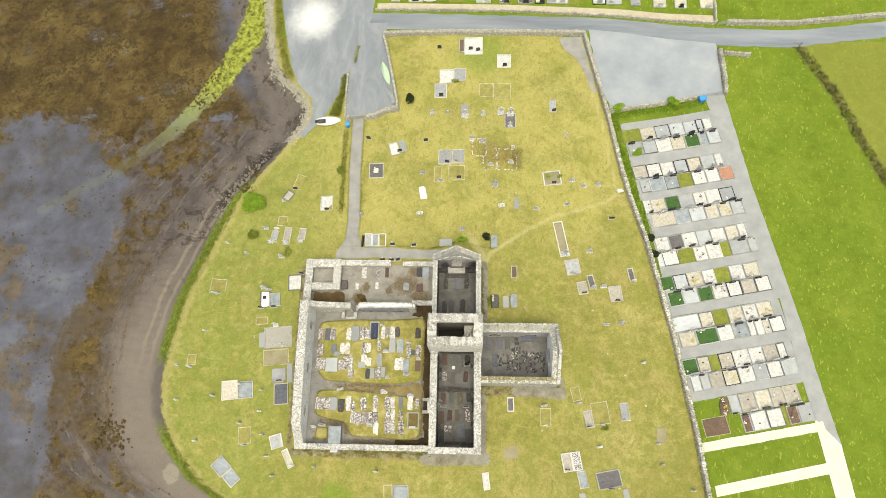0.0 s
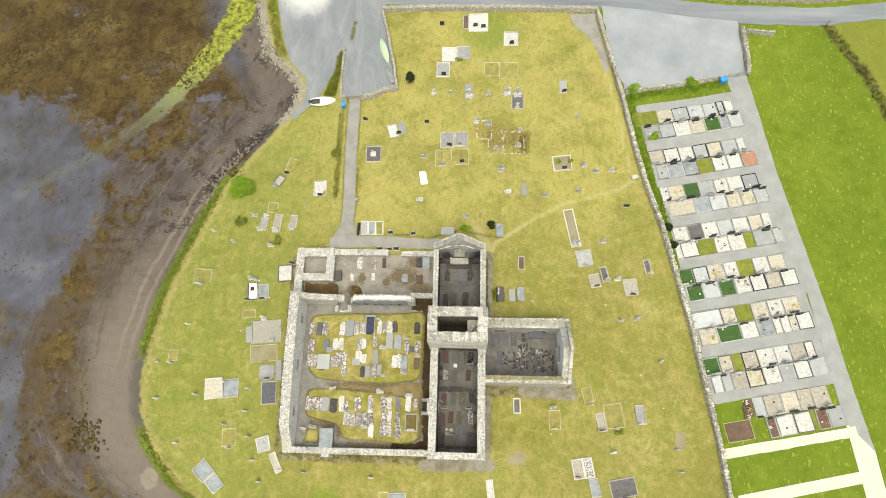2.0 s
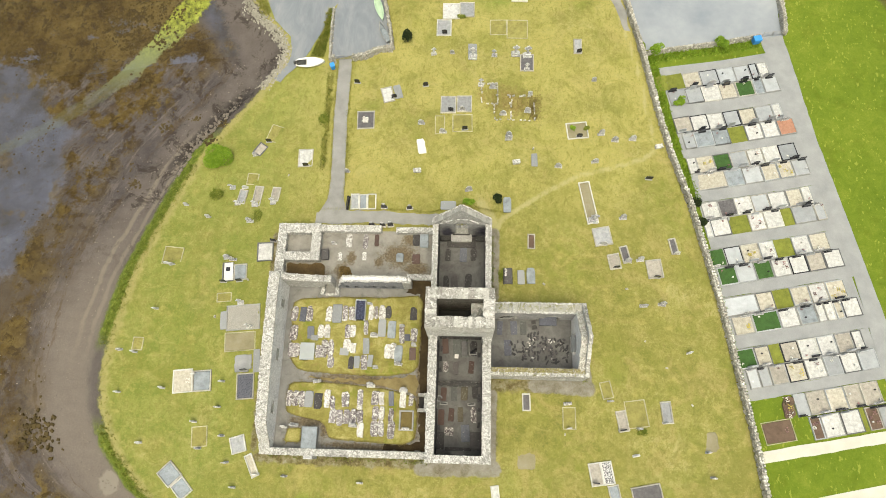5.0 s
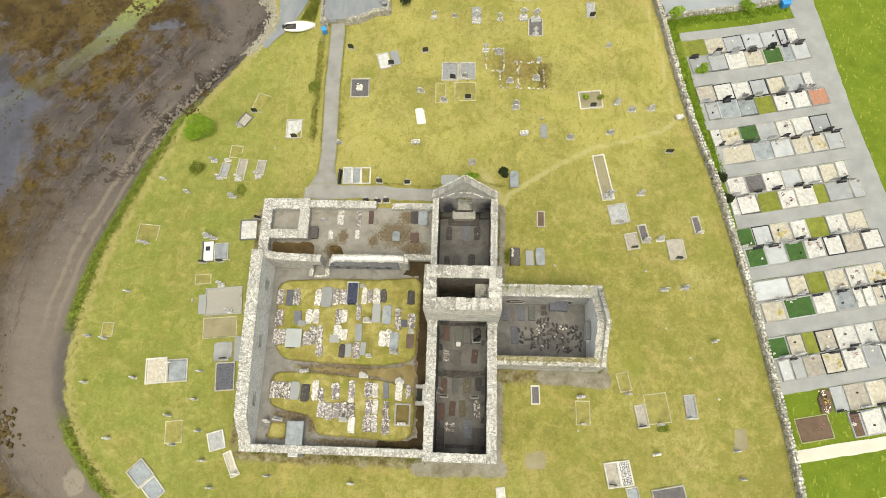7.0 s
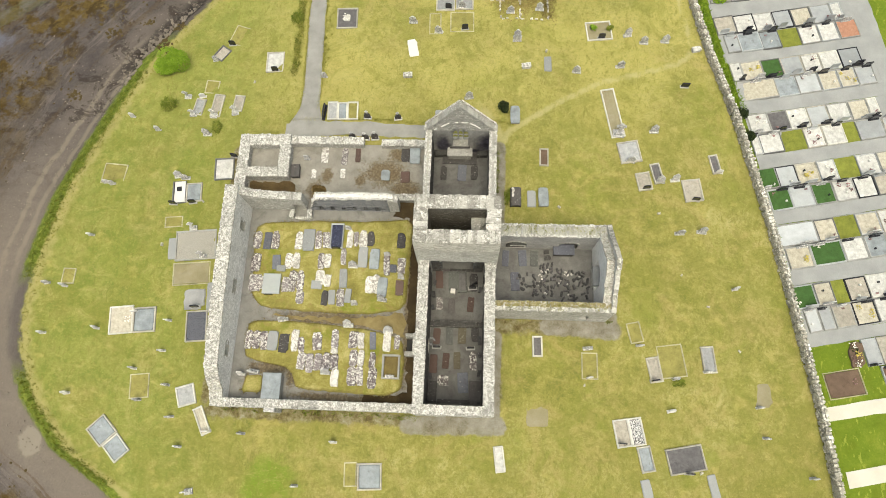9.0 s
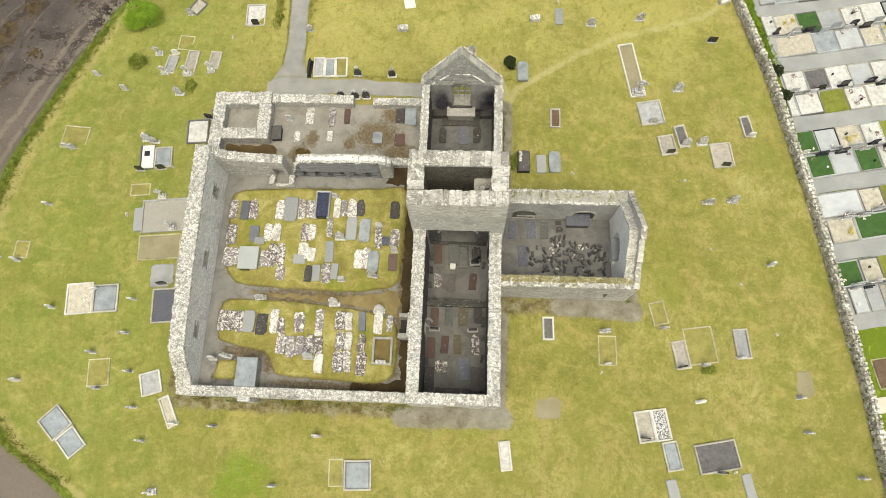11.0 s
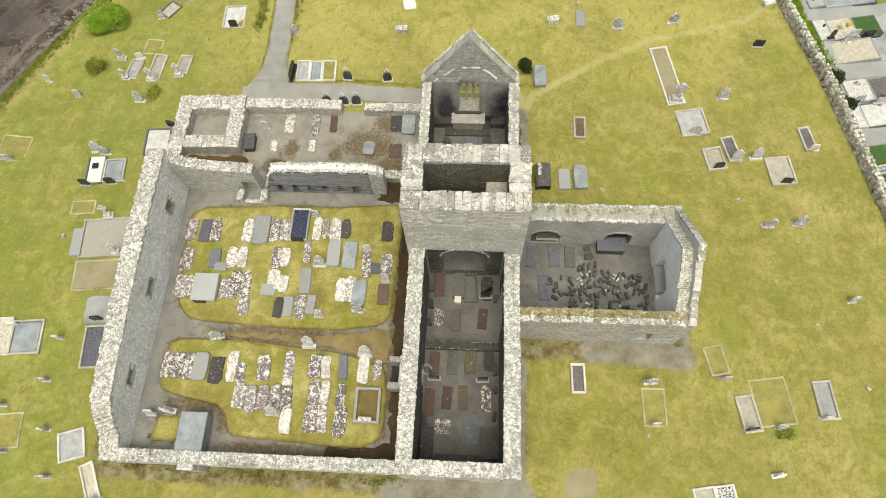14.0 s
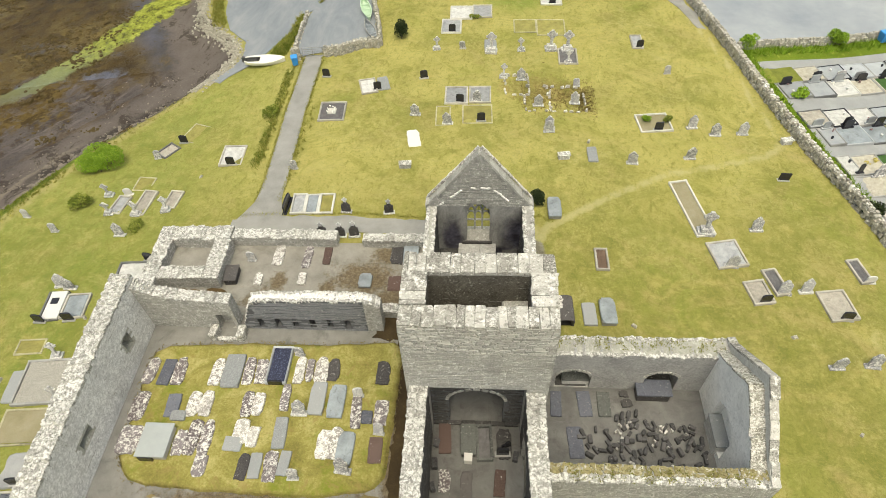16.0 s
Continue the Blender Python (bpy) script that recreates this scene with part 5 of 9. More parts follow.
def headstone(kind, m, group="old headstones in the churchyard"):
    """An upright grave marker standing at m, its face across x."""
    if kind in PROTO:
        return copy_thing(PROTO[kind], m)
    if kind == "round":
        root = empty("headstone", m, "weathered grey round-topped headstone leaning in turf", "headstone", group)
        part("stone", prism(arch(0.62, 1.0, 0.22), -0.07, 0.07, 0.015), M["headstone"], root)
        part("foot", box(-0.36, 0.36, -0.13, 0.13, -0.2, 0.1, 0.03), M["headstone"], root)
    elif kind == "gothic":
        root = empty("headstone", m, "tall lichened grey headstone with shouldered top", "headstone", group)
        pts = [(-0.4, 0), (0.4, 0), (0.4, 1.0), (0.34, 1.08), (0.3, 1.05), (0.17, 1.3), (0, 1.42), (-0.17, 1.3), (-0.3, 1.05), (-0.34, 1.08), (-0.4, 1.0)]
        part("stone", prism(pts, -0.08, 0.08, 0.012), M["headstone"], root)
        part("plinth", box(-0.52, 0.52, -0.2, 0.2, -0.25, 0.16, 0.03), M["headstone"], root)
    elif kind == "dark":
        root = empty("headstone", m, "dark polished granite headstone with rounded top", "headstone", group)
        part("stone", prism(arch(0.75, 0.95, 0.15), -0.06, 0.06, 0.012), M["granite_black"], root)
        part("plinth", box(-0.48, 0.48, -0.18, 0.18, -0.2, 0.12, 0.02), M["kerb_grey"], root, "grey granite plinth")
    elif kind == "slate":
        root = empty("headstone", m, "dark slate headstone with pale lichened shouldered top", "headstone", group)
        pts = [(-0.36, 0), (0.36, 0), (0.36, 0.8), (0.28, 0.9), (0.24, 0.86), (0.14, 1.08), (0, 1.2), (-0.14, 1.08), (-0.24, 0.86), (-0.28, 0.9), (-0.36, 0.8)]
        part("stone", prism(pts, -0.09, 0.09, 0.012), M["slab_dark"], root)
        part("cap", prism([(-0.1, 1.06), (0.1, 1.06), (0.08, 1.3), (0.2, 1.34), (0.2, 1.44), (0.07, 1.46), (0.05, 1.6), (-0.05, 1.6), (-0.07, 1.46), (-0.2, 1.44), (-0.2, 1.34), (-0.08, 1.3)], -0.07, 0.07, 0.01), M["headstone"], root, "pale lichened stone finial")
        part("plinth", box(-0.46, 0.46, -0.2, 0.2, -0.25, 0.14, 0.03), M["headstone"], root, "grey stone plinth")
    elif kind == "black":
        root = empty("headstone", m, "broad black granite headstone at a kerbed plot", "headstone", group)
        part("stone", prism(arch(1.7, 1.0, 0.2), -0.07, 0.07, 0.012), M["granite_black"], root)
        part("plinth", box(-1.0, 1.0, -0.2, 0.2, -0.2, 0.14, 0.02), M["granite_black"], root)
    elif kind == "white":
        root = empty("headstone", m, "small white marble headstone", "headstone", group)
        part("stone", prism(arch(0.7, 0.8, 0.2), -0.06, 0.06, 0.012), M["marble_white"], root)
        part("plinth", box(-0.45, 0.45, -0.16, 0.16, -0.2, 0.1, 0.02), M["marble_white"], root)
    elif kind == "block":
        root = empty("grave_marker", m, "low pale stone block marking a grave", "grave marker", group)
        part("block", box(-0.5, 0.5, -0.25, 0.25, -0.15, 0.4, 0.05, 0.03), M["headstone"], root)
        part("cap", box(-0.55, 0.55, -0.3, 0.3, 0.4, 0.5, 0.03, 0.02), M["coping"], root)
    elif kind == "plate":
        root = empty("grave_plaque", m, "dark slate plaque tilted in the turf", "plaque", group)
        part("plate", box(-0.45, 0.45, -0.06, 0.06, -0.1, 0.8, 0.02), M["granite_black"], root)
        part("foot", box(-0.5, 0.5, -0.2, 0.2, -0.2, 0.08, 0.02), M["kerb_grey"], root)
    elif kind in ("cross", "highcross"):
        k = 1.0 if kind == "cross" else 1.5
        root = empty("grave_cross", m, "lichened stone cross on a stepped base" if k == 1 else "tall ringed stone cross on a stepped base", "cross", group)
        part("base", box(-0.42 * k, 0.42 * k, -0.3 * k, 0.3 * k, -0.2, 0.2 * k, 0.03), M["headstone"], root)
        part("plinth", box(-0.3 * k, 0.3 * k, -0.2 * k, 0.2 * k, 0.2 * k, 0.42 * k, 0.03), M["headstone"], root)
        part("shaft", box(-0.1 * k, 0.1 * k, -0.08 * k, 0.08 * k, 0.42 * k, 1.55 * k, 0.02), M["headstone"], root)
        part("arm", box(-0.36 * k, 0.36 * k, -0.07 * k, 0.07 * k, 1.12 * k, 1.3 * k, 0.02), M["headstone"], root)
        bm = bmesh.new()
        n = 20
        for i in range(n):
            a0, a1 = 2 * math.pi * i / n, 2 * math.pi * (i + 1) / n
            q = [[Vector((r * k * math.cos(a), y * k, 1.21 * k + r * k * math.sin(a))) for r, y in ((0.2, -0.05), (0.28, -0.05), (0.28, 0.05), (0.2, 0.05))] for a in (a0, a1)]
            for j in range(4):
                jj = (j + 1) % 4
                bm.faces.new([bm.verts.new(v) for v in (q[0][j], q[0][jj], q[1][jj], q[1][j])])
        bmesh.ops.remove_doubles(bm, verts=bm.verts, dist=0.001)
        part("ring", bm, M["headstone"], root)
    PROTO[kind] = root
    return root


RNG = random.Random(21)


def stand(kind, x, y, turn=0.0, group="old headstones in the churchyard"):
    lean = 7 if kind in ("round", "gothic", "cross", "plate") else 2
    return headstone(kind, pose(x, y, gz(x, y) - 0.02, RNG.uniform(-lean, lean), RNG.uniform(-lean * 0.7, lean * 0.7), turn + RNG.uniform(-10, 10)), group)


def slab_mesh(w, l, h, rng, worn=0.03, pointed=False, n=5, corners=(0.02, 0.05, 0.1, 0.14)):
    """A grave slab with worn, slightly uneven edges."""
    bm = bmesh.new()
    out = []
    for k in range(n):
        out.append((-w / 2 + w * k / n, -l / 2))
    for k in range(n):
        out.append((w / 2, -l / 2 + l * k / n))
    for k in range(n):
        out.append((w / 2 - w * k / n, l / 2 + (l * 0.08 * (1 - abs(1 - 2 * k / n) ** pointed) if pointed else 0)))
    for k in range(n):
        out.append((-w / 2, l / 2 - l * k / n))
    out = [(x + rng.uniform(-worn, worn), y + rng.uniform(-worn, worn)) for x, y in out]
    for k in range(0, len(out), n):  # worn-off corners
        x, y = out[k]
        cut = min(w, l) * rng.choice(corners)
        out[k] = (x - math.copysign(cut, x), y - math.copysign(cut, y))
    c = min(w, l) * 0.04
    rings = []
    for s, z in ((1.0, -0.25), (1.0, h - c), (1.0 - 2 * c / max(w, 0.2), h)):
        rings.append([bm.verts.new((x * s, y * (1 - (1 - s) * w / l), z + (rng.uniform(-0.012, 0.012) if z == h else 0))) for x, y in out])
    for a, b in zip(rings, rings[1:]):
        for i in range(len(out)):
            j = (i + 1) % len(out)
            bm.faces.new((a[i], a[j], b[j], b[i]))
    bm.faces.new(rings[-1])
    return bm


SLAB_LOOK = {
    "lichen": ("slab_lichen", "dark grave slab blotched with white lichen", 0.12),
    "white": ("slab_white", "pale grave slab crusted with white lichen", 0.13),
    "dark": ("slab_dark", "dark worn grave slab", 0.1),
    "grey": ("slab_grey", "plain grey limestone grave slab", 0.14),
    "blue": ("slab_blue", "bluish slate grave slab", 0.1),
    "tan": ("slab_tan", "tan worn sandstone floor slab", 0.08),
    "olive": ("slab_olive", "greenish grey slate floor slab", 0.08),
    "red": ("slab_red", "reddish sandstone grave slab", 0.1),
    "ledger": ("slab_grey", "raised grey ledger tomb with a smooth lid", 0.3),
    "ledger_blue": ("slab_bluegrey", "raised blue-grey ledger tomb", 0.3),
}


def grave_slab(kind, x, y, w, l, z, m=ABBEY, group="grave slabs", turn=None):
    mat, label, h = SLAB_LOOK[kind]
    rng = random.Random(int(abs(x * 131 + y * 977)))
    a = rng.uniform(-4, 4) if turn is None else turn
    at = m @ pose(x, y, z, rng.uniform(-1.2, 1.2), rng.uniform(-1.2, 1.2), a)
    if h > 0.25:
        root = empty("ledger_tomb", at, label, "tomb", "raised ledger tombs")
        part("chest", box(-w / 2 + 0.06, w / 2 - 0.06, -l / 2 + 0.06, l / 2 - 0.06, -0.2, h - 0.1, 0.01), M["kerb_grey"], root)
        bm = slab_mesh(w, l, 0.1, rng, 0.01)
        for v in bm.verts:
            v.co.z = h - 0.1 if v.co.z < 0 else v.co.z + h - 0.1
        part("lid", bm, M[mat], root)
        return root
    ob = part("grave_slab", slab_mesh(w, l, h + rng.uniform(-0.03, 0.05), rng, 0.035 if kind in ("lichen", "white", "dark") else 0.015, rng.choice((0, 0, 1, 2, 3)) if kind in ("white", "lichen", "dark") else 0, 5, (0.02, 0.05, 0.1, 0.14) if kind in ("white", "lichen", "dark") else (0.01, 0.02, 0.04)), M[mat], None, "", at)
    return tagged(ob, label, "grave slab", group)


def kerb_ring(root, w, l, mat, t=0.16, h=0.16, label=""):
    for x0, x1, y0, y1 in ((-w / 2, w / 2, -l / 2, -l / 2 + t), (-w / 2, w / 2, l / 2 - t, l / 2), (-w / 2, -w / 2 + t, -l / 2 + t, l / 2 - t), (w / 2 - t, w / 2, -l / 2 + t, l / 2 - t)):
        part("kerb", box(x0, x1, y0, y1, -0.3, h, 0.025, 0.014), M[mat], root, label)


def bed(root, w, l, mat, z=0.08, t=0.16, label="", name="bed"):
    rng = random.Random(int(w * 100 + l * 10))
    bm = bmesh.new()
    n = 6
    vs = [[bm.verts.new((-w / 2 + t + (w - 2 * t) * i / n, -l / 2 + t + (l - 2 * t) * j / n, z + rng.uniform(-0.02, 0.03))) for i in range(n + 1)] for j in range(n + 1)]
    for j in range(n):
        for i in range(n):
            bm.faces.new((vs[j][i], vs[j][i + 1], vs[j + 1][i + 1], vs[j + 1][i]))
    return part(name, bm, M[mat], root, label)


def posy(root, x, y, mat, n=9, r=0.16, z=0.1, seed=1):
    """A small bunch of flowers on a grave."""
    rng = random.Random(seed)
    bm = bmesh.new()
    for _ in range(n):
        c = Vector((x + rng.uniform(-r, r), y + rng.uniform(-r, r), z + rng.uniform(0.05, 0.3)))
        bmesh.ops.create_icosphere(bm, subdivisions=1, radius=rng.uniform(0.04, 0.08), matrix=Matrix.Translation(c))
    tagged(part("flower_bunch", bm, M[mat], root), "", "", "", "stuff")


# kind: kerb, bed, label
PLOT_LOOK = {
    "pale_dark": ("kerb_pale", "chip_white", "pale kerbed grave plot with white gravel"),
    "mossy": ("kerb_mossy", "turf_dry", "grave plot with mossy yellowed kerb sunk in grass"),
    "grey_tan": ("kerb_dark", "chip_tan", "grave plot with dark kerb and tan gravel"),
    "paleblue": ("kerb_pale", "chip_grey", "narrow grave plot with pale kerb and grey gravel"),
    "pink": ("kerb_pale", "chip_tan", "narrow grave plot with pale kerb and pinkish gravel"),
    "pale_grey": ("kerb_pale", "chip_grey", "grave plot with pale kerb and grey chippings"),
    "darkkerb_pale": ("kerb_dark", "chip_white", "grave plot with dark kerb and pale gravel"),
    "white_white": ("kerb_white", "chip_white", "bright white grave plot of marble chippings"),
    "bluegrey": ("kerb_pale", "slab_bluegrey", "grave plot covered by a blue-grey slab"),
    "gravel": ("kerb_grey", "chip_gravel", "large family plot of grey gravel inside a stone kerb"),
    "sand": ("kerb_mossy", "bare_patch", "sandy bare grave plot with low mossy kerb"),
    "dark_chip": ("kerb_pale", "chip_navy", "grave plot of dark blue chippings with pale kerb"),
    "white_cream": ("kerb_white", "chip_cream", "grave plot with white kerb and cream gravel"),
    "white_lichen": ("kerb_white", "chip_tan", "grave plot with white kerb and lichened paving"),
    "white_blue": ("kerb_white", "slab_bluegrey", "grave plot with white kerb and blue-grey slab"),
    "white_gravel": ("kerb_white", "chip_grey", "white kerbed grave plot of grey gravel"),
    "white_bluegrey": ("kerb_white", "slab_bluegrey", "white kerbed grave plot with blue-grey slab"),
    "white_moss": ("kerb_white", "turf_dry", "white kerbed grave plot grown with grass"),
    "soil": ("kerb_grey", "soil", "grave plot of bare soil"),
    "white_grey": ("kerb_white", "chip_grey", "white kerbed grave plot of grey chippings"),
    "pale_bluegrey": ("kerb_pale", "chip_dark", "grave plot with pale kerb and dark gravel"),
    "white_sand": ("kerb_white", "bare_patch", "long narrow grave plot with white kerb and straw-coloured sandy bed"),
    "white_straw": ("kerb_white", "bare_patch", "grave plot with white kerb and thin straw-coloured turf"),
    "pale_soil": ("kerb_pale", "soil", "narrow grave plot with pale kerb and bare brown soil"),
    "pale_tan": ("kerb_pale", "chip_tan", "grave plot with pale kerb and tan gravel"),
    "pale_darkslab": ("kerb_pale", "chip_dark", "narrow grave plot with pale kerb and dark gravel"),
    "white_dark": ("kerb_white", "chip_dark", "narrow grave plot with white kerb and dark slab"),
    "white_chips": ("kerb_white", "chip_mixed", "white kerbed grave plot of black and white chippings"),
    "pale_darkgravel": ("kerb_pale", "chip_dark", "broad family plot of dark gravel inside a pale kerb"),
    "white_paleslab": ("kerb_white", "chip_white", "narrow grave plot with white kerb and pale bed"),
}
M["concrete_worn"] = gravel_mat("stained_grey_concrete", (0.16, 0.165, 0.175), (0.27, 0.275, 0.285), (0.4, 0.4, 0.4))
M["bare_patch"] = gravel_mat("thin_turf_over_gravel", (0.17, 0.15, 0.08), (0.25, 0.225, 0.14), (0.31, 0.285, 0.215), 0.25)
LEDGERS = {"pale_slab": "grey", "grey_slab": "grey", "whiteslab": "white"}


def yard_plot(kind, x, y, w, l, turn):
    at = pose(x, y, gz(x, y), 0, 0, turn)
    rng = random.Random(int(abs(x * 77 + y * 13)))
    if kind in LEDGERS:
        look_as = LEDGERS[kind]
        ob = grave_slab(look_as, x, y, w, l, gz(x, y), Matrix.Identity(4), "ledger slabs in the turf", turn)
        if kind == "whiteslab":
            ob.data.materials[0] = M["marble_white"]
            ob["label"] = "plain white marble slab lying in the turf"
        return ob
    if kind.startswith("boxtomb"):
        look_as = "ledger_blue"
        ob = grave_slab(look_as, x, y, w, l, gz(x, y) + 0.15, Matrix.Identity(4), "raised ledger tombs", turn)
        return ob
    if kind == "opentomb":
        root = empty("vault_tomb", at, "dark mossy barrel tomb with an open end", "tomb")
        for sx in (-1, 1):
            part("side_wall", box(sx * w / 2 - 0.1, sx * w / 2 + 0.1, -l / 2 + 0.1, l / 2, -0.1, 0.55, 0.03, 0.02), M["slab_dark"], root)
        part("back_wall", box(-w / 2 + 0.1, w / 2 - 0.1, l / 2 - 0.25, l / 2, -0.1, 0.7, 0.03, 0.02), M["slab_dark"], root)
        roof = [(w * 0.6 * math.cos(math.pi * k / 8), 0.55 + 0.34 * math.sin(math.pi * k / 8)) for k in range(9)]
        roof += [(px * 0.8, (pz - 0.55) * 0.72 + 0.55) for px, pz in roof[::-1]]
        part("roof", prism(roof, -l / 2, l / 2, 0.0), M["slab_dark"], root, "dark mossy stone barrel roof")
        for k in range(7):
            part("ridge_stone", box(-0.14, 0.14, -0.12, 0.12, -0.05, 0.06, 0.03, 0.03), M["slab_white"], root, "pale lichened stone", pose(-0.3 + 0.05 * (k % 3), 0.05 + 0.14 * k, 0.82, 0, 14, 20 * k))
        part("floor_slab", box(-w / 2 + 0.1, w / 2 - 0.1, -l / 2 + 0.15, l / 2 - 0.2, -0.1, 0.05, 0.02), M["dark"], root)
        return root
    if kind.startswith("flat"):
        ob = part("bare_patch", slab_mesh(w, l, 0.03, rng, 0.05), M["bare_patch"], None, "", at)
        return tagged(ob, "bare pale gravel patch over an old grave", "grave patch", "bare patches")
    if kind == "concrete_slab":
        ob = part("grave_cover", slab_mesh(w, l, 0.14, rng, 0.06), M["concrete_worn"], None, "", at)
        headstone("dark", at @ pose(0.2, -l / 2 + 0.25, 0.12, 0, 0, 4))
        return tagged(ob, "stained grey concrete slab covering a grave", "grave cover")
    if kind == "marble_plaque":
        root = empty("grave_plot", at, "white marble grave cover with dark kerb and black plaque", "grave plot", "kerbed graves in the churchyard")
        kerb_ring(root, w, l, "kerb_dark", 0.14, 0.2)
        part("cover", box(-w / 2 + 0.3, w / 2 - 0.02, -l / 2 + 0.12, l / 2 - 0.1, -0.1, 0.3, 0.03), M["marble_white"], root)
        part("plaque", box(-0.2, 0.35, 0.05, 0.6, 0.3, 0.36, 0.015), M["granite_black"], root, "square black granite plaque")
        return root
    if kind == "ruin":
        root = empty("grave_enclosure", at, "tumbled kerb of pale stones round old overgrown graves", "grave enclosure", "ruined enclosures")
        shapes = []
        for _ in range(5):
            v2, f2 = [], []
            lump(v2, f2, 0, 0, 0, 0.5, 0.24, 0.26, 0, rng)
            me = bpy.data.meshes.new("kerb_stone")
            me.from_pydata(v2, [], f2)
            me.materials.append(M["drywall_single"])
            shapes.append(me)
        ring = lerp_line([(-w / 2, -l / 2), (w / 2, -l / 2), (w / 2, l / 2), (-w / 2, l / 2), (-w / 2, -l / 2)], 0.5)
        for (ax, ay), (bx, by) in zip(ring, ring[1:]):
            if rng.random() < 0.3:
                continue
            ob = new("kerb_stone", rng.choice(shapes))
            ob.parent = root
            ob.matrix_basis = pose((ax + bx) / 2 + rng.uniform(-0.08, 0.08), (ay + by) / 2 + rng.uniform(-0.08, 0.08), 0.1, rng.uniform(-8, 8), rng.uniform(-8, 8), math.degrees(math.atan2(by - ay, bx - ax)) + rng.uniform(-14, 14))
            ob.scale = (rng.uniform(0.7, 1.15), rng.uniform(0.7, 1.1), rng.uniform(0.7, 1.3))
        return root
    kerb, fill, label = PLOT_LOOK[kind]
    root = empty("grave_plot", at, label, "grave plot", "kerbed graves in the churchyard")
    low = kerb == "kerb_mossy"
    kerb_ring(root, w, l, kerb, 0.13 if low else 0.15, 0.1 if low else 0.22)
    if fill == "turf_dry":
        bed(root, w, l, fill, 0.05, 0.13, "", "turf")
    elif fill == "slab_bluegrey":
        bed(root, w, l, "chip_grey", 0.05)
        part("slab", slab_mesh(w - 0.34, l - 0.34, 0.19, rng, 0.01, corners=(0.01, 0.02)), M[fill], root)
    else:
        bed(root, w, l, fill, 0.09)
    if kind == "white_cream" and w > 1.5:
        posy(root, 0.3 * w, 0.0, "flower_white", 14, 0.3, 0.1, 5)
    return root


SLABS_CLOISTER_A = [
    ("lichen", -22.98, 16.82, 0.83, 1.81), ("blue", -21.89, 16.81, 0.83, 1.89), ("lichen", -21.05, 16.84, 0.85, 1.89),
    ("white", -18.46, 16.85, 0.85, 1.84), ("ledger", -17.42, 16.96, 1.28, 2.44), ("lichen", -16.39, 16.99, 0.77, 1.87),
    ("lichen", -15.58, 17.05, 0.77, 1.78), ("white", -13.04, 17.13, 0.69, 1.77), ("lichen", -12.38, 17.18, 0.53, 1.55),
    ("white", -11.61, 17.14, 0.89, 1.85), ("dark", -10.8, 17.26, 0.76, 1.49), ("dark", -7.55, 17.13, 0.88, 1.56),
    ("lichen", -22.86, 14.33, 1.01, 1.86), ("blue", -20.68, 14.48, 0.88, 1.58), ("grey", -20.11, 13.79, 0.95, 0.67),
    ("white", -19.39, 14.58, 0.8, 1.58), ("white", -18.58, 14.61, 0.83, 1.58), ("lichen", -15.92, 14.67, 0.72, 1.62),
    ("white", -15.22, 14.75, 0.7, 1.51),
]
SLABS_CLOISTER_B = [
    ("lichen", -13.59, 15.19, 0.58, 1.71), ("ledger", -11.5, 15.19, 1.0, 2.24), ("ledger_blue", -10.25, 15.04, 1.07, 2.23),
    ("lichen", -8.93, 14.38, 0.66, 2.11), ("blue", -8.23, 14.1, 0.69, 0.86), ("lichen", -7.39, 14.43, 0.86, 1.68),
    ("lichen", -22.61, 12.16, 1.55, 1.84), ("lichen", -19.48, 12.03, 0.81, 1.48), ("lichen", -18.75, 12.39, 0.81, 2.16),
    ("lichen", -17.95, 12.42, 0.78, 2.15), ("lichen", -17.83, 10.71, 0.82, 1.33), ("white", -15.89, 12.86, 0.93, 1.61),
    ("white", -15.08, 12.6, 0.78, 1.29), ("grey", -16.17, 12.12, 1.17, 0.9), ("grey", -13.42, 12.9, 0.81, 2.02), ("dark", -15.22, 10.72, 0.72, 1.49),
    ("grey", -14.47, 10.84, 0.72, 1.54), ("lichen", -13.56, 10.8, 0.84, 1.79),
]
SLABS_CLOISTER_C = [
    ("grey", -12.78, 11.05, 0.65, 1.49), ("white", -10.63, 12.3, 0.85, 1.85), ("white", -9.96, 12.32, 0.72, 1.85),
    ("ledger_blue", -9.24, 12.03, 1.03, 2.06), ("red", -7.46, 12.05, 0.84, 1.63), ("lichen", -22.62, 6.15, 0.74, 1.78),
    ("lichen", -21.84, 6.18, 0.81, 1.78), ("lichen", -21.0, 6.09, 0.81, 1.84), ("ledger", -20.11, 6.14, 1.08, 2.0), ("dark", -18.97, 5.94, 0.99, 1.93),
    ("white", -17.87, 6.24, 0.74, 2.24), ("lichen", -17.17, 5.78, 0.69, 1.47), ("lichen", -15.56, 6.24, 0.96, 1.81),
    ("lichen", -13.75, 6.45, 0.73, 1.86), ("lichen", -11.87, 6.5, 0.98, 1.71), ("white", -11.09, 6.39, 0.68, 1.53), ("blue", -9.87, 6.47, 0.64, 1.79),
    ("white", -8.42, 6.41, 0.79, 2.01), ("lichen", -7.4, 6.39, 0.56, 1.44),
]
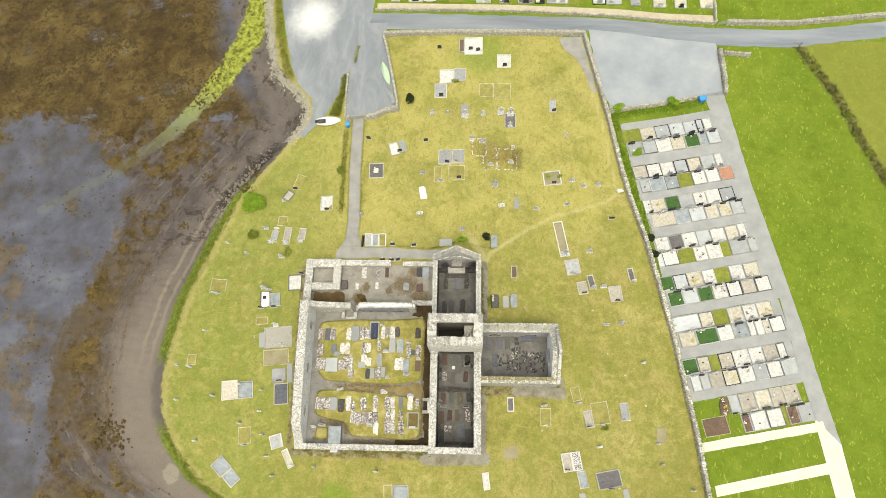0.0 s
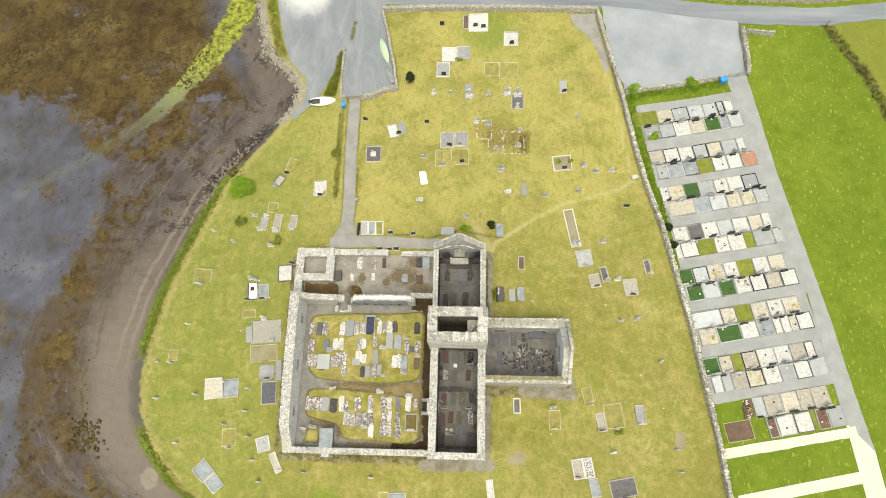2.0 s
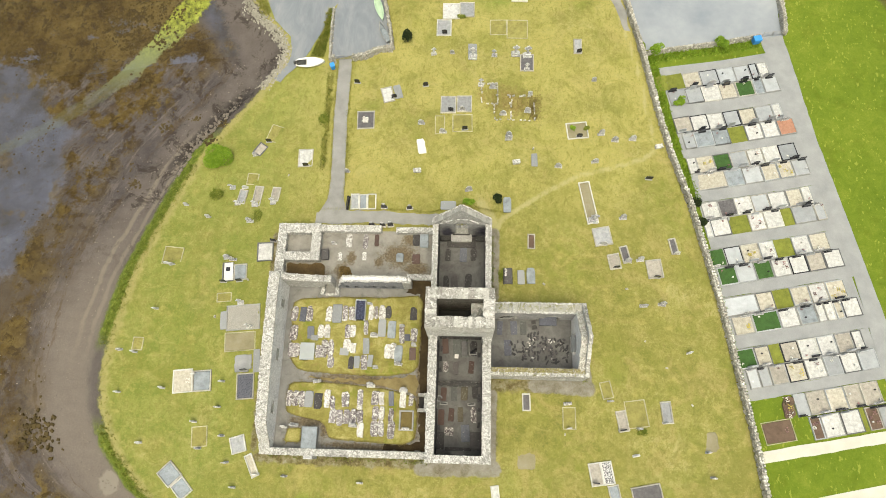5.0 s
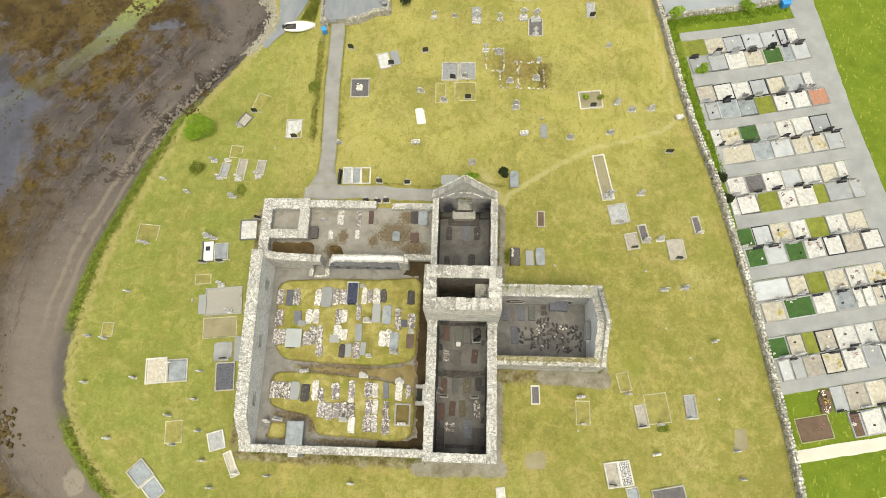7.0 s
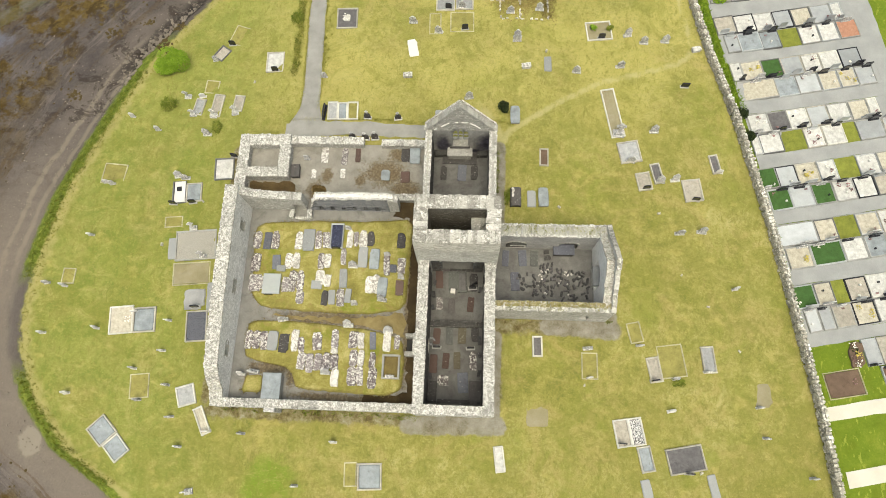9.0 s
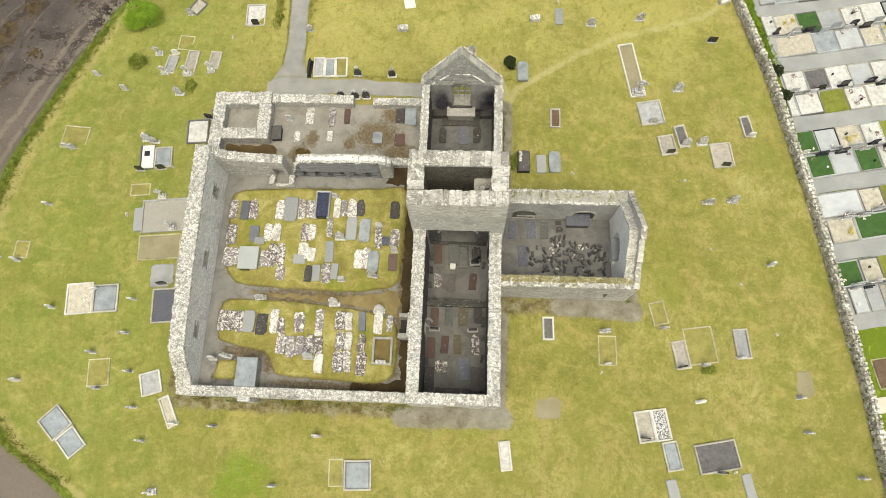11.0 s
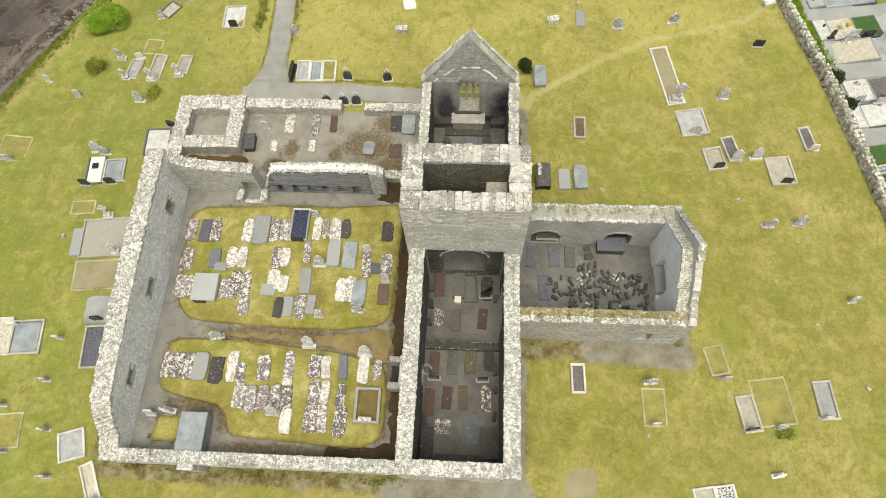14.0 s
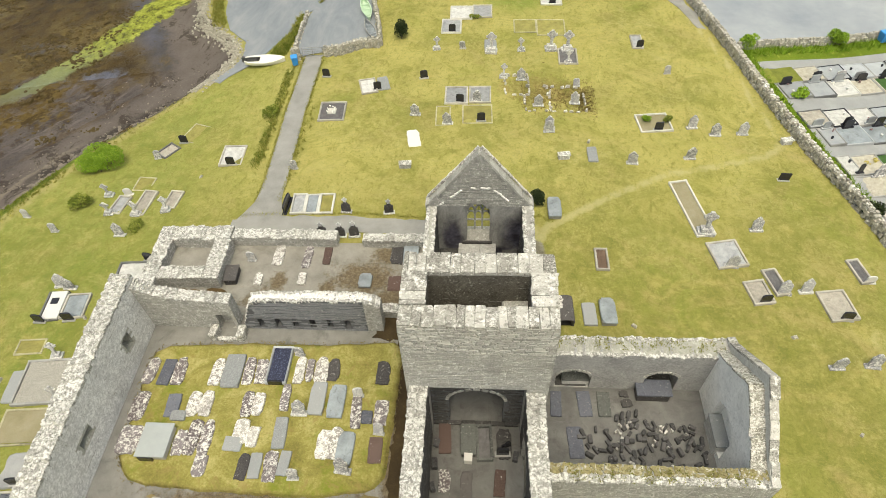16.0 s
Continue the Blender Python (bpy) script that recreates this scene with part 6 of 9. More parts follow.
SLABS_CLOISTER_D = [
    ("lichen", -17.0, 4.13, 0.87, 1.59), ("lichen", -16.13, 4.01, 0.8, 1.9), ("lichen", -15.31, 4.11, 0.78, 1.62),
    ("lichen", -14.48, 4.18, 0.89, 1.68), ("lichen", -13.63, 4.18, 0.78, 1.61), ("white", -13.74, 5.27, 0.72, 0.51),
    ("white", -13.48, 2.6, 0.77, 1.66), ("lichen", -11.72, 4.67, 0.83, 1.67), ("white", -10.96, 4.65, 0.67, 1.55),
    ("lichen", -11.78, 2.85, 0.94, 1.89), ("lichen", -10.96, 2.89, 0.7, 1.89), ("lichen", -9.8, 4.5, 0.62, 1.5), ("lichen", -9.71, 2.71, 0.87, 2.02),
]
CLOISTER_STONES = [
    ("hs", -13.25, 18.56, 0.77, 1.15), ("hs", -12.5, 14.41, 0.91, 0.72), ("hs", -8.96, 15.71, 0.75, 0.68), ("hs", -7.34, 13.28, 0.41, 0.51),
    ("hs", -12.08, 10.37, 0.57, 0.66), ("hs", -9.19, 10.91, 0.83, 0.69), ("hs", -19.37, 8.56, 0.99, 0.67), ("hs", -12.52, 8.17, 1.04, 0.86),
    ("hs", -8.4, 7.69, 0.85, 0.75), ("hs", -14.44, 3.31, 0.99, 0.89), ("hs", -21.7, 3.23, 1.34, 0.65), ("hs", -22.98, 2.91, 0.74, 0.32),
    ("bluechip", -14.45, 17.51, 1.41, 2.75), ("tomb", -20.81, 12.01, 1.84, 2.15), ("openplot", -7.87, 3.9, 1.8, 2.45),
]
NAVE = [
    ("red", -3.36, 13.26, 0.77, 1.96), ("tombgrey", -1.92, 13.08, 0.93, 1.96), ("whitebox", -1.9, 11.92, 0.44, 0.44),
    ("kerb", -0.95, 13.0, 1.0, 2.25), ("hs", 0.16, 12.34, 0.92, 0.75), ("lichen", -3.27, 10.64, 0.72, 1.34), ("dark", -1.98, 10.4, 0.73, 1.48),
    ("red", -0.02, 10.62, 0.67, 1.58), ("red", -3.43, 7.24, 0.74, 1.63), ("olive", -2.12, 7.3, 0.74, 1.75), ("tan", -0.83, 7.38, 0.84, 1.7),
    ("dark", 0.5, 7.58, 0.74, 1.63), ("hs", -3.38, 6.1, 0.86, 0.64), ("hs", 0.07, 6.09, 0.6, 0.3), ("red", -2.41, 4.76, 0.69, 1.58),
    ("tan", -1.27, 4.82, 0.71, 1.74), ("lichen", 0.33, 4.76, 0.73, 1.78), ("red", -4.34, 4.44, 0.75, 1.88), ("lichen", -2.64, 2.79, 1.11, 0.97),
    ("blue", -0.62, 2.63, 1.07, 2.02), ("darkbox", -4.23, 1.67, 0.88, 1.91), ("darkbox", 0.62, 1.77, 1.26, 1.91), ("bench", -1.66, 1.02, 3.15, 0.34),
    ("crosswall", -1.72, 8.84, 6.06, 0.83),
]
CHANCEL = [
    ("altar", -1.64, 27.54, 2.8, 0.94), ("dark", -3.35, 25.62, 0.7, 1.6), ("blue", -1.31, 25.67, 0.96, 1.95), ("dark", 0.05, 25.7, 0.79, 1.59),
]
TRANSEPT = [
    ("blue", 3.4, 15.8, 0.7, 1.75), ("blue", 5.2, 15.85, 0.86, 1.75), ("olive", 6.4, 15.85, 0.82, 1.7), ("dark", 7.72, 16.6, 0.56, 0.4),
    ("dark", 7.83, 15.95, 0.68, 0.5), ("blue", 4.42, 13.3, 0.92, 2.0), ("boxtomb", 10.06, 16.17, 2.12, 0.79), ("rubblearea", 8.8, 13.79, 7.2, 2.71),
]
RANGE = [
    ("white", -16.67, 27.07, 0.78, 1.97), ("lichen", -14.44, 26.87, 0.68, 2.0), ("red", -12.95, 27.08, 0.58, 1.65),
    ("white", -17.74, 24.71, 0.58, 1.03), ("white", -14.48, 24.8, 0.57, 1.02), ("ledger_blue", -9.71, 24.7, 0.99, 1.23),
    ("red", -7.55, 24.59, 1.04, 1.34), ("ledger_blue", -6.56, 27.27, 1.16, 2.29), ("dark", -7.64, 27.27, 0.93, 1.76),
    ("hs", -18.66, 26.53, 0.55, 1.06), ("hsN", -13.72, 29.33, 0.76, 0.74), ("hsN", -12.25, 29.67, 0.8, 0.62), ("hsN", -11.19, 29.7, 0.79, 0.61),
    ("darkblock", -19.71, 24.89, 0.97, 1.5),
]
PLOTS_WEST = [
    ("pale_dark", -25.33, 38.88, 2.12, 2.75, 4), ("mossy", -30.55, 43.04, 2.21, 2.75, -16), ("grey_tan", -32.51, 40.5, 1.44, 1.9, -32),
    ("mossy", -32.78, 35.61, 1.68, 1.79, -2), ("paleblue", -33.79, 32.77, 1.2, 2.16, -7), ("pink", -31.54, 32.92, 1.25, 3.0, -4),
    ("pale_tan", -28.93, 33.2, 1.2, 2.1, -4), ("mossy", -41.98, 23.56, 2.71, 2.56, -3), ("darkkerb_pale", -28.99, 24.58, 2.23, 2.67, 6),
    ("marble_plaque", -33.72, 21.54, 1.53, 2.68, 7), ("bluegrey", -32.0, 21.6, 1.79, 2.25, 7),
]
PLOTS_SOUTHWEST = [
    ("gravel", -30.6, 15.47, 4.49, 3.38, 7), ("pale_slab", -33.2, 14.93, 0.9, 2.4, 7), ("sand", -30.57, 12.3, 4.1, 2.53, 7),
    ("mossy", -33.65, 18.04, 2.02, 1.28, 7), ("concrete_slab", -29.74, 9.5, 2.24, 2.22, 7), ("pale_slab", -28.01, 9.96, 0.87, 2.95, 6),
    ("dark_chip", -29.02, 6.68, 2.28, 3.3, 7), ("white_cream", -37.31, 6.86, 2.56, 3.0, 8), ("bluegrey", -34.79, 7.03, 2.42, 2.69, 7),
    ("mossy", -44.28, 11.33, 1.44, 1.76, 1), ("mossy", -33.99, 0.21, 2.04, 2.53, 8), ("white_gravel", -28.89, -0.42, 1.91, 2.09, 19),
    ("white_cream", -26.82, -2.79, 1.01, 2.89, 29), ("bluegrey", -36.96, -4.41, 2.23, 2.44, 48), ("white_blue", -35.14, -5.98, 1.91, 2.27, 46),
]
PLOTS_NORTH = [
    ("pale_bluegrey", -17.18, 45.01, 2.53, 2.86, 4), ("mossy", -6.44, 44.63, 1.44, 2.97, 3), ("mossy", -3.23, 45.03, 2.87, 2.81, 3),
    ("pale_grey", -5.41, 47.96, 2.27, 2.77, 2), ("pale_grey", -3.11, 48.2, 2.17, 2.66, 2), ("whiteslab", -8.83, 41.04, 1.14, 2.32, 12),
    ("white_gravel", -17.36, 32.19, 1.2, 2.29, 4), ("white_bluegrey", -16.21, 32.18, 1.12, 2.21, 4), ("white_moss", -15.03, 32.26, 1.25, 2.28, 4),
    ("boxtomb_blue", 3.48, 32.57, 1.09, 2.17, 3), ("white_white", -1.27, 71.09, 3.37, 3.71, 2), ("soil", -3.48, 71.11, 1.05, 2.85, 2),
    ("white_white", 4.43, 67.97, 2.49, 2.79, 1), ("white_white", -5.94, 64.46, 2.59, 2.77, 2), ("pale_grey", -3.53, 64.82, 2.28, 2.65, 2),
    ("white_grey", -6.86, 61.39, 2.26, 2.85, 2), ("mossy", 1.35, 61.79, 2.56, 2.72, 2), ("mossy", 4.21, 61.57, 3.16, 3.3, 1),
    ("pale_slab", -2.36, 57.46, 1.32, 2.44, 2), ("grey_slab", -4.5, 32.15, 2.1, 1.3, 2),
]
PLOTS_NORTH_MID = [
    ("pale_bluegrey", 5.77, 55.64, 2.0, 2.86, 1), ("pale_grey", 13.25, 58.81, 1.21, 2.54, 1), ("pale_dark", -14.37, 49.32, 1.69, 2.48, 17),
    ("pale_slab", -12.92, 49.92, 1.09, 2.26, 17), ("ruin", 0.5, 50.1, 2.3, 3.3, 2), ("ruin", 2.4, 47.9, 2.3, 4.0, 2), ("ruin", 5.35, 47.9, 3.3, 4.0, 2),
]
PLOTS_EAST = [
    ("white_straw", 13.06, 44.63, 3.0, 2.57, 8), ("grey_slab", 7.08, 39.66, 0.86, 1.94, 2), ("white_sand", 14.51, 33.66, 1.58, 6.15, 12),
    ("pale_grey", 16.3, 28.91, 2.38, 2.58, 12), ("pale_tan", 17.84, 25.49, 1.58, 2.11, 12), ("pale_darkslab", 19.29, 26.53, 1.09, 2.41, 14),
    ("pale_tan", 23.12, 24.8, 2.04, 2.58, 9), ("pale_darkslab", 25.74, 28.09, 0.99, 2.25, 12), ("pale_soil", 6.85, 27.6, 1.0, 2.1, 1),
    ("grey_slab", 5.6, 22.6, 0.95, 1.89, 3), ("boxtomb_blue", 6.85, 22.8, 1.11, 2.15, 3), ("opentomb", 3.85, 22.5, 0.98, 2.1, 3),
]
PLOTS_SOUTHEAST = [
    ("white_dark", 6.67, 6.75, 1.04, 2.12, 3), ("mossy", 12.0, 5.14, 1.66, 2.7, 2), ("mossy", 16.61, 8.81, 1.42, 2.16, 14),
    ("pale_tan", 18.52, 5.17, 1.28, 2.55, 12), ("mossy", 20.27, 6.14, 2.62, 3.34, 10), ("pale_grey", 23.96, 6.52, 1.32, 2.72, 7),
    ("flat_pale", 28.99, 3.33, 2.37, 2.4, 6), ("flat_bare", 6.87, -0.07, 2.25, 2.17, 3), ("white_lichen", 15.24, -1.2, 1.52, 2.69, 11),
    ("white_chips", 16.64, -0.95, 1.36, 2.69, 11), ("bluegrey", 17.5, -3.48, 1.34, 2.45, 13), ("grey_slab", 17.53, -6.24, 0.93, 1.76, 13),
    ("pale_darkgravel", 21.34, -3.27, 3.6, 2.47, 13), ("pale_slab", 23.89, -5.54, 0.83, 2.17, 13), ("white_paleslab", 3.27, -4.45, 1.01, 2.47, 9),
    ("mossy", -11.21, -6.84, 1.29, 2.3, 5), ("bluegrey", -9.3, -6.91, 2.4, 2.5, 5),
]
STONES_WEST = [
    ("round", -33.16, 39.5), ("dark", -31.4, 41.8), ("cross", -34.32, 31.76), ("cross", -35.55, 34.24), ("cross", -31.72, 31.53),
    ("cross", -29.11, 31.9), ("round", -41.77, 31.28), ("round", -38.15, 29.52), ("gothic", -31.94, 29.0), ("round", -42.57, 22.49),
    ("round", -41.84, 22.31), ("dark", -28.08, 26.18), ("gothic", -34.17, 23.53), ("gothic", -33.32, 23.34), ("dark", -34.11, 20.18),
    ("dark", -31.91, 20.4), ("cross", -31.25, 17.35), ("cross", -29.59, 14.2), ("round", -42.74, 16.09), ("round", -46.5, 10.41),
    ("round", -44.46, 10.2), ("round", -39.88, 5.84), ("round", -32.16, 7.14), ("round", -32.22, 3.92), ("round", -34.95, 1.94),
    ("round", -45.64, 5.02),
]
STONES_SOUTHWEST = [
    ("round", -41.54, -1.01), ("round", -31.15, 0.51), ("round", -30.14, -2.63), ("round", -28.85, -5.45), ("round", -22.56, -3.72),
    ("cross", -27.01, -9.52), ("round", -33.88, -1.2), ("white", -26.17, -3.75), ("white", -35.98, 7.83), ("dark", -25.13, 37.69),
    ("white", -33.67, 34.23),
]
STONES_NORTH = [
    ("gothic", -9.09, 44.76), ("gothic", -5.92, 43.49), ("dark", -2.84, 44.05), ("dark", -5.0, 47.02), ("block", -9.11, 37.16),
    ("round", -18.91, 36.71), ("slate", -13.23, 31.46), ("slate", -9.72, 31.46), ("black", -18.29, 31.96), ("gothic", -1.85, 34.57),
    ("dark", -7.56, 70.53), ("dark", -1.78, 70.41), ("dark", -0.41, 70.19), ("dark", 4.56, 67.01), ("dark", -6.72, 60.39), ("cross", -8.14, 56.72),
    ("round", -5.32, 56.91), ("highcross", -2.26, 56.31), ("cross", 0.94, 56.75), ("highcross", 4.05, 57.08), ("highcross", 5.76, 56.9),
    ("cross", 5.79, 54.5), ("dark", 13.45, 57.84), ("dark", -8.91, 51.09), ("cross", -0.88, 51.56), ("gothic", 0.91, 51.17), ("gothic", 2.51, 46.79),
    ("gothic", 6.0, 47.37), ("gothic", 3.47, 43.27),
]
STONES_NORTH_MID = [
    ("dark", -13.35, 48.94), ("gothic", -3.37, 47.24), ("round", 15.59, 53.04), ("dark", -19.1, 51.34), ("round", 6.35, 50.25),
]
STONES_EAST = [
    ("dark", 13.36, 43.71), ("gothic", 16.44, 44.23), ("gothic", 18.35, 43.32), ("gothic", 20.82, 43.64), ("block", 24.41, 42.69),
    ("gothic", 3.41, 42.77), ("block", 4.57, 39.13), ("gothic", 10.42, 38.83), ("gothic", 15.48, 39.86), ("plate", 22.85, 37.71),
    ("highcross", 15.12, 31.07), ("gothic", 16.39, 27.82), ("dark", 18.06, 24.64), ("gothic", 19.63, 25.62), ("gothic", 21.25, 25.87),
    ("dark", 23.37, 23.69), ("white", 26.17, 27.18), ("gothic", 21.5, 19.76), ("gothic", 23.87, 20.04), ("gothic", 19.13, 31.64),
]
STONES_SOUTH = [
    ("gothic", 11.8, 6.89), ("round", 11.99, 3.96), ("round", 17.02, 7.52), ("round", 27.1, 14.03), ("dark", 18.49, 4.11), ("white", 20.09, 1.24),
    ("round", 29.3, -0.72), ("round", 33.66, -4.16), ("round", 28.83, 2.16), ("dark", 15.17, -2.15), ("round", 23.72, 5.35), ("dark", 21.59, -4.48),
    ("round", 20.58, 4.36), ("round", -16.6, -8.27), ("round", -13.21, -3.96),
]


LAWN_EDGE = []


# cloister garth: two lawns raised above the gravel walk
def rounded(outline, times=2, k0=0.14):
    """Corner-cut version of a closed outline."""
    for _ in range(times):
        outline = [(a[0] + (b[0] - a[0]) * k, a[1] + (b[1] - a[1]) * k) for a, b in zip(outline, outline[1:] + outline[:1]) for k in (k0, 1 - k0)]
    return outline


def lawn_pad(name, outline, z, label):
    bm = bmesh.new()
    rim = bm.verts.layers.float.new("rim")
    rng = random.Random(len(outline))
    outline = rounded(outline)
    pts = []
    for (ax, ay), (bx, by) in zip(outline, outline[1:] + outline[:1]):
        n = max(1, int(math.hypot(bx - ax, by - ay) / 0.5))
        pts += [(ax + (bx - ax) * k / n + rng.uniform(-0.06, 0.06), ay + (by - ay) * k / n + rng.uniform(-0.06, 0.06)) for k in range(n)]
    low = [bm.verts.new((x * 1.004 - 0.004 * outline[0][0], y, z - 0.3)) for x, y in pts]
    cx, cy = sum(p[0] for p in pts) / len(pts), sum(p[1] for p in pts) / len(pts)

    def inset(x, y, k):
        d = math.hypot(cx - x, cy - y)
        return x + (cx - x) / d * k, y + (cy - y) / d * k

    mid = [bm.verts.new((*inset(x, y, 0.2), z - 0.09)) for x, y in pts]
    top = [bm.verts.new((*inset(x, y, 0.5), z)) for x, y in pts]
    for v in low + mid:
        v[rim] = 1.0
    for a, b in ((low, mid), (mid, top)):
        for i in range(len(pts)):
            j = (i + 1) % len(pts)
            bm.faces.new((a[i], a[j], b[j], b[i]))
    bm.faces.new(top)
    bmesh.ops.recalc_face_normals(bm, faces=bm.faces)
    bmesh.ops.triangulate(bm, faces=[f for f in bm.faces if len(f.verts) > 4])
    for k in range(len(pts) * 5):
        (ax, ay), (bx, by) = pts[k % len(pts)], pts[(k + 1) % len(pts)]
        q = rng.random()
        p = ABBEY @ Vector((*inset(ax + (bx - ax) * q, ay + (by - ay) * q, abs(rng.gauss(0, 0.2)) - 0.05), z - 0.1))
        LAWN_EDGE.append(tuple(p))
    ob = part(name, bm, M["garth"], None, "", ABBEY)
    return tagged(ob, label, "lawn", kind="structure")


def garth_mat():
    m = Mat("cloister_turf", 0.95, 0.15)
    mid, fine = m.noise(0.5, 6, 0.7, distort=0.6), m.noise(7, 5, 0.75)
    col = m.ramp(m.math("ADD", m.math("MULTIPLY", mid, 0.65), m.math("MULTIPLY", fine, 0.35)), [(0.38, (0.16, 0.14, 0.04)), (0.5, (0.245, 0.225, 0.065)), (0.63, (0.38, 0.34, 0.14))])
    col = m.mix(m.step(m.noise(0.4, 5, 0.7), 0.5, 0.68), col, (0.165, 0.185, 0.028))
    col = m.mix(m.math("MULTIPLY", m.step(m.noise(2.4, 5, 0.8), 0.54, 0.64), 0.45), col, (0.13, 0.12, 0.024))
    col = m.mix(m.math("MULTIPLY", m.step(m.noise(0.8, 5, 0.75, distort=0.8), 0.54, 0.66), 0.6), col, (0.24, 0.18, 0.07))
    rim = m.math("ADD", m.attr("rim"), m.math("MULTIPLY", m.math("SUBTRACT", m.noise(1.4, 5, 0.75), 0.5), 1.3))
    col = m.mix(m.math("MULTIPLY", m.step(rim, 0.25, 0.95), 0.38), col, m.mix(fine, (0.07, 0.055, 0.02), (0.2, 0.16, 0.06)))
    return m.done(col, fine, 0.55, 0.1)


M["garth"] = garth_mat()
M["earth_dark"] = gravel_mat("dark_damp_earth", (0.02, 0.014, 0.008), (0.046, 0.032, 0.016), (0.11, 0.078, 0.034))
M["earth_brown"] = gravel_mat("brown_mossy_earth", (0.035, 0.024, 0.012), (0.085, 0.058, 0.026), (0.17, 0.125, 0.055))
lawn_pad("lawn_north", [(-23.5, 18.9), (-16.1, 19.4), (-12, 19.3), (-6.35, 19.75), (-6.4, 16), (-6.7, 9.7), (-11.0, 9.1), (-17, 9.2), (-22.0, 9.6), (-23.2, 11.3), (-23.4, 15)], 1.72, "dry mown turf among the cloister slabs")
lawn_pad("lawn_south", [(-22.9, 8.2), (-19.1, 8.4), (-12, 7.9), (-8.4, 7.3), (-6.7, 6.6), (-6.5, 4), (-6.7, 1.6), (-8, 0.95), (-12, 1.1), (-17.4, 1.35), (-18.2, 3.4), (-23.0, 4.4), (-23.2, 6.5)], 1.7, "dry mown turf among the cloister slabs")
lawn_pad("lawn_corner", [(-22.7, 2.8), (-20.8, 2.9), (-20.6, 0.9), (-23.0, 0.8)], 1.66, "small patch of turf in the cloister corner")


def earth_strip(outline, z, label, mat="earth"):
    """A low uneven spread of earth and dead moss."""
    bm = bmesh.new()
    rng = random.Random(9)
    pts = []
    for (ax, ay), (bx, by) in zip(outline, outline[1:] + outline[:1]):
        n = max(1, int(math.hypot(bx - ax, by - ay) / 0.4))
        pts += [(ax + (bx - ax) * k / n + rng.uniform(-0.16, 0.16), ay + (by - ay) * k / n + rng.uniform(-0.16, 0.16)) for k in range(n)]
    top = [bm.verts.new((x, y, z + rng.uniform(-0.02, 0.02))) for x, y in pts]
    low = [bm.verts.new((x, y, z - 0.15)) for x, y in pts]
    for i in range(len(pts)):
        j = (i + 1) % len(pts)
        bm.faces.new((low[i], low[j], top[j], top[i]))
    bm.faces.new(top)
    bmesh.ops.recalc_face_normals(bm, faces=bm.faces)
    ob = part("earth_strip", bm, M[mat], None, "", ABBEY)
    return tagged(ob, label, "earth", kind="structure")


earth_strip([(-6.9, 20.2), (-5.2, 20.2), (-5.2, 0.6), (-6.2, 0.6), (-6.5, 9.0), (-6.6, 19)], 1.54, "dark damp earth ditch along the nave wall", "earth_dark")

M["moss_tan"] = gravel_mat("dry_tan_moss_and_earth", (0.09, 0.066, 0.03), (0.19, 0.15, 0.068), (0.3, 0.25, 0.12))
earth_strip([(-20.5, 8.95), (-16, 8.75), (-12, 8.85), (-9.5, 9.0), (-7.0, 9.5), (-6.6, 8.2), (-6.75, 6.9), (-8.4, 7.5), (-12, 8.1), (-16, 8.4), (-19, 8.6)], 1.56, "brown trodden moss between the cloister lawns", "moss_tan")
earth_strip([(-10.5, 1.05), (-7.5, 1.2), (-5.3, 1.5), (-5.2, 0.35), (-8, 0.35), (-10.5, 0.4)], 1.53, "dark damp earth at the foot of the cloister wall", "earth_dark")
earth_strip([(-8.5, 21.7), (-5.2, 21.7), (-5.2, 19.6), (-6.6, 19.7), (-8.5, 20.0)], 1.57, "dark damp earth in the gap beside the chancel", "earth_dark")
earth_strip([(-24.7, 23.7), (-19.8, 23.7), (-19.4, 21.6), (-24.7, 21.5)], 1.58, "brown mossy earth behind the cloister wall", "earth_brown")
for row in SLABS_CLOISTER_A + SLABS_CLOISTER_B + SLABS_CLOISTER_C + SLABS_CLOISTER_D:
    grave_slab(row[0], row[1], row[2], row[3], row[4], 1.7, ABBEY, "grave slabs in the cloister")
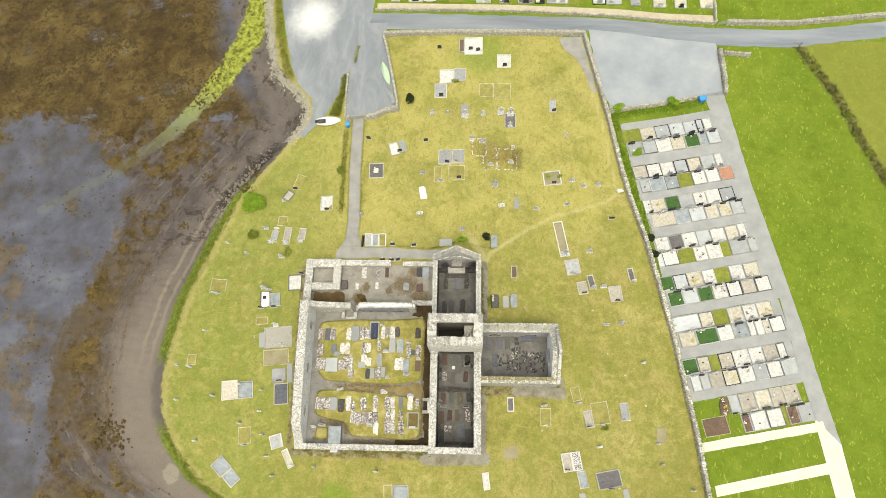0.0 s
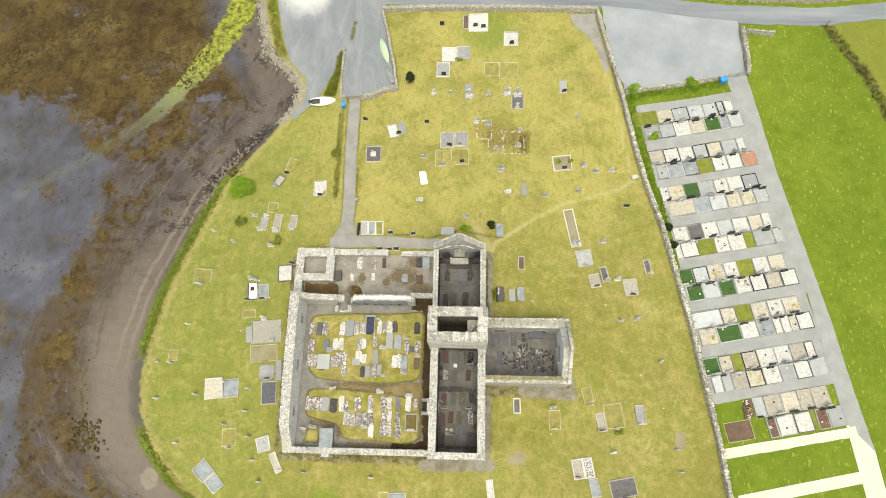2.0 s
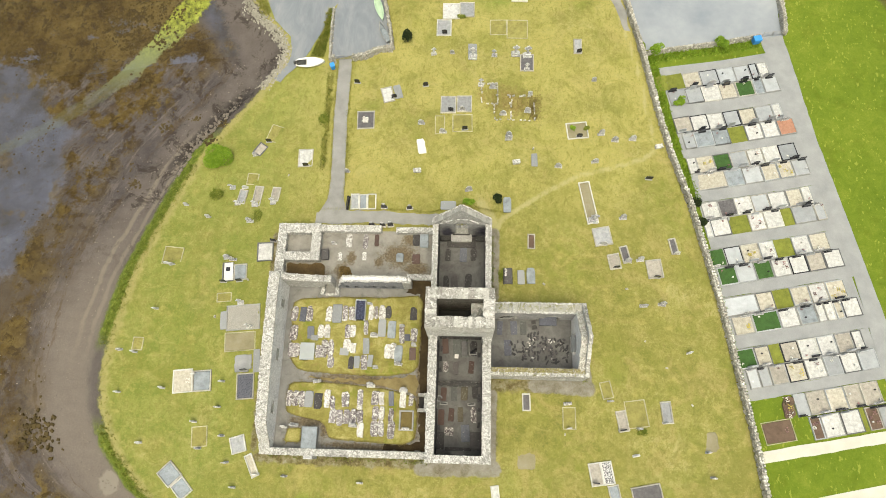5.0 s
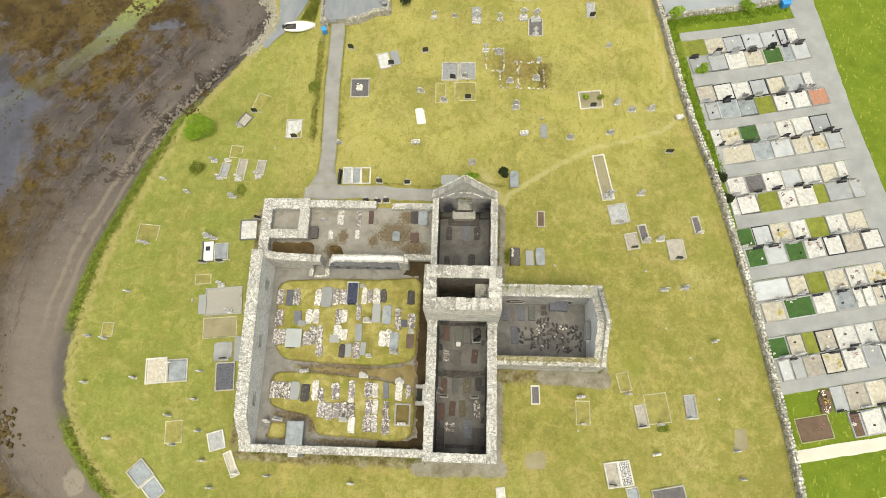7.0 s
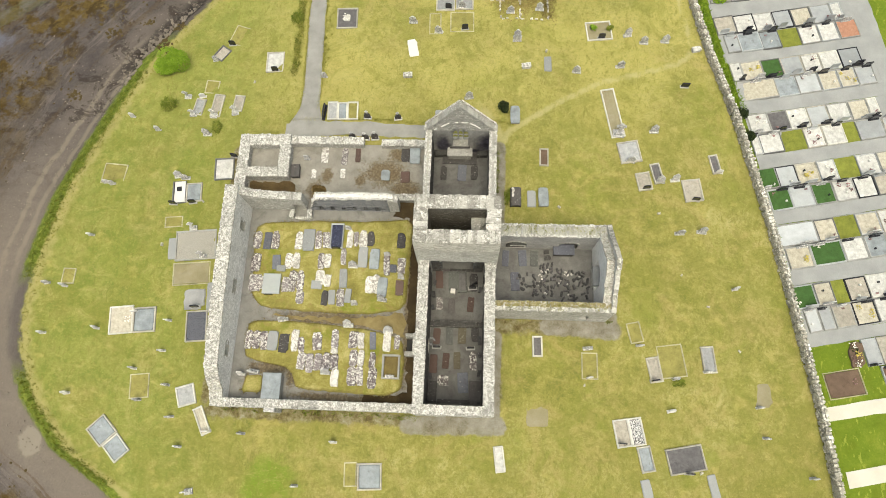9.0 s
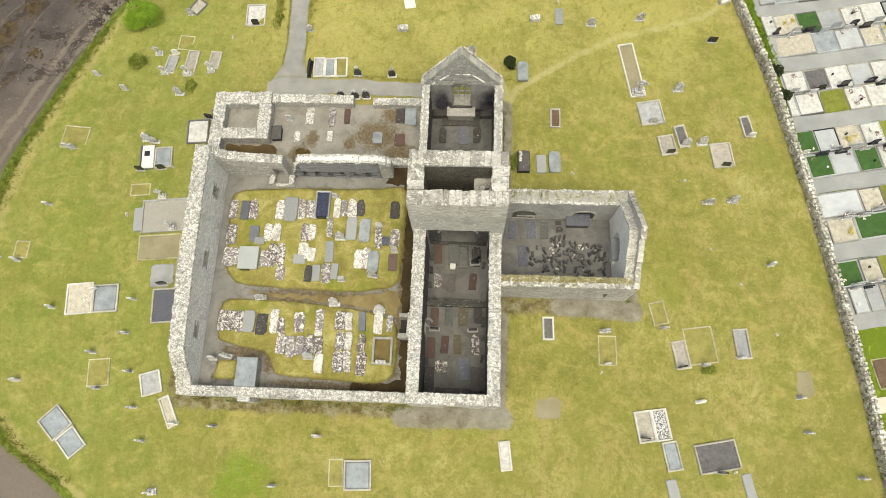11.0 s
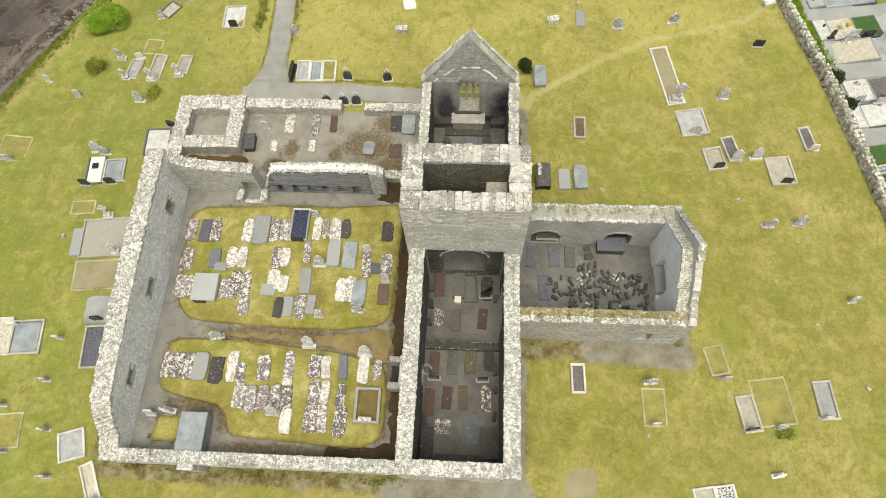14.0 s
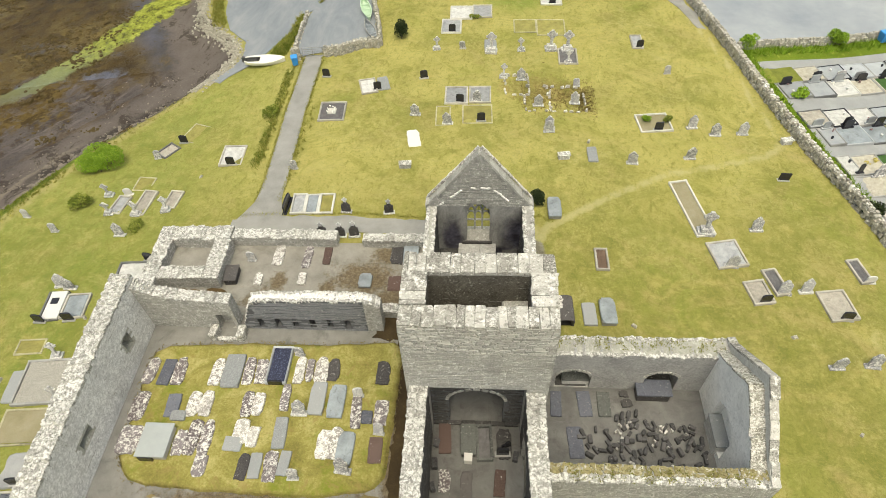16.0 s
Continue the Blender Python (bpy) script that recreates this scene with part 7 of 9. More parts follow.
for kind, x, y, w, l in CLOISTER_STONES:
    at = ABBEY @ pose(x, y, 1.68, 0, 0, RNG.uniform(-12, 12) * (kind == "hs"))
    if kind == "hs":
        k = "round" if w < 0.8 else "gothic"
        headstone(k, at @ pose(0, -0.2, 0, RNG.uniform(-14, 6), RNG.uniform(-5, 5), 0), "old headstones in the cloister")
    elif kind == "bluechip":
        root = empty("grave_plot", at, "polished grey kerbed grave with dark blue glass chippings", "grave plot", "kerbed graves in the cloister")
        kerb_ring(root, w, l, "granite_grey", 0.14, 0.28)
        bed(root, w, l, "chip_blue", 0.2, 0.14)
        part("headstone", prism(arch(0.95, 0.55, 0.12), -l / 2 - 0.02, -l / 2 + 0.1, 0.01), M["granite_black"], root, "low black granite headstone")
    elif kind == "tomb":
        root = empty("chest_tomb", at, "pale grey chest tomb with black inscription stone", "tomb")
        part("chest", box(-w / 2 + 0.08, w / 2 - 0.08, -l / 2 + 0.08, l / 2 - 0.08, -0.2, 0.5, 0.02), M["kerb_pale"], root)
        part("lid", box(-w / 2, w / 2, -l / 2, l / 2, 0.5, 0.62, 0.025), M["granite_pale"], root, "smooth pale granite lid")
        part("plaque", box(-0.75, 0.1, -l / 2 - 0.06, -l / 2 + 0.07, 0.02, 0.52, 0.015), M["granite_black"], root, "black granite plaque")
    elif kind == "openplot":
        root = empty("grave_plot", at, "high stone kerb round a sunken plot of dark soil", "grave plot", "kerbed graves in the cloister")
        kerb_ring(root, w, l, "kerb_grey", 0.2, 0.35)
        bed(root, w, l, "earth", 0.05, 0.2)
        part("headstone", box(-0.5, 0.4, -l / 2 + 0.1, -l / 2 + 0.4, 0.1, 0.6, 0.03), M["headstone"], root)
# long chest tomb standing across the south wall
root = empty("chest_tomb", ABBEY @ pose(-19.45, 1.25, 1.6), "large blue-grey slab on a chest tomb against the wall", "tomb")
part("chest", box(-0.82, 0.82, -1.5, 1.45, -0.1, 1.15, 0.02), M["kerb_grey"], root)
part("lid", box(-0.92, 0.92, -1.62, 1.6, 1.15, 1.3, 0.03), M["slab_bluegrey"], root, "blue-grey slate lid")
part("kerb", box(-0.5, 0.6, -2.15, -1.75, -1.2, 1.28, 0.03), M["headstone"], root)

# nave, chancel and transept
for kind, x, y, w, l in NAVE:
    x = min(max(x, -3.65), 0.75)
    at = ABBEY @ pose(x, y, 0.97, 0, 0, RNG.uniform(-4, 4))
    if kind in SLAB_LOOK:
        grave_slab(kind, x, y, w, l, 0.95, ABBEY, "floor slabs in the church")
    elif kind == "tombgrey":
        root = empty("chest_tomb", at, "low grey chest tomb in the nave", "tomb")
        part("chest", box(-w / 2 + 0.05, w / 2 - 0.05, -l / 2 + 0.05, l / 2 - 0.05, -0.1, 0.35, 0.02), M["slab_dark"], root)
        part("lid", box(-w / 2, w / 2, -l / 2, l / 2, 0.35, 0.45, 0.02), M["slab_olive"], root)
    elif kind == "whitebox":
        root = empty("pedestal", at, "white painted pedestal beside a tomb", "pedestal")
        part("block", box(-w / 2, w / 2, -l / 2, l / 2, -0.05, 0.5, 0.02), M["kerb_white"], root)
        part("cap", box(-w / 2 - 0.03, w / 2 + 0.03, -l / 2 - 0.03, l / 2 + 0.03, 0.5, 0.58, 0.015), M["marble_white"], root)
    elif kind == "kerb":
        root = empty("grave_plot", at, "dark stone kerb round a plot in the nave", "grave plot", "kerbed graves in the church")
        kerb_ring(root, w, l, "slab_olive", 0.16, 0.3)
        bed(root, w, l, "chip_dark", 0.05)
    elif kind == "hs":
        headstone("dark", at, "headstones in the church")
    elif kind == "darkbox":
        root = empty("chest_tomb", ABBEY @ pose(x, y, 0.97), "dark chest tomb against the nave wall", "tomb")
        part("chest", box(-w / 2 + 0.05, w / 2 - 0.05, -l / 2, l / 2, -0.05, 0.5, 0.03), M["slab_dark"], root)
        part("lid", box(-w / 2, w / 2, -l / 2 - 0.05, l / 2 + 0.05, 0.5, 0.6, 0.03), M["slab_dark"], root)
    elif kind == "bench":
        root = empty("stone_bench", ABBEY @ pose(-1.5, 0.75, 0.97), "long dark stone bench at the end wall", "bench")
        part("seat", box(-1.6, 1.6, -0.2, 0.2, 0.35, 0.47, 0.03), M["slab_dark"], root)
        for sx in (-1.3, 0.0, 1.3):
            part("leg", box(sx - 0.15, sx + 0.15, -0.16, 0.16, -0.05, 0.35, 0.02), M["slab_dark"], root)
    elif kind == "crosswall":
        wall("wall_nave_screen", (CW + 1.0, 8.2), (CE - 1.0, 8.2), 0.55, 0.6, [(0, 1.55), (2.2, 1.45), (3.0, 1.35), (5.4, 1.5)], (), "low dark remains of a screen wall across the nave", 35, rag=0.03, cap_mat="rubble_dark", stones="rubble_dark", flat="slab_dark")
root = empty("stone_step", ABBEY @ pose(-1.45, 14.28, 0.97), "low worn stone step before the tower arch", "step")
for k in range(6):
    part("step_stone", box(-2.65 + k * 0.88, -1.79 + k * 0.88, -0.14, 0.14, -0.1, 0.14 + 0.02 * (k % 2), 0.03, 0.02), M["slab_dark"], root)
root = empty("grave_plot", ABBEY @ pose(0.25, 13.0, 0.97), "dark plot between tombs with small black headstones", "grave plot", "kerbed graves in the church")
part("bed", slab_mesh(0.9, 1.9, 0.1, random.Random(3), 0.04), M["slab_dark"], root)
for k in range(3):
    part("headstone", prism(arch(0.34, 0.5, 0.14), -0.06, 0.06, 0.01), M["granite_black"], root, "", pose(-0.25 + 0.25 * k, -0.55 + 0.2 * k, 0.1, -8, 0, 12 * k))
wheel = empty("carved_ring", ABBEY @ pose(-3.95, 6.7, 1.0), "broken carved stone ring lying by the nave wall", "carved stone")
bm = bmesh.new()
for i in range(11):
    a0, a1 = 0.45 * i, 0.45 * (i + 1)
    q = [[Vector((r * math.cos(an), r * math.sin(an), zz)) for r, zz in ((0.24, 0.0), (0.42, 0.0), (0.42, 0.16), (0.24, 0.16))] for an in (a0, a1)]
    for j in range(4):
        bm.faces.new([bm.verts.new(v) for v in (q[0][j], q[0][(j + 1) % 4], q[1][(j + 1) % 4], q[1][j])])
bmesh.ops.remove_doubles(bm, verts=bm.verts, dist=0.001)
bmesh.ops.recalc_face_normals(bm, faces=bm.faces)
part("ring", bm, M["slab_grey"], wheel)
for k, (x, y, w, l) in enumerate(((-3.85, 12.9, 0.35, 0.5), (-3.9, 11.6, 0.35, 0.6), (-3.95, 10.2, 0.3, 0.5), (0.95, 12.2, 0.3, 0.6), (0.95, 6.9, 0.35, 0.9), (0.98, 5.4, 0.3, 0.5), (0.98, 3.6, 0.3, 0.7), (-3.95, 3.2, 0.3, 0.6), (0.95, 0.9, 0.3, 0.5))):
    ob = part("carved_stone", box(-w / 2, w / 2, -l / 2, l / 2, -0.05, 0.3 + 0.08 * (k % 3), 0.04, 0.03), M["fragment"], None, "", ABBEY @ pose(x, y, 0.97, 0, 0, 15 * (k % 3) - 12))
    tagged(ob, "dark carved stone leaning at the nave wall", "carved stone", "carved stones along the nave walls")
root = empty("altar", ABBEY @ pose(-1.6, 27.35, 1.17), "plain grey stone altar on a step", "altar")
part("step", box(-1.9, 1.9, -0.95, 0.5, -0.1, 0.16, 0.03), M["slab_dark"], root)
part("block", box(-1.25, 1.25, -0.42, 0.48, 0.16, 1.1, 0.03, 0.01), M["mortar"], root)
for x0, x1 in ((-1.38, 0.2), (0.215, 1.38)):
    part("mensa", box(x0, x1, -0.52, 0.5, 1.1, 1.26, 0.03, 0.008), M["plaster"], root, "stained grey stone altar slab")
part("ledge", box(-1.1, 1.1, 0.36, 0.56, 1.26, 1.52, 0.04, 0.03), M["slab_dark"], root, "dark stone ledge behind the altar slab")
for sx, wx in ((-3.55, 0.75), (0.75, 0.6)):
    root = empty("wall_ledge", ABBEY @ pose(sx - 0.12 if sx < -2 else sx + 0.12, 27.5, 1.17), "broken dark stone ledge beside the altar", "ledge", "ledges beside the altar")
    part("ledge", box(-wx, wx, -0.28, 0.38, -0.1, 0.6, 0.05, 0.03), M["rubble_dark"], root)
for kind, x, y, w, l in CHANCEL[1:]:
    grave_slab(kind, x, y - 0.3, w, l, 1.15, ABBEY, "floor slabs in the church")
grave_slab("dark", -2.4, 21.6, 0.9, 1.9, 1.15, ABBEY, "floor slabs in the church")
grave_slab("dark", -0.6, 21.7, 0.9, 1.9, 1.15, ABBEY, "floor slabs in the church")
grave_slab("dark", -3.5, 21.4, 0.8, 1.9, 1.15, ABBEY, "floor slabs in the church")
for kind, x, y, w, l in TRANSEPT:
    if kind in SLAB_LOOK:
        grave_slab(kind, x + 0.15, y - 0.1, w, l, 1.1, ABBEY, "floor slabs in the church")
    elif kind == "boxtomb":
        root = empty("chest_tomb", ABBEY @ pose(9.6, 16.5, 1.12), "dark stone chest tomb before an arched recess", "tomb")
        part("chest", box(-1.0, 1.0, -0.42, 0.6, -0.05, 0.72, 0.03), M["slab_dark"], root)
        part("lid", box(-1.1, 1.1, -0.5, 0.66, 0.72, 0.86, 0.03), M["slab_blue"], root, "dark bluish slate lid")
root = empty("chest_tomb", ABBEY @ pose(4.85, 17.3, 1.12), "pale stone tomb inside an arched recess", "tomb")
part("chest", box(-0.85, 0.85, -0.25, 0.4, -0.05, 0.6, 0.03), M["render"], root)
part("lid", box(-0.9, 0.9, -0.3, 0.45, 0.6, 0.72, 0.03), M["slab_olive"], root)
root = empty("chest_tomb", ABBEY @ pose(12.75, 13.75, 1.12), "pale stone tomb below the gable recess", "tomb")
part("chest", box(-0.25, 0.6, -1.0, 1.0, -0.05, 1.1, 0.03), M["render"], root)
part("lid", box(-0.32, 0.6, -1.05, 1.05, 1.1, 1.22, 0.03), M["slab_grey"], root)


def recess_arch(name, x0, x1, y, z, rise, label, back=0.0):
    """Dressed stones set round an arched recess."""
    root = empty(name, ABBEY @ pose((x0 + x1) / 2, y, z), label, "arch", kind="structure")
    r = (x1 - x0) / 2
    n = 11
    for i in range(n):
        a = math.pi * (i + 0.5) / n
        ob = part("stone", box(-0.14, 0.14, -0.03, 0.06, -0.1, 0.1, 0.02, 0.012), M["rubble_single"], root, "", pose(r * 1.06 * math.cos(a), 0, rise * 1.06 * math.sin(a) + 0.02, 0, 90 - math.degrees(a), 0))
        ob.scale = (r * math.pi / n / 0.34, 1, 1)
    if back:
        # Added dark back and floor: the recess's shade is put into their colour.
        part("back", prism([(px * 0.98, pz - 1.45) for px, pz in arch(x1 - x0, 1.45 + rise * 0.96, rise * 0.96)], back - 0.06, back, 0.0), M["rubble_dark"], root, "dark back panel with the recess shade in its colour")
        part("recess_floor", box(-r + 0.02, r - 0.02, 0.08, back - 0.07, -1.5, -1.34, 0.02), M["rubble_dark"], root)


recess_arch("recess_arch", 3.55, 5.55, 16.87, 2.6, 0.7, "worn dressed arch over a wall recess", 1.1)
recess_arch("recess_arch", 9.0, 11.0, 16.87, 2.6, 0.7, "worn dressed arch over a wall recess", 1.1)
recess_arch("tower_arch", -3.1, 0.15, 14.36, 3.9, 1.3, "wide dressed arch under the tower")
# carved fragments laid on the transept floor
frag_mesh = []
rng = random.Random(31)
for _ in range(7):  # a few shapes that all fragments share
    ob = part("seed_fragment", box(-0.5, 0.5, -0.5, 0.5, 0, 1, 0.12, 0.06), M["fragment"])
    frag_mesh.append(ob.data)
    bpy.data.objects.remove(ob)
for i in range(170):
    x = 5.0 + 0.37 * (i % 20) + rng.uniform(-0.1, 0.1)
    y = 11.6 + 0.42 * (i // 20) + 0.2 * math.sin(x * 1.7) + rng.uniform(-0.12, 0.12)
    if x > 12.35 or (x < 7.2 and y > 14.0) or (x > 10.7 and y > 14.6) or rng.random() < (0.38 if y > 12 else 0.6):
        continue
    ob = new("stone_fragment", rng.choice(frag_mesh))
    ob.matrix_basis = ABBEY @ pose(x, y, 1.08 + rng.choice((0, 0, 0.12)), rng.uniform(-5, 5), rng.uniform(-5, 5), rng.choice((0, 0, 0, 90)) + rng.uniform(-38, 38))
    ob.scale = (rng.uniform(0.15, 0.28), rng.uniform(0.3, 0.62), rng.uniform(0.16, 0.32))
    tagged(ob, "dark carved stone fragment laid on the floor", "stone fragment", "carved fragments on the transept floor")
for i in range(26):
    ob = new("stone_fragment", rng.choice(frag_mesh))
    ob.matrix_basis = ABBEY @ pose(rng.choice((rng.gauss(7.3, 0.35), rng.gauss(10.1, 0.35), rng.uniform(6.0, 12.0))), rng.uniform(11.8, 14.6), 1.1, 0, 0, rng.uniform(0, 180))
    ob.scale = (rng.uniform(0.08, 0.18), rng.uniform(0.12, 0.3), 0.26)
    ob.material_slots[0].link = "OBJECT"
    ob.material_slots[0].material = M["slab_white"]
    tagged(ob, "pale lichened stone fragment laid on the floor", "stone fragment", "carved fragments on the transept floor")

# east window of the chancel: three lights under intersecting bars
def stone_bar(pts, w, d):
    """A moulded bar of square section swept along points in x and z."""
    bm = bmesh.new()
    rows = []
    for i, (x, z) in enumerate(pts):
        (ax, az), (bx, bz) = pts[max(i - 1, 0)], pts[min(i + 1, len(pts) - 1)]
        n = Vector((-(bz - az), 0, bx - ax)).normalized() * (w / 2)
        c = Vector((x, 0, z))
        rows.append([bm.verts.new(c + n + Vector((0, -d * 0.6, 0))), bm.verts.new(c + n + Vector((0, d, 0))), bm.verts.new(c - n + Vector((0, d, 0))), bm.verts.new(c - n + Vector((0, -d * 0.6, 0)))])
    for a, b in zip(rows, rows[1:]):
        for j in range(4):
            bm.faces.new((a[j], a[(j + 1) % 4], b[(j + 1) % 4], b[j]))
    bm.faces.new(rows[0])
    bm.faces.new(rows[-1][::-1])
    bmesh.ops.recalc_face_normals(bm, faces=bm.faces)
    return bm


root = empty("window_1", ABBEY @ pose(-1.525, 28.42, 3.4), "traceried pointed chancel window of pale lichened stone", "window", kind="structure")
for x in (-0.27, 0.27):
    part("mullion", stone_bar([(x, 0), (x, 1.75)], 0.13, 0.12), M["mortar"], root)
    for way in (-1, 1):
        curve = [(x + way * 1.1 * (1 - math.cos(an)), 1.75 + 1.3 * math.sin(an)) for an in [0.12 * k for k in range(11)]]
        curve = [(px, pz) for px, pz in curve if abs(px) < 0.8 and pz < 2.0 + 1.15 * math.sqrt(max(0, 1 - (px / 0.84) ** 2))]
        part("tracery", stone_bar(curve, 0.11, 0.1), M["mortar"], root)
for side in (-1, 1):
    part("tracery", stone_bar([(side * (0.8 - 1.1 * (1 - math.cos(an))), 1.75 + 1.3 * math.sin(an)) for an in [0.12 * k for k in range(8)]], 0.1, 0.1), M["mortar"], root)
part("transom", stone_bar([(-0.83, 1.0), (0.83, 1.0)], 0.08, 0.08), M["mortar"], root)
for cx in (-0.54, 0.0, 0.54):
    part("tracery", stone_bar([(cx + 0.24 * math.cos(an), 1.55 + 0.36 * math.sin(an)) for an in [math.pi * k / 8 for k in range(9)]], 0.07, 0.08), M["mortar"], root)
bm = bmesh.new()
vs = [bm.verts.new(v) for v in ((-0.87, -0.56, -0.72), (0.87, -0.56, -0.72), (0.84, -0.05, 0.0), (-0.84, -0.05, 0.0), (-0.84, 0.25, 0.0), (0.84, 0.25, 0.0), (0.84, 0.25, -0.75), (-0.84, 0.25, -0.75))]
for f in ((0, 1, 2, 3), (3, 2, 5, 4), (4, 5, 6, 7), (0, 3, 4, 7), (1, 6, 5, 2), (0, 7, 6, 1)):
    bm.faces.new([vs[i] for i in f])
bmesh.ops.recalc_face_normals(bm, faces=bm.faces)
part("window_sill", bm, M["mortar"], root, "sloping worn stone sill")

root = empty("gable_offset", ABBEY @ pose(-1.5, 27.88, 0), "line of pale lichened stones where a lower roof met the gable", "string course", kind="structure")
offset_rng = random.Random(12)
for (xa, za), (xb, zb) in (((-2.75, 6.45), (-1.2, 7.95)), ((-0.95, 8.15), (0.75, 8.15)), ((1.0, 7.95), (2.55, 6.45))):
    count = max(2, round(math.hypot(xb - xa, zb - za) / 0.36))
    for i in range(count):
        f = (i + 0.5) / count
        if offset_rng.random() < 0.2:
            continue
        part("offset_stone", box(-0.17, 0.17, -0.09, 0.05, -0.06, 0.06, 0.025, 0.02), M["rubble_pale"], root, "", pose(xa + (xb - xa) * f, 0, za + (zb - za) * f + offset_rng.uniform(-0.04, 0.04), 0, -math.degrees(math.atan2(zb - za, xb - xa)) + offset_rng.uniform(-9, 9), 0))
root = empty("gable_edge", ABBEY @ pose(-1.48, 28.6, 0), "thin line of bleached stones along the gable slopes", "coping", kind="structure")
for side in (-1, 1):
    for i in range(14):
        f = (i + 0.5) / 14
        ob = part("edge_stone", box(-0.2, 0.2, -0.09, 0.09, -0.07, 0.07, 0.02, 0.015), M["slab_white"], root, "", pose(side * (3.65 - 3.55 * f), 0, 6.6 + 4.58 * f, 0, side * 52.5, 0))
        ob.scale = (1.0, offset_rng.uniform(0.8, 1.2), offset_rng.uniform(0.8, 1.3))

# inside the tower: broken vault and ledges
root = empty("tower_vault", ABBEY @ pose(-1.4, 15.8, 6.4), "dark broken stone vault inside the tower", "vault", kind="structure")
# near-black vault: shade at the tower's bottom is in its colour
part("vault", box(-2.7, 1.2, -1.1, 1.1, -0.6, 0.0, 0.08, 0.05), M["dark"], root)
part("ledge", box(1.2, 2.65, -1.1, 1.1, -0.4, 4.4, 0.1, 0.08), M["mortar"], root)
for i in range(6):
    part("rubble", box(-0.3, 0.3, -0.25, 0.25, 0, 0.4, 0.08, 0.08), M["rubble_single"], root, "", pose(1.4 + 0.22 * i, -0.7 + 0.3 * (i % 4), 4.4, 0, 0, 40 * i))

# doorway frames: nave door to the cloister, porch in the north walk
root = empty("door_surround", ABBEY @ pose(-5.9, 6.1, 1.55), "small ruined stone porch at the nave door", "doorway", kind="structure")
for y in (-0.95, 0.85):
    part("jamb", box(-0.55, 0.75, y - 0.2, y + 0.2, -0.2, 1.5, 0.05, 0.04), M["rubble_single"], root)
part("lintel", box(0.2, 0.75, -1.1, 1.05, 1.5, 1.75, 0.04, 0.03), M["coping"], root)
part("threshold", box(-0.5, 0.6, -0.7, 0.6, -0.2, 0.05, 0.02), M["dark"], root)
root = empty("door_surround", ABBEY @ pose(-18.55, 19.85, 1.5), "low ruined stone step and jambs in the cloister gap", "doorway", kind="structure")
for x in (-0.95, 0.95):
    part("jamb", box(x - 0.25, x + 0.25, -0.45, 0.45, -0.2, 0.75, 0.06, 0.05), M["coping"], root)
part("threshold", box(-0.7, 0.7, -0.5, -0.2, -0.2, 0.3, 0.04, 0.03), M["coping"], root)

# east range
for kind, x, y, w, l in RANGE:
    at = ABBEY @ pose(x, y, 1.5, 0, 0, RNG.uniform(-8, 8))
    if kind in SLAB_LOOK:
        grave_slab(kind, x, y, w, l, 1.5, ABBEY, "grave slabs in the range")
    elif kind == "hs":
        headstone("round", at, "old headstones in the range")
    elif kind == "hsN":
        headstone("slate", ABBEY @ pose(x, 29.2, gz(x, 29.2), RNG.uniform(-5, 5), 0, RNG.uniform(-10, 10)), "old headstones in the range")
    elif kind == "darkblock":
        root = empty("chest_tomb", at, "dark block of masonry beside the ruined room", "tomb")
        part("chest", box(-0.45, 0.45, -0.7, 0.7, -0.1, 0.5, 0.06, 0.04), M["slab_dark"], root)
        part("lid", box(-0.5, 0.5, -0.75, 0.75, 0.5, 0.6, 0.04, 0.03), M["slab_dark"], root)

# churchyard
for row in PLOTS_WEST + PLOTS_SOUTHWEST + PLOTS_NORTH + PLOTS_NORTH_MID + PLOTS_EAST + PLOTS_SOUTHEAST:
    yard_plot(*row)
for kind, x, y in STONES_WEST + STONES_SOUTHWEST + STONES_NORTH + STONES_NORTH_MID + STONES_EAST + STONES_SOUTH:
    stand(kind, x, y, 90 if kind == "black" else 4)

root = empty("flower_bowl", pose(-17.2, 45.0, gz(-17.2, 45.0) + 0.14), "white flowers heaped on the chippings of a grave", "flowers")
part("bowl", box(-0.4, 0.4, -0.4, 0.4, -0.1, 0.12, 0.06, 0.03), M["kerb_white"], root)
posy(root, 0.0, 0.0, "flower_white", 16, 0.45, 0.12, 5)


# ---- the modern burial ground ----
# plots: bed look, width; beds of each side of eight double rows
UP = ["g g c G G G G w", "p W W G c G w", "w y v G f w G", "f k w G W e w", "v G y f g W e", "B e g e f Y", "v e g t W w t w", "G p c t t"]
LO = ["G G w e v b G", "G b b g W w r", "e b G c y G", "W W g f w g G G", "v G V f W t W", "y V W b w w e w", "G G t Y f G w G", "u W w g s G"]
UPW = [[1.5, 2.5, 2.6, 2.7, 2.5, 2.3, 1.2, 1.6], [2.5, 2.5, 2.4, 2.3, 2.4, 2.5, 1.3], [1.4, 2.5, 2.4, 2.5, 2.2, 2.3, 2.5], [2.4, 2.4, 2.3, 2.4, 2.5, 2.2, 1.2],
       [2.3, 2.3, 2.5, 2.1, 2.4, 2.4, 2.5], [4.8, 2.3, 2.3, 2.5, 2.3, 2.5], [2.8, 2.0, 1.4, 2.3, 2.5, 2.3, 2.2, 1.4], [1.6, 2.5, 2.4, 2.0, 2.4]]
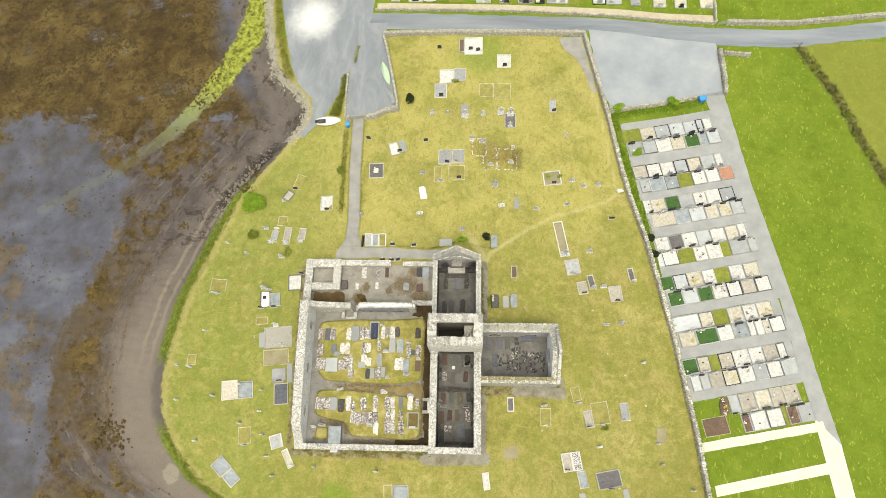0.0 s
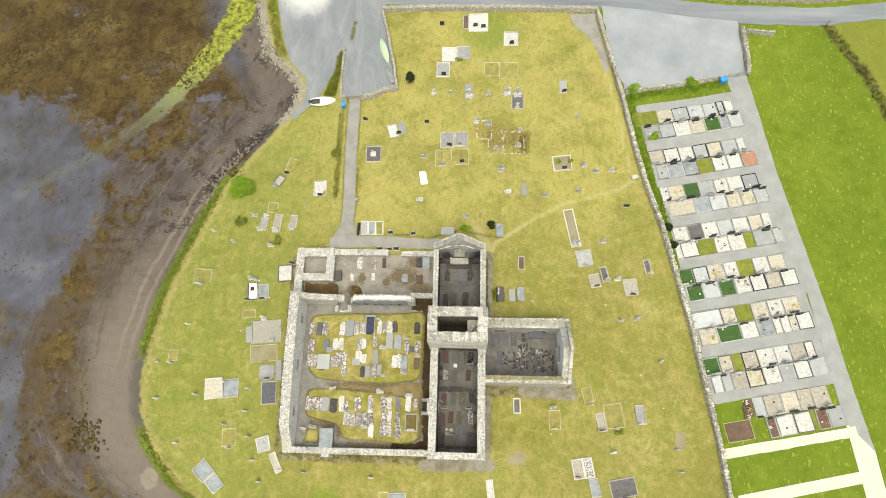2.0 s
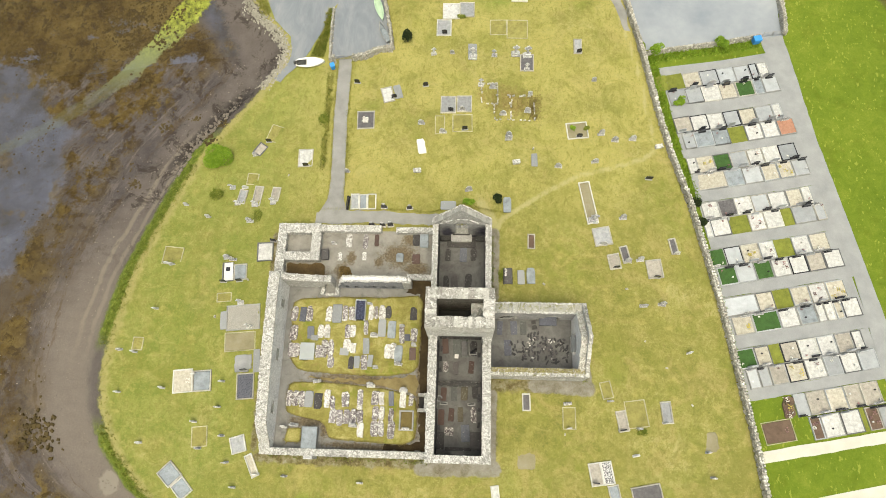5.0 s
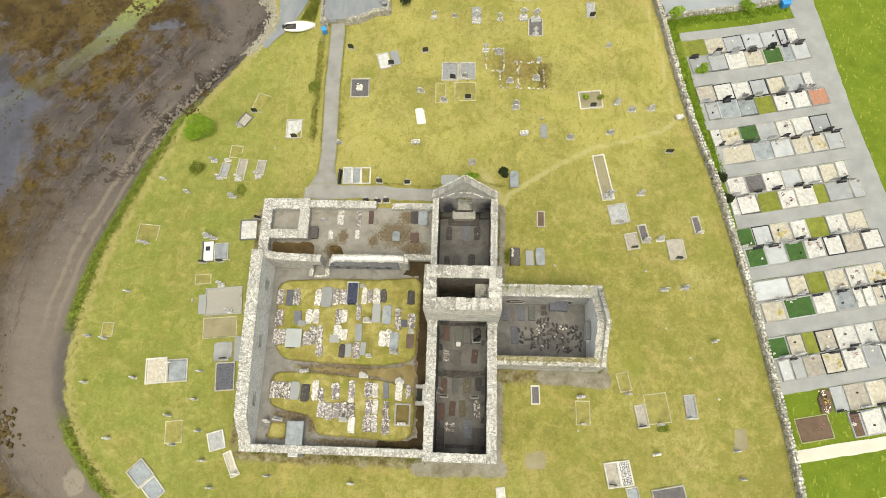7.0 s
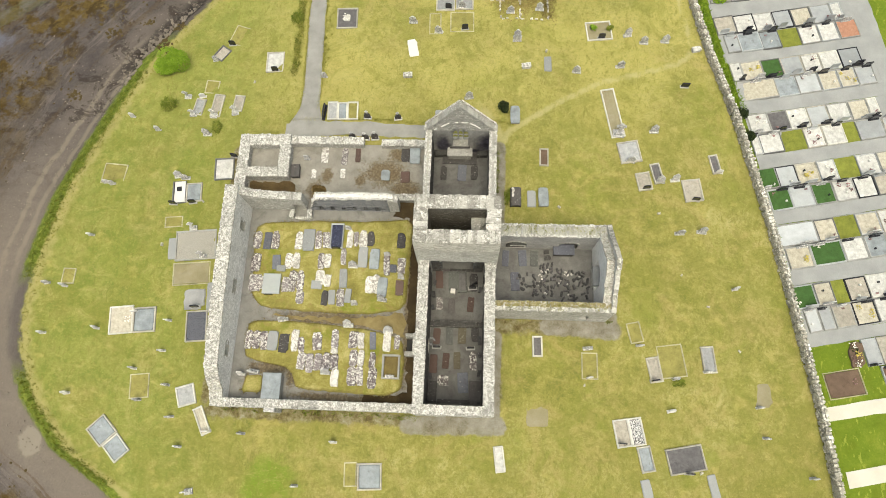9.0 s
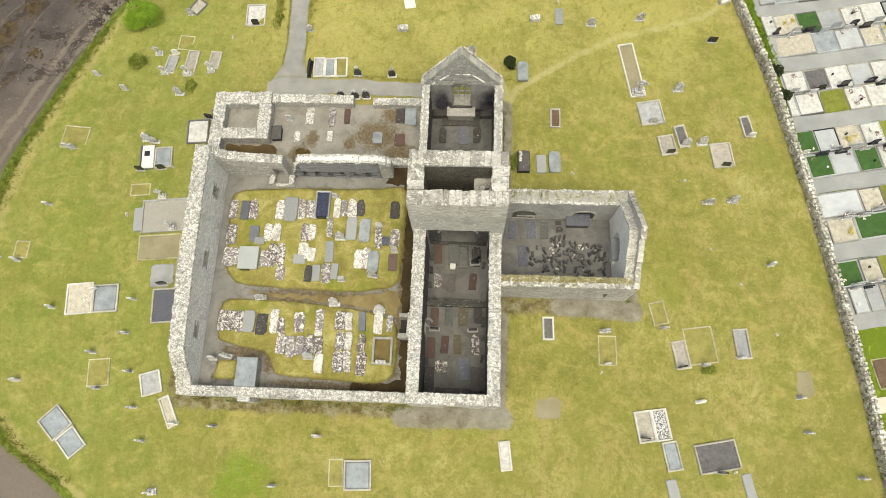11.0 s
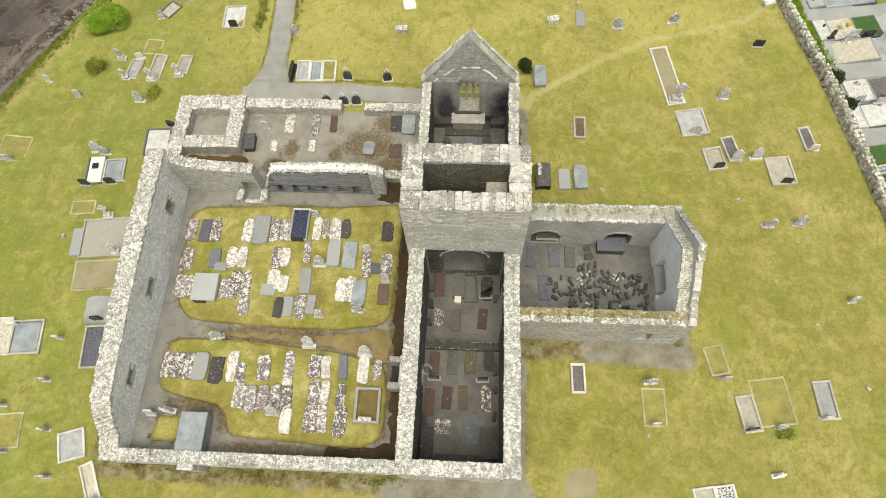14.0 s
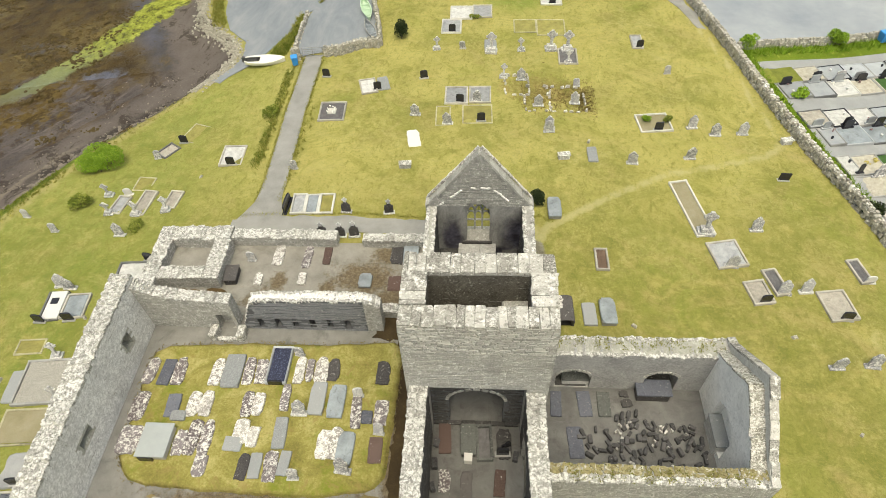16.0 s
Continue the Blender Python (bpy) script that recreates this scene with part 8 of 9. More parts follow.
LOW = [[2.6, 2.5, 2.6, 2.5, 2.6, 1.4, 2.3], [1.7, 2.7, 2.4, 2.4, 2.4, 2.3, 2.5], [4.6, 2.5, 2.7, 2.3, 2.1, 2.2], [1.0, 2.6, 2.7, 2.2, 2.4, 1.5, 3.1, 1.4],
       [2.5, 2.5, 2.4, 2.4, 2.3, 2.4, 2.4], [2.7, 3.5, 2.5, 2.4, 1.2, 1.2, 1.1, 2.3], [1.5, 1.4, 2.2, 2.4, 2.5, 2.1, 2.3, 2.4], [1.4, 2.5, 2.5, 0.6, 1.7, 2.3]]
UP0 = [-1.3, -0.4, -0.4, -0.2, -0.6, -0.6, -0.6, 0.0]
LO0 = [-0.2, 0.2, -0.2, -0.6, 0.0, 0.2, 0.4, 1.1]
ROWS_AT = [(26.19, 51.88), (27.53, 45.02), (29.05, 38.83), (30.48, 32.22), (31.34, 25.57), (32.59, 19.02), (33.77, 12.36), (40.29, 6.88)]
BEDS = {"W": ("chip_white", "white chippings"), "w": ("chip_white", "pale chippings"), "G": ("granite_grey", "a grey granite cover"), "g": ("turf_grass", "mown grass"),
        "t": ("chip_tan", "tan gravel"), "c": ("chip_cream", "cream gravel"), "p": ("chip_tan", "pinkish gravel"), "y": ("chip_cream", "cream gravel and yellow flowers"),
        "v": ("turf_green", "dark green turf"), "V": ("turf_green", "bright green turf"), "k": ("chip_dark", "dark chippings"), "b": ("slab_bluegrey", "a blue-grey cover"),
        "r": ("chip_red", "terracotta chippings"), "e": ("chip_cream", "pale sandy gravel"), "f": ("chip_white", "white chippings and flowers"), "B": ("cover_pale", "a broad pale cover"),
        "Y": ("chip_cream", "yellow gravel and flowers"), "u": ("soil", "soil planted with purple flowers"), "s": ("soil", "bare soil and flowers")}
CEM_TURN = 12.6


def modern_plot(code, m, w, l, head, seed):
    """A kerbed modern grave; its headstone stands at the end towards +y when head is 1, towards -y when -1."""
    rng = random.Random(seed)
    fill, words = BEDS[code]
    kerb = rng.choice(("granite_grey", "kerb_grey", "kerb_dark", "kerb_white" if code in "Ww" else "kerb_pale", "kerb_grey", "granite_black")) if code not in "gB" else "kerb_grey"
    root = empty("grave_plot", m, "modern kerbed grave plot with " + words, "grave plot", "modern grave plots")
    if code == "g":
        bed(root, w, l, fill, 0.06, 0.02, "", "turf")
        return root
    kerb_ring(root, w - 0.08, l - 0.06, kerb, 0.13, 0.2)
    if fill in ("granite_grey", "slab_bluegrey", "cover_pale"):
        part("cover", box(-w / 2 + 0.16, w / 2 - 0.16, -l / 2 + 0.15, l / 2 - 0.15, -0.1, 0.17, 0.02), M[fill], root)
    else:
        bed(root, w, l, fill, 0.14, 0.15)
    y = head * (l / 2 - 0.18)
    stone = rng.choice(("granite_black", "granite_grey", "granite_black", "headstone"))
    hw, hh = min(w * rng.uniform(0.3, 0.46), 1.0), rng.uniform(0.55, 0.95)
    off = rng.choice((0.0, 0.0, -0.2, 0.2)) * w
    hs = part("headstone", prism(arch(hw, hh, rng.choice((0.02, 0.12, 0.2))), -0.05, 0.05, 0.01), M[stone], root, "", pose(off, y, 0.28, rng.uniform(-2, 2), 0, 0))
    part("plinth", box(-hw / 2 - 0.12, hw / 2 + 0.12, -0.14, 0.14, -0.12, 0.0, 0.015), M[stone], hs)
    if code in "fyYusv" or rng.random() < 0.45:
        many = code in "fyYus"
        for k in range(3 if many else 1):
            posy(root, rng.uniform(-w * 0.3, w * 0.3), y - head * rng.uniform(0.25, 0.5 if not many else l * 0.7), {"y": "flower_yellow", "Y": "flower_yellow"}.get(code, rng.choice(("flower_white", "flower_mix", "flower_mix"))), 12 if many else 7, 0.22 if many else 0.12, 0.16, seed * 7 + k)
    if rng.random() < 0.3:
        bm = bmesh.new()
        bmesh.ops.create_cone(bm, cap_ends=True, segments=10, radius1=0.09, radius2=0.12, depth=0.22, matrix=Matrix.Translation((rng.uniform(-w * 0.3, w * 0.3), -y * 0.3, 0.28)))
        part("vase", bm, M[rng.choice(("granite_black", "marble_white"))], root)
    return root


ca, sa = math.cos(radians(CEM_TURN)), math.sin(radians(CEM_TURN))
seed = 100
for r, (ox, oy) in enumerate(ROWS_AT):
    LEN = 2.85 if r == 7 else 2.5
    for codes, widths, start, side in ((UP[r].split(), UPW[r], UP0[r], 1), (LO[r].split(), LOW[r], LO0[r], -1)):
        a = start
        for code, w in zip(codes, widths):
            u, v = a + w / 2, side * (LEN / 2 + 0.03)
            x, y = ox + u * ca - v * sa, oy + u * sa + v * ca
            modern_plot(code, pose(x, y, gz(x, y) + 0.06, 0, 0, CEM_TURN), w, LEN, -side, seed)
            a += w
            seed += 1
    # concrete walk on the low side of each row
    gap = -LEN - (0.3 if r == 7 else 0.08)
    wide = 1.35 if r == 7 else 1.2 + (0.6, 0.0, 0.37, 0.29, 0.27, 0.38, 0.1)[r]
    p = [(ox + u * ca - v * sa, oy + u * sa + v * ca) for u, v in ((-0.5 if r < 7 else -6.0, gap), (17.6 if r < 7 else 13, gap), (-0.5 if r < 7 else -6.0, gap - wide), (17.6 if r < 7 else 13, gap - wide))]
    ribbon("cemetery_path", [p[0], p[1]], [p[2], p[3]], 0.055, M["concrete_new"] if r == 7 else M["concrete"], "concrete walk between rows of graves", "path", across=3, step=1.2, ragged=0.06, seed=40 + r)
    p = [(ox + u * ca - v * sa, oy + u * sa + v * ca) for u, v in ((-0.35, LEN + 0.1), (17.5 if r < 7 else 12.4, LEN + 0.1), (-0.35, -LEN - 0.1), (17.5 if r < 7 else 12.4, -LEN - 0.1))]
    if r < 7:
        ribbon("plot_footing", [p[0], p[1]], [p[2], p[3]], 0.04, M["concrete"], "grey concrete footing under a row of graves", "footing", across=4, step=1.2, seed=60 + r)
ribbon("cemetery_path", [(25.0, 55.6), (41.6, 59.4)], [(25.3, 54.4), (41.9, 57.6)], 0.05, M["concrete"], "concrete walk at the head of the burial ground", "path", across=3, seed=71)
ribbon("cemetery_path", [(36.9, -3.4), (53.6, 0.7)], [(37.1, -4.9), (53.9, -0.8)], 0.05, M["concrete_new"], "new cream concrete walk across open grass", "path", across=3, seed=72)
ribbon("cemetery_path", [(52.4, 7.1), (53.5, -0.1), (55.6, -14)], [(55.9, 3.4), (56.9, -4.0), (58.8, -14)], 0.06, M["concrete_new"], "new cream concrete path", "path", across=3, seed=73)
x, y = 37.75, 5.1
root = empty("grave_plot", pose(x, y, gz(x, y), 0, 0, CEM_TURN), "freshly dug plot of bare brown soil in grass", "grave plot", "modern grave plots")
kerb_ring(root, 3.8, 2.7, "kerb_mossy", 0.09, 0.1)
part("soil", slab_mesh(3.62, 2.52, 0.08, random.Random(5), 0.03, corners=(0.01, 0.02)), M["soil"], root)
posy(root, 0.9, 0.1, "flower_mix", 8, 0.3, 0.14, 3)
x, y = 39.2, 8.1
root = empty("wreath_heap", pose(x, y, gz(x, y)), "heap of mixed flowers and wreaths on a new grave", "flowers")
part("mound", slab_mesh(1.4, 2.6, 0.25, random.Random(6), 0.15), M["soil"], root)
for k, mat in enumerate(("flower_white", "flower_mix", "flower_yellow", "leaf_dark", "flower_white")):
    posy(root, RNG.uniform(-0.4, 0.4), -0.9 + k * 0.45, mat, 18, 0.35, 0.2, 80 + k)


# ---- dry-stone boundary walls ----
def dry_wall(name, pts, width, height, label, seed, stone=0.45, singles=None, mat="drywall"):
    """A field-stone wall along a line; singles: a stretch (from, to in metres) whose top stones are separate."""
    rng = random.Random(seed)
    root = empty(name, Matrix.Identity(4), label, "wall", kind="structure")
    line = lerp_line(pts, 0.4)
    verts, faces = [], []
    cv, cf = [], []
    run = 0.0
    ds = [math.dist(a, b) for a, b in zip(line, line[1:])]
    tops = []
    for (ax, ay), (bx, by), d in zip(line, line[1:], ds):
        if d < 1e-6:
            continue
        tx, ty = (bx - ax) / d, (by - ay) / d
        z = gz(ax, ay)
        for side in (-1, 1):
            for c in range(max(1, int(height / 0.28))):
                cx = ax + tx * rng.uniform(0, d) - ty * side * (width / 2 - 0.12 + rng.uniform(-0.05, 0.05)) * (1 - 0.08 * c)
                cy = ay + ty * rng.uniform(0, d) + tx * side * (width / 2 - 0.12 + rng.uniform(-0.05, 0.05)) * (1 - 0.08 * c)
                lump(verts, faces, cx, cy, z + 0.1 + c * 0.28, stone * rng.uniform(0.7, 1.2), 0.34, 0.3, math.atan2(ty, tx), rng)
        tops.append((ax + tx * d / 2, ay + ty * d / 2, z + height, math.atan2(ty, tx), run))
        q = len(cv)
        for px, py in ((ax, ay), (bx, by)):
            zz = gz(px, py)
            for s in (-1, 1):
                for h in (-0.3, height - 0.08):
                    cv.append((px - ty * s * (width / 2 - 0.15), py + tx * s * (width / 2 - 0.15), zz + h))
        cf += [(q, q + 1, q + 5, q + 4), (q + 2, q + 6, q + 7, q + 3), (q + 1, q + 3, q + 7, q + 5)]
        run += d
    raw("wall_core", cv, cf, M["mortar"], root)
    variants = []
    for k in range(6):
        v2, f2 = [], []
        lump(v2, f2, 0, 0, 0, 0.4, 0.36, 0.3, 0, rng)
        me = bpy.data.meshes.new("cap_stone")
        me.from_pydata(v2, [], f2)
        me.materials.append(M["drywall_single"])
        variants.append(me)
    for x, y, z, a, r in tops:
        for s in ((-1, 1) if width > 0.6 else (0,)):
            ox, oy = x - math.sin(a) * s * width * 0.22 + rng.uniform(-0.06, 0.06), y + math.cos(a) * s * width * 0.22 + rng.uniform(-0.06, 0.06)
            if singles and singles[0] <= r <= singles[1]:
                ob = new("cap_stone", rng.choice(variants))
                ob.parent = root
                ob.matrix_basis = pose(ox, oy, z, rng.uniform(-10, 10), rng.uniform(-10, 10), math.degrees(a) + rng.uniform(-25, 25))
                ob.scale = (rng.uniform(0.75, 1.25), rng.uniform(0.75, 1.15), rng.uniform(0.7, 1.4))
            else:
                lump(verts, faces, ox, oy, z, stone * rng.uniform(0.8, 1.3), 0.4 * rng.uniform(0.8, 1.2), 0.3 * rng.uniform(0.7, 1.5), a + rng.uniform(-0.4, 0.4), rng)
    raw("stones", verts, faces, M[mat], root, "", None, "stuff")
    return root


EW = list(zip(EWALL_X, EWALL_Y))
dry_wall("wall_churchyard_east", EW, 0.62, 0.95, "lichened dry-stone churchyard wall", 51, singles=(12, 66))
dry_wall("wall_churchyard_north", [(-18.1, 73.2), (-9.6, 73.7), (5.2, 74.0), (19.0, 74.1)], 0.7, 0.9, "lichened dry-stone wall beside the lane", 52)
dry_wall("wall_churchyard_gate", [(-18.1, 72.8), (-16.8, 68.1), (-15.95, 64.6), (-15.1, 61.2), (-14.35, 57.3)], 0.45, 0.9, "thin dry-stone wall beside the gravel apron", 53)
dry_wall("wall_gate_side", [(-14.4, 57.2), (-16.5, 56.9), (-18.2, 55.8), (-20.2, 55.4)], 0.7, 0.9, "lichened dry-stone wall beside the gate", 54)
dry_wall("wall_gate_pier", [(-22.9, 55.4), (-23.8, 55.2)], 0.9, 1.1, "stone gate pier", 55)
dry_wall("wall_slip", [(-24.3, 64.9), (-24.15, 61), (-23.95, 57.5), (-23.8, 55.6)], 0.55, 0.5, "tumbled low stone wall between slip and apron", 56)
dry_wall("wall_car_park_south", [(23.4, 57.9), (30.5, 59.6), (40.4, 62.0)], 0.6, 0.7, "low dry-stone wall below the car park", 57)
dry_wall("wall_car_park_east", [(43.9, 62.4), (44.0, 66), (43.6, 71.5)], 0.7, 0.9, "dry-stone wall beside the car park", 58)
dry_wall("wall_field_stub", [(44.3, 71.0), (49, 70.6)], 0.6, 0.8, "short dry-stone field wall", 59)
dry_wall("wall_field_north", [(45.5, 77.6), (57.1, 77.6), (74.3, 79.8), (110, 86)], 0.7, 0.8, "pale dry-stone field wall along the lane", 60)
dry_wall("wall_cemetery_north", [(-20.2, 78.9), (5, 79.0), (43.4, 77.5)], 0.35, 0.45, "low wall of the burial ground across the lane", 61)
dry_wall("wall_cemetery_north_end", [(43.5, 77.6), (43.6, 96)], 0.4, 0.6, "low wall between burial ground and field", 62)
ribbon("footpath", [(-20, 79.3), (5, 79.4), (43.2, 77.9)], [(-20, 80.5), (5, 80.5), (43.2, 79.3)], 0.05, plain_mat("sandy_walk", (0.42, 0.37, 0.28), 0.2, 0.9), "sandy walk inside the roadside burial ground", "path", across=3, seed=75)
rng = random.Random(14)
x = -17.5
while x < 41:
    w = rng.uniform(1.6, 3.2)
    code = rng.choice("WGtcekgw")
    modern_plot(code, pose(x + w / 2, 82.0, gz(x, 82.0) + 0.04, 0, 0, 1), w, 2.4, -1, int(x * 10) + 900)
    x += w + rng.choice((0.0, 0.3, 1.6, 2.4))

ribbon("bare_rock", [(14.5, 73.3), (15.5, 70.8), (17.1, 69.4), (18.9, 66.2), (20.2, 62)], [(18.7, 73.6), (19.1, 71.4), (19.6, 69.2), (20.3, 66), (21.2, 61.8)], 0.05, M["gravel"], "bare stony ground in the churchyard corner", "ground", across=5, ragged=0.25, seed=76)

# ---- planting ----
def leaf_cloud(name, x, y, rx, ry, h, material, n, size, seed, label, category="bush", hollow=0.55, group=""):
    """A shrub: short stems under a crown of many small leaf blades, uneven in outline."""
    rng = random.Random(seed)
    z = gz(x, y)
    root = empty(name, pose(x, y, z), label, category, group)
    bm = bmesh.new()
    for k in range(7):
        a = rng.uniform(0, 6.28)
        m = pose(0.25 * rx * math.cos(a), 0.25 * ry * math.sin(a), h * 0.25, rng.uniform(-25, 25), rng.uniform(-25, 25), 0)
        bmesh.ops.create_cone(bm, segments=6, radius1=0.04 * max(rx, 0.5), radius2=0.012, depth=h * 0.6, matrix=m)
    part("stem", bm, M["twig"], root)
    verts, faces = [], []
    lobes = [(rng.uniform(-0.6, 0.6), rng.uniform(-0.6, 0.6), rng.uniform(0.4, 0.75)) for _ in range(9)]
    for _ in range(n):
        lx, ly, lr = rng.choice(lobes)
        a, b = rng.uniform(0, 6.28), rng.uniform(-0.5, 1.3)
        r = lr * (hollow + (1 - hollow) * rng.random() ** 0.5)
        px, py, pz = (lx + r * math.cos(a) * math.cos(b)) * rx * 0.8, (ly + r * math.sin(a) * math.cos(b)) * ry * 0.8, h * (0.4 + 0.75 * r * math.sin(b) * (1 - 0.35 * (lx * lx + ly * ly)))
        if pz < 0.02:
            continue
        e = Euler((rng.uniform(-0.9, 0.9), rng.uniform(-0.9, 0.9), rng.uniform(0, 6.28))).to_matrix()
        s = size * rng.uniform(0.6, 1.4)
        q = len(verts)
        for cx, cy in ((-0.5, 0), (0, -0.28), (0.5, 0), (0, 0.28)):
            v = e @ Vector((cx * s, cy * s, 0.08 * s * (1 if cy else 0)))
            verts.append((px + v.x, py + v.y, pz + v.z))
        faces.append((q, q + 1, q + 2, q + 3))
    raw("crown", verts, faces, material, root, "", None, "stuff")
    return root


leaf_cloud("bush", -38.3, 38.6, 2.6, 2.3, 1.8, M["leaf"], 11000, 0.16, 1, "rounded bright green shrub on the turf by the shore")
leaf_cloud("bush", -37.6, 32.8, 1.2, 1.2, 1.0, M["leaf_weed"], 900, 0.2, 2, "thin dull green shrub in the turf", hollow=0.2)
leaf_cloud("bush", -31.0, 29.9, 0.9, 1.2, 0.4, M["leaf_weed"], 420, 0.16, 3, "low dull weeds beside a headstone", hollow=0.2)
leaf_cloud("yew_bush", -12.4, 59.2, 0.95, 0.95, 2.3, M["leaf_dark"], 3200, 0.17, 4, "dark clipped evergreen bush in the churchyard")
leaf_cloud("bush", -1.8, 32.7, 1.0, 0.6, 0.8, M["leaf"], 700, 0.17, 5, "small green shrub behind the chancel gable")
leaf_cloud("bush", 2.2, 33.3, 0.8, 0.8, 1.3, M["leaf_dark"], 1500, 0.17, 6, "dark green shrub beside a tomb")
leaf_cloud("bush", 20.9, 4.1, 0.9, 0.6, 0.5, M["leaf_weed"], 500, 0.16, 7, "small scrubby plant at a grave")
leaf_cloud("bush", 28.9, 34.6, 1.0, 0.9, 1.3, M["leaf_dark"], 1200, 0.18, 8, "dark bush behind the churchyard wall")
leaf_cloud("bush", 29.6, 32.0, 0.9, 0.9, 1.2, M["leaf_dark"], 1100, 0.18, 9, "dark bush behind the churchyard wall")
leaf_cloud("bush", 27.6, 50.2, 1.1, 0.9, 0.9, M["leaf"], 800, 0.2, 10, "green shrub growing on a grave plot")
leaf_cloud("bush", 24.6, 58.4, 1.2, 1.0, 1.6, M["leaf"], 1500, 0.22, 11, "green shrub at the car park wall")
leaf_cloud("bush", 34.6, 60.2, 1.2, 1.0, 2.0, M["leaf"], 1700, 0.22, 12, "green shrub at the car park wall")
leaf_cloud("bush", 3.0, 22.6, 0.5, 1.3, 0.6, M["leaf_weed"], 500, 0.16, 13, "scrubby weeds beside the chancel wall")
leaf_cloud("bush", 12.4, 44.9, 0.5, 0.5, 0.8, M["leaf"], 400, 0.15, 14, "small shrub in a white kerbed grave")
leaf_cloud("bush", 14.3, 45.0, 0.5, 0.5, 0.8, M["leaf_weed"], 400, 0.15, 15, "small shrub in a white kerbed grave")
leaf_cloud("bush", -4.2, 63.4, 0.9, 0.5, 0.5, M["leaf_weed"], 450, 0.15, 16, "small scrubby plant between graves")
leaf_cloud("fern", *(ABBEY @ Vector((-16.9, 22.6, 0)))[:2], 1.0, 0.9, 1.0, M["leaf_fern"], 900, 0.2, 17, "browned fern growing in a ruined doorway", "fern")


def tufts(name, spots, material, label, seed, size=(0.12, 0.3), category="grass"):
    """Uncountable blades of rank grass and weeds at given spots, one object."""
    rng = random.Random(seed)
    verts, faces = [], []
    for x, y, z in spots:
        for _ in range(rng.randint(5, 9)):
            a = rng.uniform(0, 6.28)
            h, w = rng.uniform(*size), rng.uniform(0.02, 0.05)
            lean = rng.uniform(0.1, 0.9) * h
            bx, by = x + rng.uniform(-0.15, 0.15), y + rng.uniform(-0.15, 0.15)
            q = len(verts)
            verts += [(bx - w * math.sin(a), by + w * math.cos(a), z - 0.02), (bx + w * math.sin(a), by - w * math.cos(a), z - 0.02), (bx + lean * math.cos(a), by + lean * math.sin(a), z + h)]
            faces.append((q, q + 1, q + 2))
    ob = raw(name, verts, faces, material)
    return tagged(ob, label, category, "", "stuff")


def along(pts, step, spread, seed, skip=0.0):
    rng = random.Random(seed)
    out = []
    for x, y in lerp_line(pts, step):
        if rng.random() < skip:
            continue
        x, y = x + rng.uniform(-spread, spread), y + rng.uniform(-spread, spread)
        out.append((x, y, gz(x, y)))
    return out


strip = []
for off in (0.45, 0.8, 1.2, 1.6):
    line = [(x + off, y) for x, y in EW[:-2] if off < 0.5 or y > 30]
    strip += along(line, 0.1, 0.25, int(off * 10))
tufts("grass_strip", strip, M["leaf"], "rank green grass behind the churchyard wall", 1, (0.15, 0.4))
tufts("weeds", along([(-23.4, 53), (-22.9, 45), (-22.4, 38)], 0.12, 0.45, 5), M["grass_blade"], "rank yellowed weeds and grass beside the path", 2, (0.15, 0.45))
leaf_cloud("bush", -23.4, 45.1, 0.9, 1.2, 0.9, M["leaf_weed"], 900, 0.18, 18, "overgrown shrub beside the footpath")
tufts("weeds", along([(-19.2, 46), (-19.0, 36)], 0.2, 0.4, 6, 0.4), M["grass_blade"], "dry weeds beside the path", 3, (0.15, 0.4))
edges = []
for px in (-22.4, -20.3):
    edges += along([(px, 55.2), (px + 0.4, 45.3), (px + 1.2, 35.5), (px + 1.1, 32.5)], 0.05, 0.16, int(-px * 10))
edges += along([(-22.0, 31.0), (-14, 31.3), (-7, 31.0), (-3, 32.2), (3.4, 31.5)], 0.05, 0.2, 31)
tufts("lawn_edge_grass", LAWN_EDGE, M["dry_brown"], "brown and dry grass fringing the cloister lawns", 34, (0.02, 0.07))
tufts("path_edge_grass", edges, M["grass_blade"], "dry grass fringing the gravel path", 33, (0.04, 0.14))
tufts("weeds", along([(-24.7, 64.6), (-25.0, 60), (-25.3, 56.4)], 0.02, 0.45, 47) + along([(-25.3, 60), (-26.4, 56.4)], 0.015, 0.6, 49), M["leaf_weed"], "dense dull green weeds over the tumbled wall", 44, (0.15, 0.45))
tufts("weeds", along([(-23.5, 53), (-23.1, 45), (-22.7, 37)], 0.02, 0.4, 48, 0.2), M["leaf_weed"], "rank growth beside the footpath", 45, (0.05, 0.16))
tufts("weeds", along([(-24.7, 64.6), (-25.2, 60), (-26.0, 57)], 0.04, 0.6, 7) + along([(-22.8, 71), (-23.3, 67.3)], 0.06, 0.2, 8), M["grass_blade"], "yellowed weeds over the tumbled wall", 4, (0.2, 0.6))
tufts("weeds", along([(-40.4, 84), (-39.0, 75), (-37.0, 68), (-35.4, 64.4)], 0.03, 0.8, 9), M["grass_blade"], "dull green weeds along the slip edge", 5, (0.2, 0.5))
shore_line = [(x + 0.4, y) for x, y in zip(SHORE_X[2:14], SHORE_Y[2:14])]
bank = []
for off in (-1.5, -1.0, -0.5):
    bank += [p for p in along([(x + off, y) for x, y in shore_line], 0.12, 0.5, int(off * 10)) if p[1] < 1 or 11 < p[1] < 38]
tufts("bank_grass", bank, M["leaf_weed"], "rank grass on the low shore bank", 6, (0.08, 0.24))
tufts("bank_grass", along(shore_line, 0.1, 0.5, 11), M["grass_blade"], "dry grass on the lip of the bank", 7, (0.06, 0.18))
